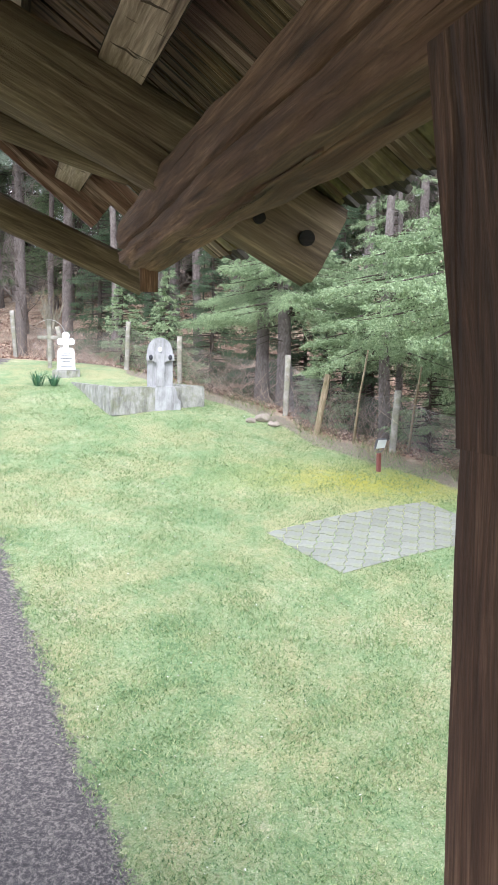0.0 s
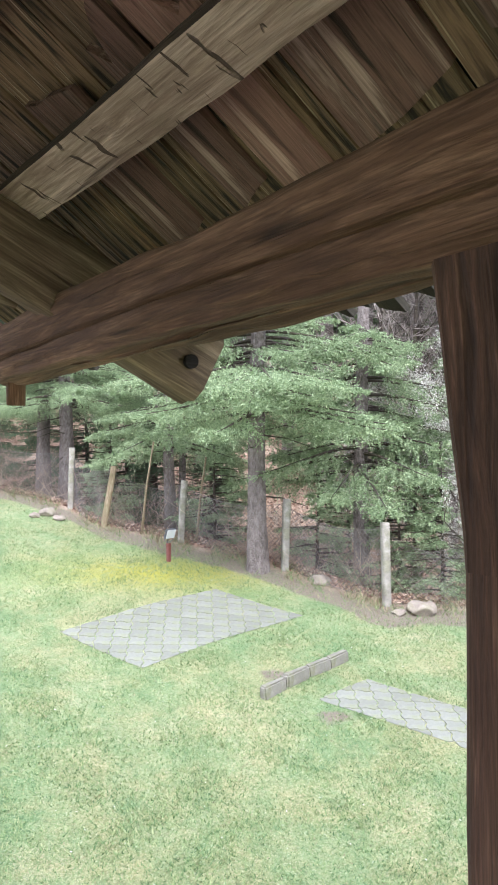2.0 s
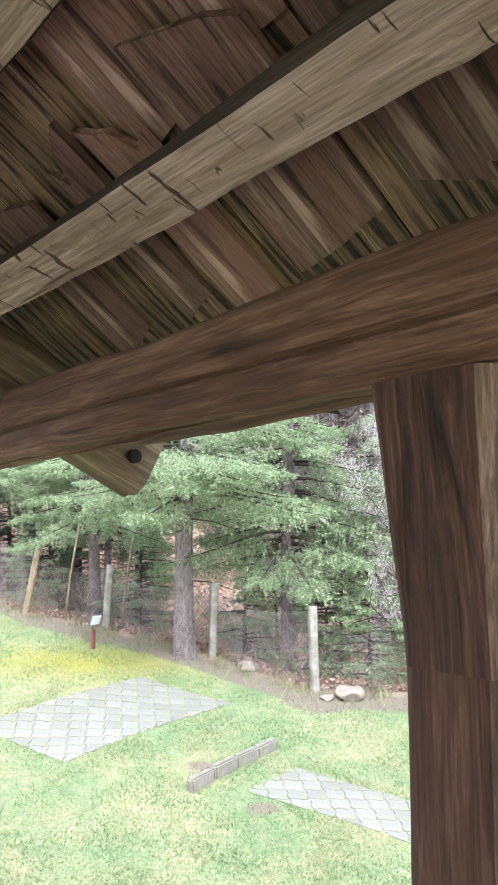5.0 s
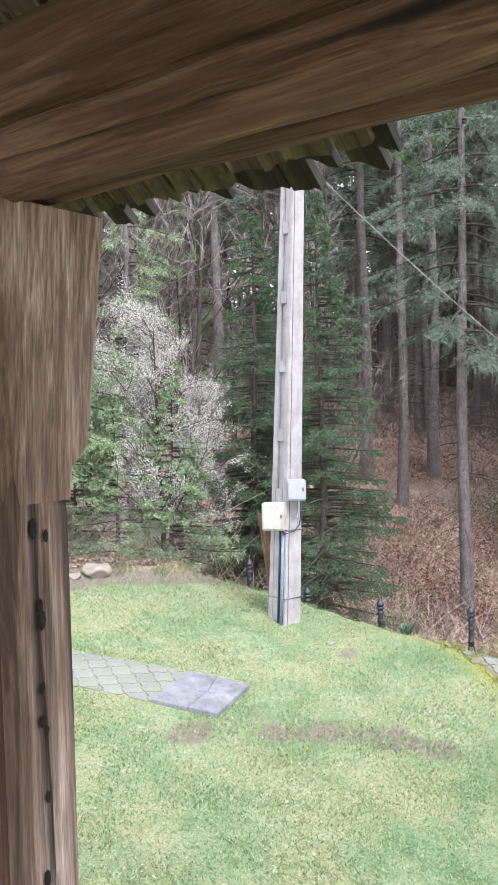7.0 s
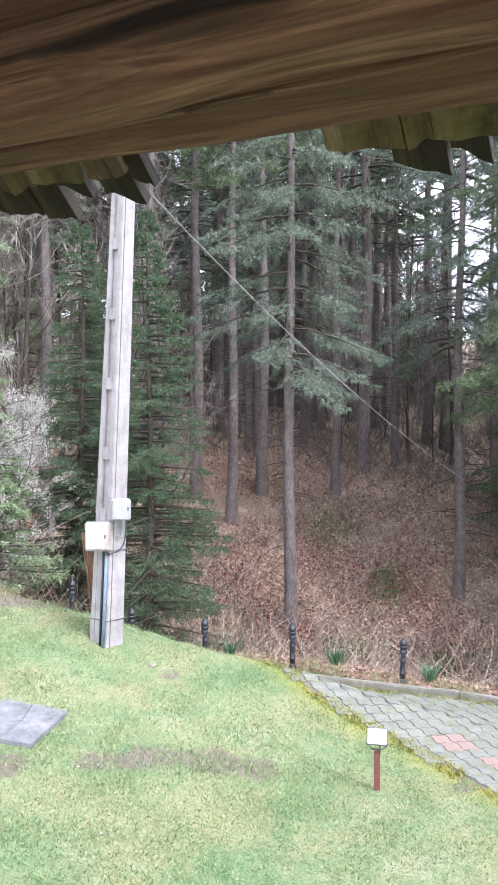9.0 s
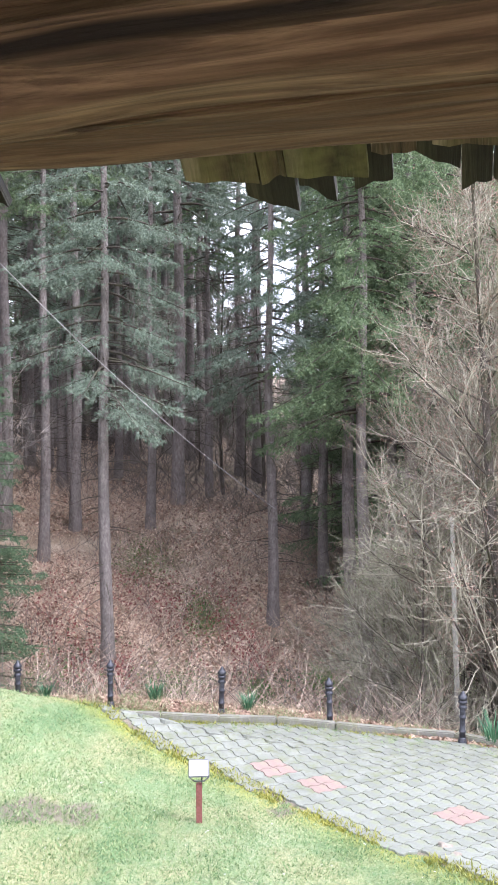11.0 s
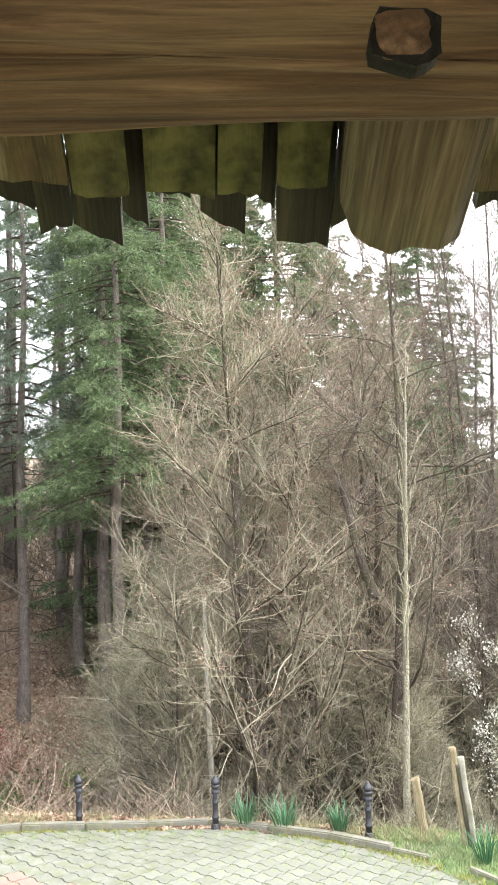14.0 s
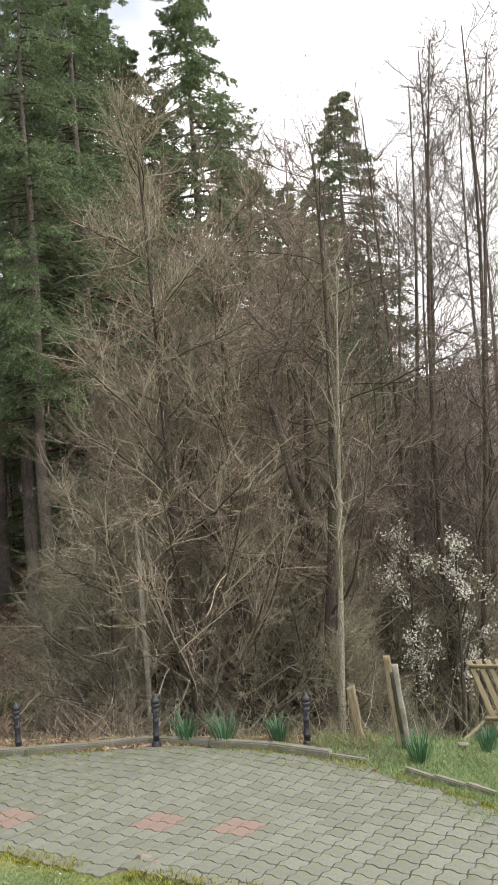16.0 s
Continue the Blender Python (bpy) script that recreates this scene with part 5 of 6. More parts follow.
def conifer(name, seed, height, trunk_r, bare, reach, boughs, twigs, per, nsize, nwidth, droop, mat, bark, label, dead=0, point=1.0, lean=0.0, group="spruces of the wood", live_top=1.0, shape=0.8, fingers=0):
    rs = np.random.RandomState(seed)
    th = thing(name, pose(0, 0, 0), label, "conifer", group)
    zs = np.linspace(-0.4, height, 14)
    ax = np.stack([lean * zs + 0.05 * np.sin(zs * 0.7 + seed), 0.05 * np.cos(zs * 0.6 + seed), zs], 1)
    rad = trunk_r * np.clip(1.0 - zs / height * 0.93, 0.05, 1) * (1 + 0.35 * np.exp(-np.maximum(zs, 0) * 3))
    lines = [(ax, rad)]

    def axis_at(z):
        return np.array([np.interp(z, zs, ax[:, 0]), np.interp(z, zs, ax[:, 1]), z])

    B, T = [], []
    blines = []
    for k in range(boughs):
        u = (k + rs.rand()) / boughs
        z = height * (bare + (live_top - bare) * u)
        a = rs.uniform(0, 2 * np.pi)
        L = reach * max(0.08, (1 - u) ** shape * point + (1 - point) * 0.6) * rs.uniform(0.7, 1.15)
        o = np.array([np.cos(a), np.sin(a), 0])
        m = 6
        s = np.linspace(0, 1, m)
        dz = L * (0.10 * s - droop * s ** 1.6 + 0.12 * s ** 3)
        pts = axis_at(z) + o * (L * s)[:, None] + np.array([0, 0, 1]) * dz[:, None]
        blines.append((pts, np.linspace(0.012 + 0.010 * L, 0.004, m)))
        q = np.array([-np.sin(a), np.cos(a), 0])
        n = max(int(twigs * 0.35), int(twigs * L / reach))
        tt = rs.uniform(0.18, 1.0, n)
        pb = np.stack([np.interp(tt, s, pts[:, i]) for i in range(3)], 1)
        ln = L * 0.36 * (1.15 - tt) * rs.uniform(0.6, 1.2, n) + 0.10
        sg = rs.choice([-1, 1], n)
        dirs = o * 0.65 + q * (sg * rs.uniform(0.4, 1.0, n))[:, None] + np.array([0, 0, -1]) * rs.uniform(0.1, 0.35 + droop, n)[:, None]
        dirs /= np.linalg.norm(dirs, axis=1)[:, None]
        B.append(pb)
        T.append(pb + dirs * ln[:, None])
    for k in range(dead):
        z = height * rs.uniform(0.08, bare + 0.08)
        a = rs.uniform(0, 2 * np.pi)
        L = rs.uniform(0.3, 1.0) * reach * 0.55
        o = np.array([np.cos(a), np.sin(a), rs.uniform(-0.35, 0.1)])
        p0 = axis_at(z)
        blines.append((np.stack([p0, p0 + o * L * 0.5, p0 + o * L + [0, 0, -0.1 * L]]), [0.014, 0.009, 0.004]))
    v, f = tubes(lines, 10)
    mesh_np("trunk", v, f, bark, parent=th, smooth=True)
    v, f = tubes(blines, 4)
    tagged(mesh_np("bough_wood", v, f, M_bark_dark, parent=th), kind="stuff")
    B, T = np.concatenate(B), np.concatenate(T)
    if fingers:
        n, d = len(B), T - B
        ln = np.linalg.norm(d, axis=1)
        sb, st = [B], [T]
        for k in range(fingers):
            u = (k + rs.uniform(0.2, 0.9, n)) / fingers
            q = B + d * u[:, None]
            w = d / ln[:, None] + rs.normal(size=(n, 3)) * 0.55 + np.array([0, 0, -0.25])
            w /= np.linalg.norm(w, axis=1)[:, None]
            sb.append(q)
            st.append(q + w * (ln * rs.uniform(0.3, 0.6, n) * (1.1 - 0.6 * u))[:, None])
        B, T = np.concatenate(sb), np.concatenate(st)
    v, f = needles(rs, B, T, per, nsize, nwidth)
    tagged(mesh_np("crown", v, f, mat, parent=th), kind="stuff")
    return th


def put(th, b, r, turn=0.0, scale=1.0, lift=-0.05, first=False):
    x, y = spot(b, r)
    m = pose(x, y, zland(x, y) + lift, 0, 0, turn)
    if first:
        th.matrix_basis = m @ Matrix.Diagonal((scale, scale, scale, 1))
        return th
    keep = th.matrix_basis.copy()
    ob = copy_thing(th, m)
    ob.matrix_basis = m @ Matrix.Diagonal((scale, scale, scale, 1))
    th.matrix_basis = keep
    return ob


def bare_tree(name, seed, height, trunk_r, limbs, subs, twigs, spread, bark, twigmat, label, start=0.25, up=0.7, wig=0.12, buds=None, lean=(0, 0), category="tree", group="", tl=0.55, twig_r=0.0045, extra=()):
    """A leafless tree: trunk, limbs, branches and many fine twigs."""
    rs = np.random.RandomState(seed)
    th = thing(name, pose(0, 0, 0), label, category, group)
    n = 9
    s = np.linspace(0, 1, n)
    tr = np.stack([lean[0] * height * s + wig * np.sin(3.1 * s + seed) * height * 0.12, lean[1] * height * s + wig * np.cos(2.7 * s + seed) * height * 0.12, -0.3 + (height + 0.3) * s], 1)
    tr[0, :2] = 0
    big, mid, fine = [(tr, trunk_r * (1 - 0.9 * s) + 0.004)], [], []
    ends = []

    def grow(p, d, L, r0, r1, m, curl, rise):
        pts = [p]
        d = d / np.linalg.norm(d)
        for _ in range(m):
            d = d + rs.normal(size=3) * curl + np.array([0, 0, rise])
            d = d / np.linalg.norm(d)
            pts.append(pts[-1] + d * L / m)
        return np.array(pts), np.linspace(r0, r1, m + 1)

    lim = list(extra)
    for k in range(limbs):
        u = start + (0.97 - start) * (k + rs.rand()) / limbs
        p = np.array([np.interp(u, s, tr[:, i]) for i in range(3)])
        a = rs.uniform(0, 2 * np.pi)
        d = np.array([np.cos(a), np.sin(a), up * rs.uniform(0.5, 1.4)])
        L = spread * height * (1.15 - 0.75 * u) * rs.uniform(0.6, 1.1)
        lim.append((p, d, L, max(0.009, trunk_r * 0.32 * (1.1 - u))))
    for p, d, L, r in lim:
        pts, rad = grow(p, np.asarray(d, float), L, r, 0.006, 7, wig, 0.03)
        big.append((pts, rad))
        for _ in range(subs):
            i = rs.randint(1, 8)
            q = pts[i]
            dd = (pts[min(i + 1, 7)] - pts[i - 1])
            dd = dd / np.linalg.norm(dd) + rs.normal(size=3) * 0.65 + [0, 0, 0.15]
            sp, sr = grow(q, dd, L * rs.uniform(0.25, 0.5), 0.007, 0.0035, 5, wig, 0.05)
            mid.append((sp, sr))
            for _ in range(twigs):
                j = rs.randint(1, 6)
                td = sp[j] - sp[j - 1]
                td = td / np.linalg.norm(td) + rs.normal(size=3) * 0.6 + [0, 0, 0.12]
                tp, tr_ = grow(sp[j], td, tl * rs.uniform(0.5, 1.2), twig_r, twig_r * 0.5, 3, wig * 1.3, 0.03)
                fine.append((tp, tr_))
                ends.append(tp)
    v, f = tubes(big, 7)
    mesh_np("trunk", v, f, bark, parent=th, smooth=True)
    v, f = tubes(mid, 4)
    tagged(mesh_np("branch_wood", v, f, twigmat, parent=th), kind="stuff")
    v, f = tubes(fine, 3)
    tagged(mesh_np("twig_wood", v, f, twigmat, parent=th), kind="stuff")
    if buds:
        mat, count, size = buds
        e = np.array([t[rs.randint(1, 4)] for t in (ends[i % len(ends)] for i in rs.permutation(max(len(ends), count))[:count])])
        e = e + rs.normal(size=e.shape) * 0.03
        a, c = rs.normal(size=e.shape), rs.normal(size=e.shape)
        a /= np.linalg.norm(a, axis=1)[:, None]
        c = np.cross(a, c)
        c /= np.linalg.norm(c, axis=1)[:, None]
        sz = size * rs.uniform(0.6, 1.3, (len(e), 1))
        v = np.stack([e - a * sz, e - c * sz * 0.7, e + a * sz, e + c * sz * 0.7], 1).reshape(-1, 3)
        tagged(mesh_np("bud_cover" if size < 0.014 else "blossom", v, np.arange(len(v)).reshape(-1, 4), mat, parent=th), kind="stuff")
    return th


# the wood: tall spruces with bare lower trunks
tall = [conifer("spruce_tree", 40 + i, 21 + i, 0.17 + 0.015 * i, (0.34, 0.52, 0.60)[i % 3], 2.5, (95, 62, 52)[i], 34, 20, 0.13, 0.011, 0.55, (M_needle_blue, M_needle, M_needle_blue)[i % 3], M_bark,
                "tall spruce with bare grey trunk and drooping boughs in a wood", dead=80, point=0.9) for i in range(3)]
WOOD = ((55.9, 30.2, 1.35), (49.04, 27.6, 1.0), (54.0, 27.9, 0.8), (62.3, 22.06, 0.9), (57.87, 31.7, 0.75), (61.1, 34.3, 1.1), (59.97, 34.2, 1.1), (64.6, 30, 1.05), (51.8, 33.4, 0.8), (65.8, 26, 1.0), (47, 25, 0.9),
        (44.5, 27, 1.0), (52.8, 35, 1.0), (56.6, 36, 1.05), (67.6, 23, 0.95), (68.5, 30, 1.0), (70.5, 25, 1.0), (41.5, 23, 0.9), (38, 24, 1.0), (34.5, 22, 0.9), (66.5, 36, 1.0), (50.2, 40, 1.1), (48.1, 32, 1.0), (46, 34, 1.0))
rw = random.Random(12)
for k, (b, r, sc) in enumerate(WOOD):
    put(tall[k % 3], b, r, rw.uniform(0, 360), sc, first=k < 3)
for k in range(190):
    b = rw.uniform(32, 72) if k < 110 else rw.uniform(-24, 36)
    if 58.4 < b < 63.4 and k % 4:
        continue
    put(tall[k % 3], b, rw.uniform(29, 80), rw.uniform(0, 360), rw.uniform(0.75, 1.1))
for b, r, sc in ((1.0, 19.5, 0.8), (2.4, 18.6, 0.85), (-6, 26, 0.8), (-9, 27, 0.8), (-3.5, 27, 0.85), (-12, 30, 0.9), (-15, 29, 0.9), (5.5, 25, 0.9), (8, 21, 0.8), (11.5, 24, 0.8), (13, 29, 1.0), (17.5, 26, 0.9), (20, 23, 0.85), (23, 27, 1.0), (26, 24, 0.9), (29, 25, 0.9), (-18, 27, 0.9), (-1, 32, 1.0), (3.5, 33, 1.0), (9.5, 34, 1.0), (15.5, 35, 1.0), (20.5, 34, 1.0), (25, 36, 1.0), (31, 33, 1.0), (-8, 36, 1.0), (-13, 38, 1.0)):
    put(tall[rw.randrange(3)], b, r, rw.uniform(0, 360), sc)
# light bough low on the pale trunk
low = conifer("spruce_tree", 77, 16, 0.13, 0.16, 2.3, 70, 30, 22, 0.11, 0.010, 0.5, M_needle_pale, M_bark, "slender spruce with light green low boughs in a wood", dead=20, point=0.9)
put(low, 33.0, 24, 30, 0.9, first=True)
wood_edge = conifer("spruce_tree", 78, 19, 0.15, 0.315, 2.45, 104, 42, 12, 0.055, 0.009, 0.55, M_needle_blue, M_bark, "slim spruce at the wood's edge with drooping grey-green boughs", dead=36, point=0.9, fingers=3, shape=0.35)
put(wood_edge, 51.1, 18.9, 0, 1.0, first=True)
put(low, 28.5, 19, 200, 0.8)
put(low, 10, 18.5, 100, 0.7)

# big spruces that overhang the fence
near_a = conifer("spruce_tree", 61, 15, 0.165, 0.165, 2.5, 60, 66, 10, 0.040, 0.0092, 0.36, M_needle_pale, M_bark, "large spruce overhanging a wire fence with pale green boughs", live_top=0.30, shape=0.25, dead=10, fingers=4, group="spruces at the fence")
put(near_a, 15.1, 13.45, 20, 1.0, first=True)
near_b = conifer("spruce_tree", 62, 15, 0.15, 0.145, 2.3, 56, 54, 10, 0.042, 0.0095, 0.40, M_needle_pale, M_bark, "spruce at a wire fence with pale green boughs", live_top=0.32, shape=0.3, dead=10, fingers=4, group="spruces at the fence")
put(near_b, 22.3, 14.7, 80, 1.0, first=True)
put(near_b, 9.2, 16.6, 140, 0.8)
put(near_a, 2.2, 18.6, 250, 0.85)

# dense young spruces behind the pole, and small ones at the fence
young = conifer("young_spruce", 63, 8.2, 0.10, 0.03, 1.55, 210, 26, 9, 0.045, 0.0072, 0.26, M_needle_dark, M_bark_dark, "dense dark green young spruce behind a utility pole", group="young spruces", shape=0.62, fingers=3)
put(young, 41.6, 14.9, 0, 0.97, first=True)
put(young, 37.0, 15.6, 120, 0.92)
put(young, 39.2, 17.3, 220, 1.05)
for k in range(30):
    put(young, rw.uniform(36, 71), rw.uniform(44, 66), rw.uniform(0, 360), rw.uniform(0.7, 1.1))
for b, r, sc in ((76.0, 22, 1.2), (79.0, 20.5, 0.85), (80.6, 21.5, 0.95), (83.0, 22.5, 1.2), (86.0, 23.5, 1.1), (73.6, 24, 1.2), (77.6, 24.5, 1.4), (88.8, 26, 0.9), (84.6, 26.5, 1.4)):
    put(young, b, r, rw.uniform(0, 360), sc)
for b, r, sc in ((-2.5, 24, 0.7), (0.8, 22, 0.6), (3.8, 21, 0.62), (6.4, 20.5, 0.7), (8.4, 19.5, 0.55), (12.0, 19.0, 0.55), (-6.5, 26, 0.7), (-10, 28, 0.8)):
    put(young, b, r, rw.uniform(0, 360), sc)
small_spruce = conifer("small_spruce", 64, 3.0, 0.04, 0.04, 1.05, 70, 22, 16, 0.07, 0.011, 0.25, M_needle_pale, M_bark_dark, "small light green spruce beside a wire fence", group="young spruces")
for k, (b, r, sc) in enumerate(((27.3, 13.6, 0.85), (31.2, 13.9, 1.05), (19.3, 14.9, 0.9), (12.3, 16.0, 0.9), (24.6, 14.4, 0.9), (5.2, 17.8, 0.8), (-5.5, 22, 1.0), (-8.5, 23, 0.9))):
    put(small_spruce, b, r, k * 70, sc, first=k == 0)

# full spruces behind the bare trees
back = conifer("tall_spruce", 65, 20, 0.2, 0.08, 4.3, 300, 40, 8, 0.11, 0.015, 0.38, M_needle, M_bark_dark, "tall dark green spruce with full drooping crown", group="full spruces", shape=0.68, fingers=3)
back_high = conifer("tall_spruce", 66, 20, 0.2, 0.36, 3.2, 150, 44, 8, 0.09, 0.012, 0.6, M_needle, M_bark, "tall green spruce with drooping boughs above a bare trunk", group="full spruces", shape=0.55, fingers=3)
put(back_high, 71.8, 23, 0, 1.05, first=True)
put(back_high, 68.6, 20.5, 100, 0.9)
for k, (b, r, sc) in enumerate(((79.4, 29, 1.2), (89.3, 27, 0.92), (77.2, 31, 0.95), (81.5, 30, 0.88), (83.5, 29, 0.82), (85.5, 30, 0.82), (87.2, 31, 0.85), (75.2, 30, 1.0), (84.5, 25, 0.6), (91, 40, 0.65), (73.5, 32, 1.1), (71.6, 27, 1.05), (90.6, 33, 0.7), (80.6, 25, 0.65))):
    put(back, b, r, k * 77, sc, first=k == 0)
for k in range(26):
    put(back, -26 + k * 2.4 + rw.uniform(-0.8, 0.8), rw.uniform(34, 46), rw.uniform(0, 360), rw.uniform(0.7, 0.95))
for k in range(22):
    put(back, rw.uniform(40, 58) if k < 15 else rw.uniform(64, 73), rw.uniform(66, 92), rw.uniform(0, 360), rw.uniform(0.8, 1.1))
for k in range(24):
    put(tall[2], rw.uniform(43, 58) if k < 16 else rw.uniform(63.5, 72), rw.uniform(36, 56), rw.uniform(0, 360), rw.uniform(0.8, 1.05))

# white blossom
bl = bare_tree("blossoming_tree", 71, 3.9, 0.05, 22, 8, 6, 0.42, M_bark_dark, M_twig_dark, "white blossoming wild plum at the edge of a wood", start=0.1, up=1.1, wig=0.10, buds=(M_blossom, 34000, 0.0115), group="blossoming trees", tl=0.3)
put(bl, 30.4, 14.0, 0, 1.0, first=True)
put(bl, 25.6, 15.6, 90, 1.0)
put(bl, 32.6, 15.0, 200, 0.8)
put(bl, 21.5, 17.0, 300, 0.9)
bl2 = bare_tree("blossoming_shrub", 72, 2.6, 0.03, 6, 3, 8, 0.36, M_bark_dark, M_twig_dark, "sparse white blossoming shrub beside a bank", start=0.5, up=1.9, wig=0.06, buds=(M_blossom, 1500, 0.0125), group="blossoming trees", tl=0.10)
put(bl2, 92.6, 15.5, 0, 1.95, first=True)
put(bl2, 95.4, 15.2, 120, 1.9)

# bare trees on the bank
bushy = bare_tree("bare_tree", 81, 8.4, 0.09, 38, 11, 8, 0.30, M_bark_dark, M_twig, "leafless many-branched tree on a bank", start=0.08, up=0.95, wig=0.12, buds=(M_bud, 12000, 0.0125), lean=(-0.02, 0.08), group="bare trees on the bank", tl=0.46, twig_r=0.0034)
put(bushy, 79.3, 14.2, 0, 1.27, first=True)
put(bushy, 76.0, 16.5, 130, 1.2)
put(bushy, 82.0, 19.0, 250, 1.45)
put(bushy, 86.4, 19.5, 40, 1.25)
put(bushy, 73.6, 19.0, 300, 1.0)
put(bushy, 84.0, 16.6, 200, 1.35)
put(bushy, 81.2, 16.2, 95, 1.38)
put(bushy, 86.8, 16.0, 310, 1.25)
shrub = bare_tree("bare_shrub", 82, 4.3, 0.035, 36, 12, 9, 0.46, M_bark_dark, M_twig, "dense leafless shrub with pale twigs", start=0.03, up=0.65, wig=0.13, buds=(M_bud_green, 9000, 0.011), group="bare shrubs on the bank", tl=0.40, twig_r=0.0036)
for k, (b, r, sc) in enumerate(((72.6, 14.6, 1.0), (75.6, 15.4, 1.15), (82.0, 15.6, 1.1), (70.2, 16.6, 0.9), (85.6, 16.5, 1.15), (78.2, 17.0, 1.4), (89.5, 17.5, 1.1), (92.5, 17.0, 1.0), (73.8, 17.5, 1.3), (88.0, 14.6, 0.75), (95.5, 16.5, 1.0), (91, 21.5, 1.2), (94.5, 24.5, 1.3), (97, 25, 1.3), (88, 25, 1.4), (84, 21, 1.3), (93, 27, 1.5), (97, 19, 1.0), (80.5, 21, 1.4))):
    put(shrub, b, r, k * 63, sc, first=k == 0)
crook = bare_tree("crooked_tree", 83, 9.6, 0.105, 22, 9, 6, 0.42, M_bark_dark, M_twig_dark, "dark crooked leafless tree with bent limbs", start=0.3, up=0.55, wig=0.30, buds=(M_bud, 5200, 0.014), lean=(0.02, -0.02), group="crooked bare trees", tl=0.6,
                  extra=((np.array([0.1, 0.0, 4.3]), (-0.25, 1.0, 1.15), 4.4, 0.075),))
put(crook, 86.0, 14.3, 0, 1.12, first=True)
put(crook, 76.8, 19.0, 150, 0.95)
thicket = bare_tree("dark_shrub", 88, 4.6, 0.04, 30, 10, 7, 0.46, M_bark_dark, M_twig_dark, "dense dark leafless shrub on a bank", start=0.04, up=0.6, wig=0.2, group="bare shrubs on the bank", tl=0.42, twig_r=0.0042)
for k, (b, r, sc) in enumerate(((91.0, 18.5, 1.2), (94.2, 18.0, 1.2), (97.0, 17.5, 1.2), (93.0, 22, 1.5), (96.0, 22.5, 1.6), (98.8, 21, 1.5), (88.6, 20, 1.3), (90.2, 26, 1.7), (95.0, 29, 1.9), (98.5, 29, 1.9), (92.4, 31, 2.0), (84.6, 19.2, 1.3), (81.0, 19.2, 1.2), (78.0, 19.6, 1.2), (75.2, 20.0, 1.2), (86.6, 18.2, 1.1))):
    put(thicket, b, r, k * 81, sc, first=k == 0)
slim = bare_tree("slender_tree", 84, 15.0, 0.085, 26, 9, 6, 0.22, M_bark_dark, M_twig_dark, "tall slender leafless tree against the sky", start=0.2, up=1.2, wig=0.20, buds=(M_bud, 900, 0.014), group="slender bare trees", tl=0.6)
for k, (b, r, sc) in enumerate(((91.4, 17.5, 0.92), (94.0, 19.0, 1.05), (95.8, 17.0, 1.0), (86.5, 22, 1.0), (97.5, 21, 1.0), (92.4, 24, 1.0), (95, 26, 1.0), (89.5, 27, 1.0), (96.9, 15.5, 0.95), (99, 18, 1.0), (98, 24, 1.1), (90.4, 20, 0.95), (93.3, 20.5, 1.05))):
    put(slim, b, r, k * 100, sc, first=k == 0)
sap = bare_tree("sapling", 85, 7.0, 0.055, 16, 3, 2, 0.22, M_bark_pale, M_twig, "pale straight sapling with thin upright branches", start=0.33, up=2.2, wig=0.012, lean=(0, -0.05), group="saplings", tl=0.4)
put(sap, 87.5, 12.6, 0, 1.0, first=True)
brush_tree = bare_tree("bare_sapling", 86, 6.5, 0.05, 20, 7, 5, 0.30, M_bark_dark, M_twig_grey, "thin leafless sapling on a wooded slope", start=0.12, up=1.1, wig=0.13, group="bare saplings in the wood", tl=0.5, twig_r=0.006)
for k in range(48):
    put(brush_tree, rw.uniform(24, 42) if k < 26 else rw.uniform(-20, 24), rw.uniform(19, 32) if k < 26 else rw.uniform(26, 38), rw.uniform(0, 360), rw.uniform(0.6, 1.1) * (1.7 if k < 26 else 1.0), first=k == 0)
for k in range(14):
    put(young, rw.uniform(56, 66), rw.uniform(40, 52), rw.uniform(0, 360), rw.uniform(0.5, 0.75))
for k in range(40):
    put(brush_tree, rw.uniform(50, 67), rw.uniform(31, 52), rw.uniform(0, 360), rw.uniform(0.7, 1.5))
wil = bare_tree("coppiced_willow", 87, 1.2, 0.16, 40, 1, 1, 1.1, M_bark_pale, M_stake, "pollarded willow with upright straw-coloured shoots", start=0.5, up=3.2, wig=0.05, tl=0.4)
put(wil, -13.2, 23.0, 0, 1.0, first=True)

# ---- ground cover ----
rg = np.random.RandomState(21)


def scatter_blades(name, x, y, h, w, mat, lean, label, category):
    n = len(x)
    z = land(x, y)
    a = rg.uniform(0, 2 * np.pi, n)
    p = np.stack([x, y, z], 1)
    s = np.stack([np.cos(a), np.sin(a), np.zeros(n)], 1) * w[:, None]
    l = rg.normal(size=(n, 3)) * lean * h[:, None]
    l[:, 2] = h
    v = np.stack([p - s, p + s, p + l], 1).reshape(-1, 3)
    ob = mesh_np(name, v, np.arange(3 * n).reshape(-1, 3), mat)
    return tagged(ob, label, category, kind="stuff")


def in_quad(x, y, q):
    ok = np.ones(len(x), bool)
    for (x0, y0), (x1, y1) in zip(q, q[1:] + q[:1]):
        ok &= (x1 - x0) * (y - y0) - (y1 - y0) * (x - x0) > 0
    return ok


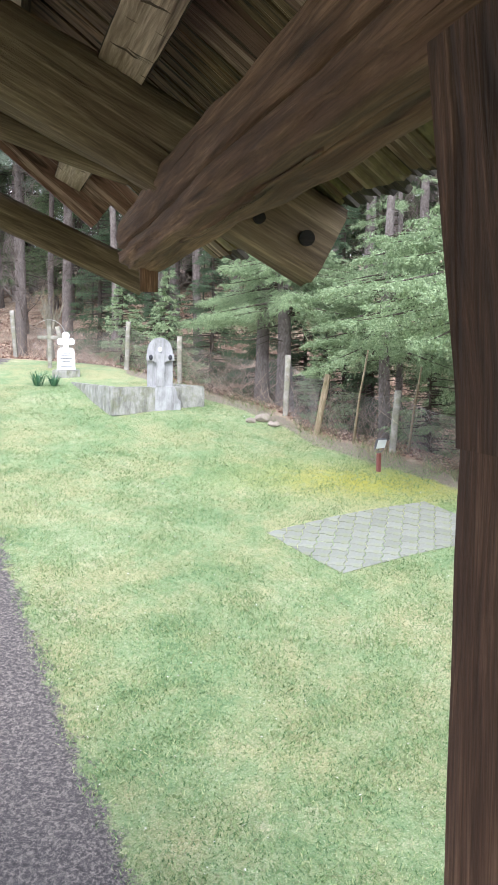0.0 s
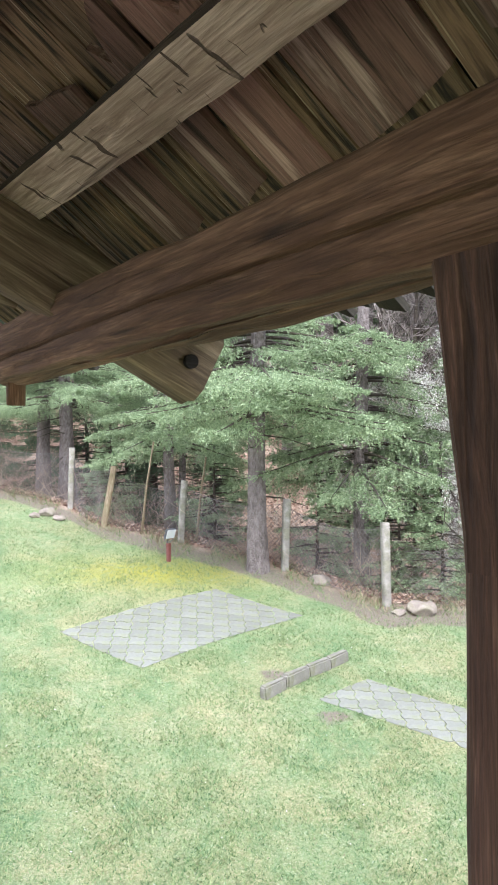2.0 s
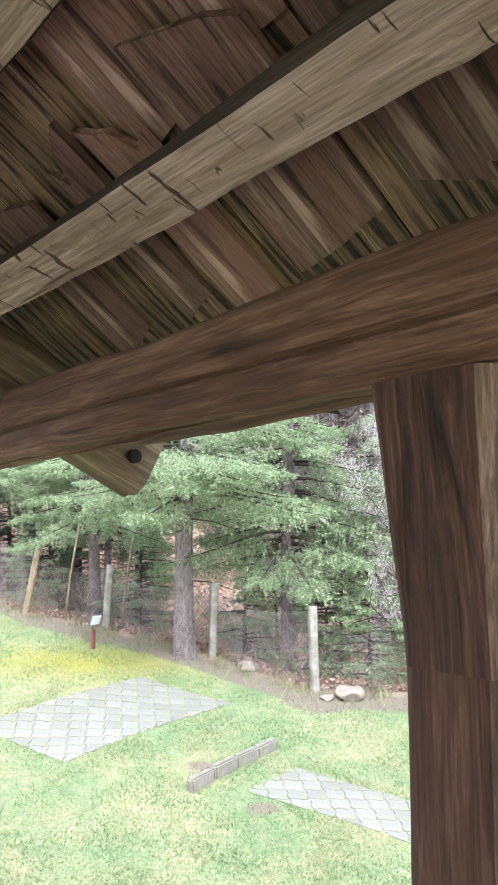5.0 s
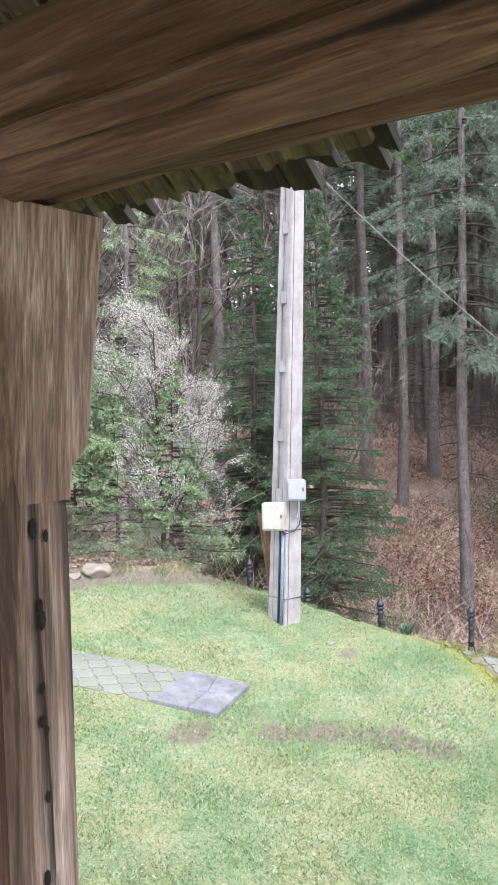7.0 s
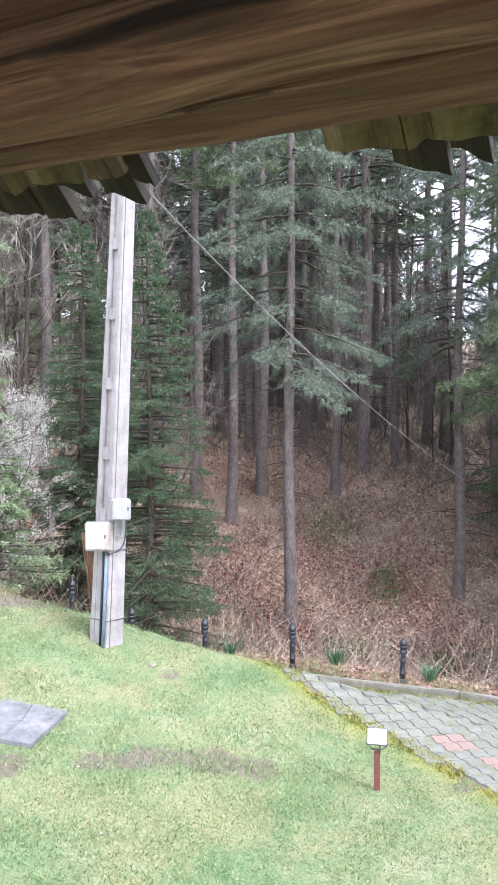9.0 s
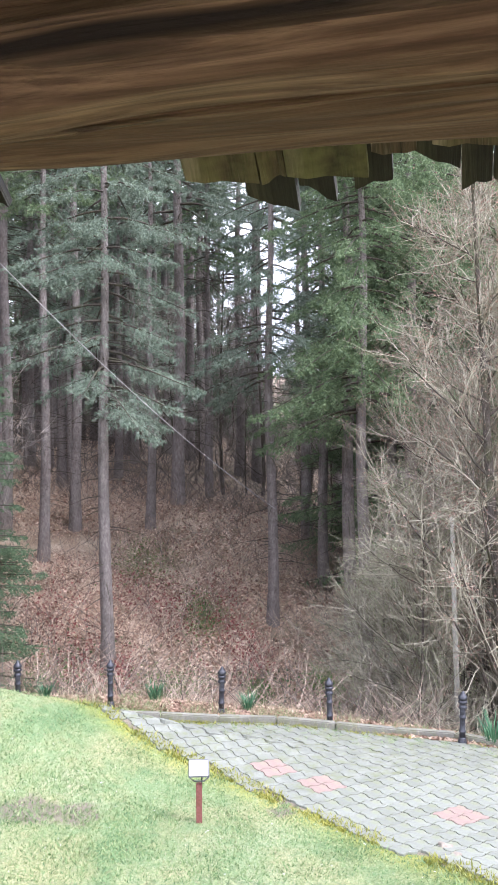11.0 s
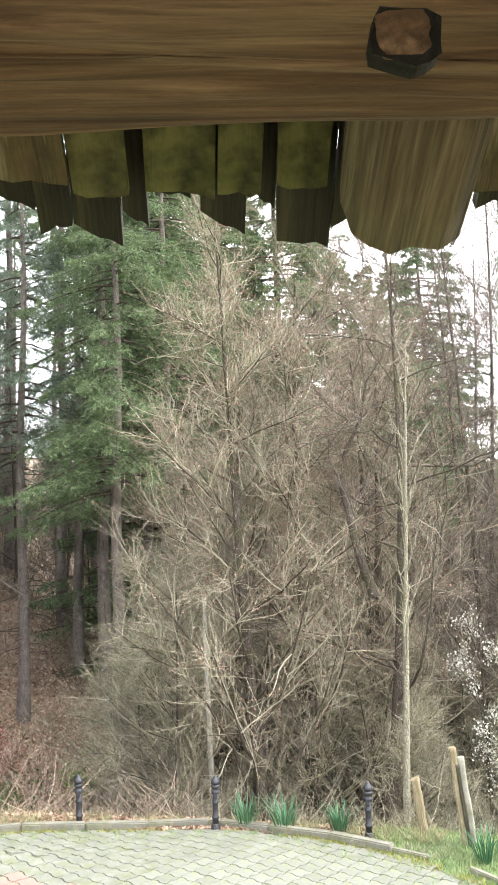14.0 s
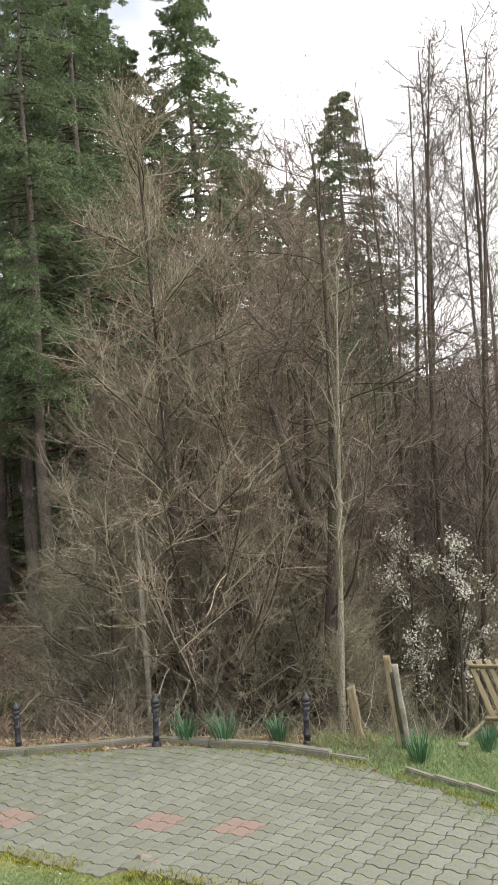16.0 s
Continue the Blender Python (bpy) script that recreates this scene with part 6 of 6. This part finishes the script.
PATCH_A = [(0.25, 11.0), (1.14, 9.84), (3.61, 11.18), (2.60, 12.25)]
PATCH_B = [(2.97, 8.83), (4.24, 7.50), (5.02, 7.95), (3.75, 9.25)]
SLAB = [(4.24, 7.50), (4.74, 6.98), (5.50, 7.42), (5.02, 7.94)]
b = rg.uniform(-20, 100, 1150000)
r = np.sqrt(rg.uniform(4.6 ** 2, 19 ** 2, len(b)))
keep = rg.rand(len(b)) < np.clip((8.5 / r) ** 1.3, 0.25, 1.0)
b, r = b[keep], r[keep]
x, y = r * np.sin(np.radians(b)), r * np.cos(np.radians(b))
clump = np.sin(x * 3.1 + 2 * np.sin(y * 2.3)) * np.sin(y * 3.7 + 1.5 * np.sin(x * 2.9))
tx = np.interp(y, (3, 5.27, 6.75, 8.33, 10.6, 16), (-0.1, -0.73, -1.44, -2.16, -3.17, -6.2))
ok = (r < edge(b) - 0.1 - 0.9 * (b < 40) * rg.rand(len(b))) & ~on_drive(x, y) & ~in_quad(x, y, PATCH_A) & ~in_quad(x, y, PATCH_B) & ~in_quad(x, y, SLAB) & (x > tx - 0.15 * rg.rand(len(b)))
ok &= (rg.rand(len(b)) < 0.72 + 0.28 * clump)
x, y, cl = x[ok], y[ok], clump[ok]
h = rg.uniform(0.014, 0.034, len(x)) * (1 + 0.3 * cl)
scatter_blades("grass", x, y, h, rg.uniform(0.003, 0.007, len(x)), M_grass, 0.9, "short patchy spring lawn grass", "grass")
sel = rg.rand(len(x)) < 0.02
scatter_blades("dry_grass", x[sel] + 0.02, y[sel], h[sel] * 0.8, rg.uniform(0.003, 0.006, sel.sum()), M_drygrass, 1.4, "straw-coloured dead grass in the lawn", "grass")
# fallen petals and leaves
sel = rg.permutation(len(x))[:900]
p = np.stack([x[sel], y[sel], land(x[sel], y[sel]) + 0.022], 1)
a, c = rg.normal(size=p.shape) * (1, 1, 0.3), rg.normal(size=p.shape) * (1, 1, 0.3)
a *= (0.010 / np.linalg.norm(a, axis=1))[:, None] * rg.uniform(0.5, 1.7, (len(p), 1))
c *= (0.008 / np.linalg.norm(c, axis=1))[:, None]
v = np.stack([p - a, p - c, p + a, p + c], 1).reshape(-1, 3)
tagged(mesh_np("petals", v, np.arange(len(v)).reshape(-1, 4), M_blossom), "fallen white petals scattered over the lawn", "petals", kind="stuff")
# taller tufts along kerb, fence foot and the track
b = np.concatenate([rg.uniform(44, 90, 16000), rg.uniform(-8, 40, 9000)])
r = np.where(b > 43, edge(b) - 0.35 + np.abs(rg.normal(size=len(b))) * 0.42, edge(b) - 0.3 + rg.normal(size=len(b)) * 0.25)
x, y = r * np.sin(np.radians(b)), r * np.cos(np.radians(b))
ok = ~on_drive(x, y) & (rg.rand(len(b)) < 0.5 + 0.5 * np.sin(b * 2.1) * np.sin(b * 0.7))
x, y = x[ok], y[ok]
half = rg.rand(len(x)) < 0.45
scatter_blades("edge_grass", x[half], y[half], rg.uniform(0.05, 0.16, half.sum()), rg.uniform(0.004, 0.007, half.sum()), M_grass, 0.6, "longer grass tufts along kerb and fence", "grass")
scatter_blades("straw", x[~half], y[~half], rg.uniform(0.05, 0.20, (~half).sum()), rg.uniform(0.003, 0.006, (~half).sum()), M_drygrass, 0.9, "dry straw tufts along kerb and fence", "grass")
# meadow by the lower end of the drive
b = rg.uniform(86, 104, 40000)
r = rg.uniform(8.3, 15.5, len(b))
x, y = r * np.sin(np.radians(b)), r * np.cos(np.radians(b))
ok = ~on_drive(x, y)
scatter_blades("bank_grass", x[ok], y[ok], rg.uniform(0.03, 0.09, ok.sum()), rg.uniform(0.003, 0.006, ok.sum()), M_grass, 0.7, "fresh green grass on the bank", "grass")
# tufts through the paving
b = rg.uniform(46, 100, 30000)
r = drive_out(b) - np.abs(rg.normal(size=len(b))) * 0.35
x, y = r * np.sin(np.radians(b)), r * np.cos(np.radians(b))
ok = (np.sin(b * 5.3) * np.sin(b * 1.9 + r * 6) > 0.35) | (b > 86) & (np.sin(x * 9) * np.sin(y * 8) > 0.3)
scatter_blades("paving_weeds", x[ok], y[ok], rg.uniform(0.02, 0.05, ok.sum()), rg.uniform(0.004, 0.007, ok.sum()), M_grass, 0.9, "moss and weeds creeping over the paving edge", "weeds")

# leaf litter and brush on the slopes
b = np.concatenate([rg.uniform(-25, 42, 80000), rg.uniform(42, 100, 150000)])
d = rg.uniform(0, 1, len(b)) ** 1.4 * 20 - 0.2
ok = (b < 85.5) | (d > 4)
b, d = b[ok], d[ok]
r = edge(b) + d
x, y = r * np.sin(np.radians(b)), r * np.cos(np.radians(b))
z = land(x, y) + 0.02
n = len(x)
p = np.stack([x, y, z], 1)
a = rg.normal(size=(n, 3)) * (1, 1, 0.45)
a /= np.linalg.norm(a, axis=1)[:, None]
c = np.cross(a, rg.normal(size=(n, 3)) * (0.5, 0.5, 1))
c /= np.linalg.norm(c, axis=1)[:, None]
sz = rg.uniform(0.03, 0.07, (n, 1))
v = np.stack([p - a * sz, p - c * sz * 0.6, p + a * sz, p + c * sz * 0.6], 1).reshape(-1, 3)
tagged(mesh_np("leaf_litter", v, np.arange(4 * n).reshape(-1, 4), M_litter), "fallen brown beech leaves over the forest floor", "leaf litter", kind="stuff")


def brushwood(name, b, d, h, w, mat, label):
    r = edge(b) + d
    x, y = r * np.sin(np.radians(b)), r * np.cos(np.radians(b))
    p = np.stack([x, y, land(x, y) - 0.02], 1)
    n = len(x)
    lines = []
    lean = rg.normal(size=(n, 3)) * 0.75
    lean[:, 2] = 1
    for i in range(n):
        l = lean[i] * h[i]
        k = rg.normal(size=3) * 0.12 * h[i]
        lines.append((np.stack([p[i], p[i] + l * 0.5 + k, p[i] + l]), (w, w * 0.8, w * 0.4)))
        if i % 2:
            q = p[i] + l * 0.5 + k
            e = rg.normal(size=3) * 0.4 * h[i]
            lines.append((np.stack([q, q + e * 0.5 + [0, 0, 0.1 * h[i]], q + e + [0, 0, 0.3 * h[i]]]), (w * 0.7, w * 0.6, w * 0.3)))
    v, f = tubes(lines, 3)
    tagged(mesh_np(name, v, f, mat), label, "brushwood", kind="stuff")


bb, dd = rg.uniform(42, 74, 7500), rg.uniform(0.5, 18, 7500)
tall_ones = np.sin(bb * 1.7) * np.sin(dd * 0.9 + bb) > 0.1
brushwood("brushwood", bb, dd, rg.uniform(0.15, 0.5, 7500) * np.where(tall_ones, 1.9, 0.7), 0.0058, M_twig_red, "pale bare brush covering the wooded slope")
brushwood("dark_brush", rg.uniform(42, 74, 1300), rg.uniform(0.5, 18, 1300), rg.uniform(0.3, 1.1, 1300), 0.007, M_twig_dark, "dark bare stems on the wooded slope")


def leaf_patch(name, spots, count, height, size, mat, label, category):
    """Leaves in loose drifts, each round a bearing and a distance past the lawn's edge."""
    pick = rg.randint(0, len(spots), count)
    q = np.array(spots)[pick]
    b, d = q[:, 0] + rg.normal(size=count) * q[:, 2], q[:, 1] + rg.normal(size=count) * q[:, 3]
    r = edge(b) + np.maximum(d, 0.3)
    x, y = r * np.sin(np.radians(b)), r * np.cos(np.radians(b))
    p = np.stack([x, y, land(x, y) + rg.uniform(0.02, height, count)], 1)
    a = rg.normal(size=(count, 3))
    a /= np.linalg.norm(a, axis=1)[:, None]
    c = np.cross(a, rg.normal(size=(count, 3)))
    c /= np.linalg.norm(c, axis=1)[:, None]
    sz = rg.uniform(0.5, 1.2, (count, 1)) * size
    v = np.stack([p - a * sz, p - c * sz * 0.6, p + a * sz, p + c * sz * 0.6], 1).reshape(-1, 3)
    return tagged(mesh_np(name, v, np.arange(4 * count).reshape(-1, 4), mat), label, category, kind="stuff")


leaf_patch("bramble", ((47.5, 8, 1.2, 1.4), (50, 5.5, 1.0, 1.0), (52, 5, 0.7, 0.7), (58.8, 9, 0.9, 1.2), (60.8, 7, 0.8, 1.0), (55.5, 9, 0.9, 0.8), (53, 10, 1.5, 0.8)), 5000, 0.35, 0.035, M_bramble, "dark red bramble leaves on the wooded slope", "bramble")
leaf_patch("fern", ((54.5, 4.2, 1.0, 0.7), (56.0, 4.8, 1.2, 0.5), (51, 4.0, 1.2, 0.7), (61.5, 5.2, 0.5, 0.4), (64.5, 4.4, 0.5, 0.4), (66, 6.5, 0.8, 0.6), (47, 4.5, 1, 0.7), (57.5, 9, 0.8, 0.6), (53.5, 12, 1.2, 1.0)), 11000, 0.22, 0.032, M_fern, "low green leaves at the foot of the slope", "undergrowth")
brushwood("wood_undergrowth", rg.uniform(42, 70, 5000), rg.uniform(17, 42, 5000), rg.uniform(0.4, 1.7, 5000), 0.011, M_twig_dark, "dark bare undergrowth deep in the wood")
brushwood("fence_brush", rg.uniform(-16, 42, 2600), rg.uniform(0.4, 9, 2600), rg.uniform(0.3, 1.2, 2600), 0.005, M_twig_red, "thin bare stems behind the wire fence")
brushwood("bank_brush", rg.uniform(72, 100, 3000), rg.uniform(0.8, 8, 3000), rg.uniform(0.25, 0.9, 3000), 0.0045, M_twig, "tangled bare undergrowth on the bank")
# ivy
b = rg.uniform(46, 74, 16000)
d = np.abs(rg.normal(size=len(b))) * 2.0 + 1.6
r = edge(b) + d
x, y = r * np.sin(np.radians(b)), r * np.cos(np.radians(b))
ok = np.sin(x * 1.9 + 1) * np.sin(y * 2.3) > -0.1
x, y = x[ok], y[ok]
n = len(x)
p = np.stack([x, y, land(x, y) + rg.uniform(0.02, 0.12, n)], 1)
a = rg.normal(size=(n, 3)) * (1, 1, 0.4)
a /= np.linalg.norm(a, axis=1)[:, None]
c = np.cross(a, rg.normal(size=(n, 3)) * (0.4, 0.4, 1))
c /= np.linalg.norm(c, axis=1)[:, None]
sz = rg.uniform(0.02, 0.045, (n, 1))
v = np.stack([p - a * sz, p - c * sz, p + a * sz, p + c * sz], 1).reshape(-1, 3)
tagged(mesh_np("ivy", v, np.arange(4 * n).reshape(-1, 4), M_ivy), "green ground ivy at the foot of the slope", "ivy", kind="stuff")


def daffodils(x, y, s, seed):
    rs = np.random.RandomState(seed)
    n = 70
    a = rs.uniform(0, 2 * np.pi, n)
    q = np.stack([np.cos(a), np.sin(a), np.zeros(n)], 1)
    base = q * rs.uniform(0, 0.10, (n, 1)) * s
    w = np.stack([-np.sin(a), np.cos(a), np.zeros(n)], 1) * 0.007
    h = rs.uniform(0.22, 0.36, (n, 1)) * s
    m = base + q * h * 0.25 + [0, 0, 1] * h * 0.6
    t = base + q * h * rs.uniform(0.35, 0.75, (n, 1)) + [0, 0, 1] * h
    v = np.stack([base - w, base + w, m + w, m - w, m - w, m + w, t + w * 0.3, t - w * 0.3], 1).reshape(-1, 3)
    ob = mesh_np("daffodil_clump", v, np.arange(len(v)).reshape(-1, 4), M_daff)
    ob.matrix_basis = pose(x, y, zland(x, y))
    return tagged(ob, "clump of green daffodil leaves by the kerb", "plant", "daffodil clumps")


for k, (b, r, s) in enumerate(((77.4, 12.0, 1.2), (79.9, 11.85, 1.3), (83.6, 11.75, 1.15), (92.7, 10.9, 1.2), (54.6, 13.5, 0.9), (61.0, 13.0, 0.8), (47.3, 13.8, 0.8), (-14.0, 19.0, 1.0), (-13.0, 18.9, 0.8), (97.0, 11.5, 0.9))):
    daffodils(*spot(b, r), s, k)

# moss and grass creeping over the edges of the paving
ex, ey = rg.uniform(2, 14, 260000), rg.uniform(-4, 9, 260000)
inn = on_drive(ex, ey)
rim = (on_drive(ex + 0.13, ey) != inn) | (on_drive(ex - 0.13, ey) != inn) | (on_drive(ex, ey + 0.13) != inn) | (on_drive(ex, ey - 0.13) != inn)
rim &= np.hypot(ex, ey) < edge(bearing(ex, ey)) - 0.25
rim &= np.sin(ex * 5.3 + 2 * np.sin(ey * 3.1)) + np.sin(ey * 4.7) > -1.1 + 0.8 * rg.rand(len(ex))
ex, ey = ex[rim], ey[rim]
scatter_blades("edge_grass", ex, ey, rg.uniform(0.035, 0.075, len(ex)), rg.uniform(0.006, 0.012, len(ex)), M_moss, 0.6, "yellow-green moss and grass along the paving edge", "grass")

# ---- paving ----
CELL = 0.215


def paver_bm(seed):
    """A clover-edged paver: each side bows out and in again."""
    rs = random.Random(seed)
    bm = bmesh.new()
    out = []
    hs = CELL / 2 - 0.0060
    for k in range(4):
        a = math.pi / 2 * k
        ux, uy, vx, vy = math.cos(a), math.sin(a), -math.sin(a), math.cos(a)
        for q in range(8):
            t = -0.985 + q * 0.25
            o = 0.15 * math.sin(math.pi * t) + 0.03 * math.sin(2 * math.pi * t)
            out.append((hs * (ux * (1 + o) + vx * t), hs * (uy * (1 + o) + vy * t)))
    tilt = (rs.uniform(-0.01, 0.01), rs.uniform(-0.01, 0.01))
    top = [bm.verts.new((x * 0.965, y * 0.965, 0.0205 + x * tilt[0] + y * tilt[1])) for x, y in out]
    mid = [bm.verts.new((x, y, 0.016 + x * tilt[0] + y * tilt[1])) for x, y in out]
    low_ = [bm.verts.new((x, y, -0.03)) for x, y in out]
    bm.faces.new(top)
    n = len(out)
    for i in range(n):
        bm.faces.new((mid[i], mid[(i + 1) % n], top[(i + 1) % n], top[i]))
        bm.faces.new((low_[i], low_[(i + 1) % n], mid[(i + 1) % n], mid[i]))
    return bm


kinds_grey = [bm_mesh("paver", paver_bm(i), M_paver) for i in range(4)]
kinds_red = [bm_mesh("paver", paver_bm(i + 9), M_paver_red) for i in range(2)]
shape = np.array([v.co[:] for v in kinds_grey[0].vertices])
polys = [tuple(p.vertices) for p in kinds_grey[0].polygons]


def tilt_pose(x, y, turn):
    e = 0.15
    sx, sy = (zland(x + e, y) - zland(x - e, y)) / (2 * e), (zland(x, y + e) - zland(x, y - e)) / (2 * e)
    nz = Vector((-sx, -sy, 1)).normalized()
    ax = Vector((math.cos(radians(turn)), math.sin(radians(turn)), 0))
    ax = (ax - nz * ax.dot(nz)).normalized()
    ay = nz.cross(ax)
    z = zland(x, y)
    return Matrix(((ax[0], ay[0], nz[0], x), (ax[1], ay[1], nz[1], y), (ax[2], ay[2], nz[2], z), (0, 0, 0, 1)))


def trimmed(me, m, quad):
    """A paver cut along the sides of the quad that cross it; None where nothing is left."""
    bm = bmesh.new()
    bm.from_mesh(me)
    inv = m.inverted()
    for (x0, y0), (x1, y1) in zip(quad, quad[1:] + quad[:1]):
        n = Vector((y1 - y0, x0 - x1, 0)).normalized()
        if (m.translation - Vector((x0, y0, 0))).dot(n) < -CELL:
            continue
        co = inv @ Vector((x0, y0, m.translation.z))
        bmesh.ops.bisect_plane(bm, geom=bm.verts[:] + bm.edges[:] + bm.faces[:], plane_co=co, plane_no=inv.to_3x3() @ n, clear_outer=True)
    if len(bm.faces) < 4:
        bm.free()
        return None
    return bm_mesh("paver", bm, M_paver)


def pave(parent, origin, turn, inside, red, limit, near, quad=None):
    ca, sa = math.cos(radians(turn)), math.sin(radians(turn))
    far_v, far_f = [], []
    count = 0
    for i in range(-70, 70):
        for j in range(-70, 70):
            x, y = origin[0] + CELL * (i * ca - j * sa), origin[1] + CELL * (i * sa + j * ca)
            if not inside(x, y):
                continue
            m = tilt_pose(x, y, turn) @ pose(0, 0, -0.012 if quad else 0)
            rd = red(i, j)
            if rd or (near(x, y) and count < limit):
                me = rng.choice(kinds_red if rd else kinds_grey)
                if quad:
                    me = trimmed(me, m, quad)
                    if me is None:
                        continue
                ob = new("paver", me)
                ob.parent = parent
                ob.matrix_basis = m @ pose(0, 0, rng.uniform(-0.002, 0.002), rng.uniform(-0.6, 0.6), rng.uniform(-0.6, 0.6), rng.uniform(-1.2, 1.2))
                count += 1
            else:
                m = m @ pose(0, 0, rng.uniform(-0.002, 0.002), rng.uniform(-0.6, 0.6), rng.uniform(-0.6, 0.6), rng.uniform(-1.2, 1.2))
                k = len(far_v)
                far_v.extend((m @ Vector(v))[:] for v in shape)
                far_f.extend(tuple(k + q for q in p) for p in polys)
    if far_v:
        me = bpy.data.meshes.new("pavers")
        me.from_pydata(far_v, [], far_f)
        me.materials.append(M_paver)
        ob = new("pavers", me)
        ob.parent = parent
        tagged(ob, kind="stuff")


drive = thing("pavement", pose(0, 0, 0), "grey clover-shaped concrete paving with a few red pavers", "paving", kind="structure")
REDS = ((0, 0), (4, 1), (11, 4), (14, 5))


def is_red(i, j):
    return any(0 <= i - a <= 1 and 0 <= j - c <= 1 for a, c in REDS)


pave(drive, (8.71, 1.247), 65, lambda x, y: bool(on_drive(np.float64(x), np.float64(y))), is_red, 300, lambda x, y: math.hypot(x - 8.4, y - 1.4) < 2.3)
for q, name in ((PATCH_A, "paved_patch"), (PATCH_B, "paved_patch")):
    pa = thing(name, pose(0, 0, 0), "small patch of grey concrete pavers set into the lawn", "paving", kind="structure")
    t = -12.0
    pave(pa, (q[1][0] + CELL * 0.7 * math.cos(radians(t + 45)), q[1][1] + CELL * 0.7 * math.sin(radians(t + 45))), t, lambda x, y, q=q: bool(in_quad(np.array([x]), np.array([y]), [(u + (u - sum(c[0] for c in q) / 4) * 0.2, v + (v - sum(c[1] for c in q) / 4) * 0.2) for u, v in q])[0]), lambda i, j: False, 400, lambda x, y: True, q)

# cracked slab at the end of the second patch
M_slab = stone_mat("blue_grey_slab", (0.13, 0.135, 0.145), (0.20, 0.205, 0.215), (0.29, 0.295, 0.30), stain=0.5, moss=0.15)
slab = thing("paving_slab", pose(0, 0, 0), "cracked blue-grey concrete slab set in the lawn", "slab", kind="structure")
mid = (sum(c[0] for c in SLAB) / 4 + 0.04, sum(c[1] for c in SLAB) / 4 - 0.03)
cuts = [(SLAB[k], SLAB[(k + 1) % 4]) for k in range(4)]
edge_pts = []
for (x0, y0), (x1, y1) in cuts:
    edge_pts += [(x0, y0), (x0 + (x1 - x0) * 0.55, y0 + (y1 - y0) * 0.55)]
for k in range(0, 8, 2):
    ring = [mid, edge_pts[k - 1], edge_pts[k], edge_pts[k + 1]]
    cx, cy = sum(c[0] for c in ring) / 4, sum(c[1] for c in ring) / 4
    bm = bmesh.new()
    rows_ = [[bm.verts.new((cx + (x - cx) * 0.985, cy + (y - cy) * 0.985, zland(x, y) + h)) for x, y in ring] for h in (-0.06, 0.045 + 0.006 * (k % 3))]
    bm.faces.new(list(reversed(rows_[0]))), bm.faces.new(rows_[1])
    for i in range(4):
        bm.faces.new((rows_[0][i], rows_[0][(i + 1) % 4], rows_[1][(i + 1) % 4], rows_[1][i]))
    bmesh.ops.recalc_face_normals(bm, faces=bm.faces)
    bmesh.ops.bevel(bm, geom=bm.edges[:], offset=0.008, segments=1, affect="EDGES")
    part("slab_piece", bm, M_slab, slab)
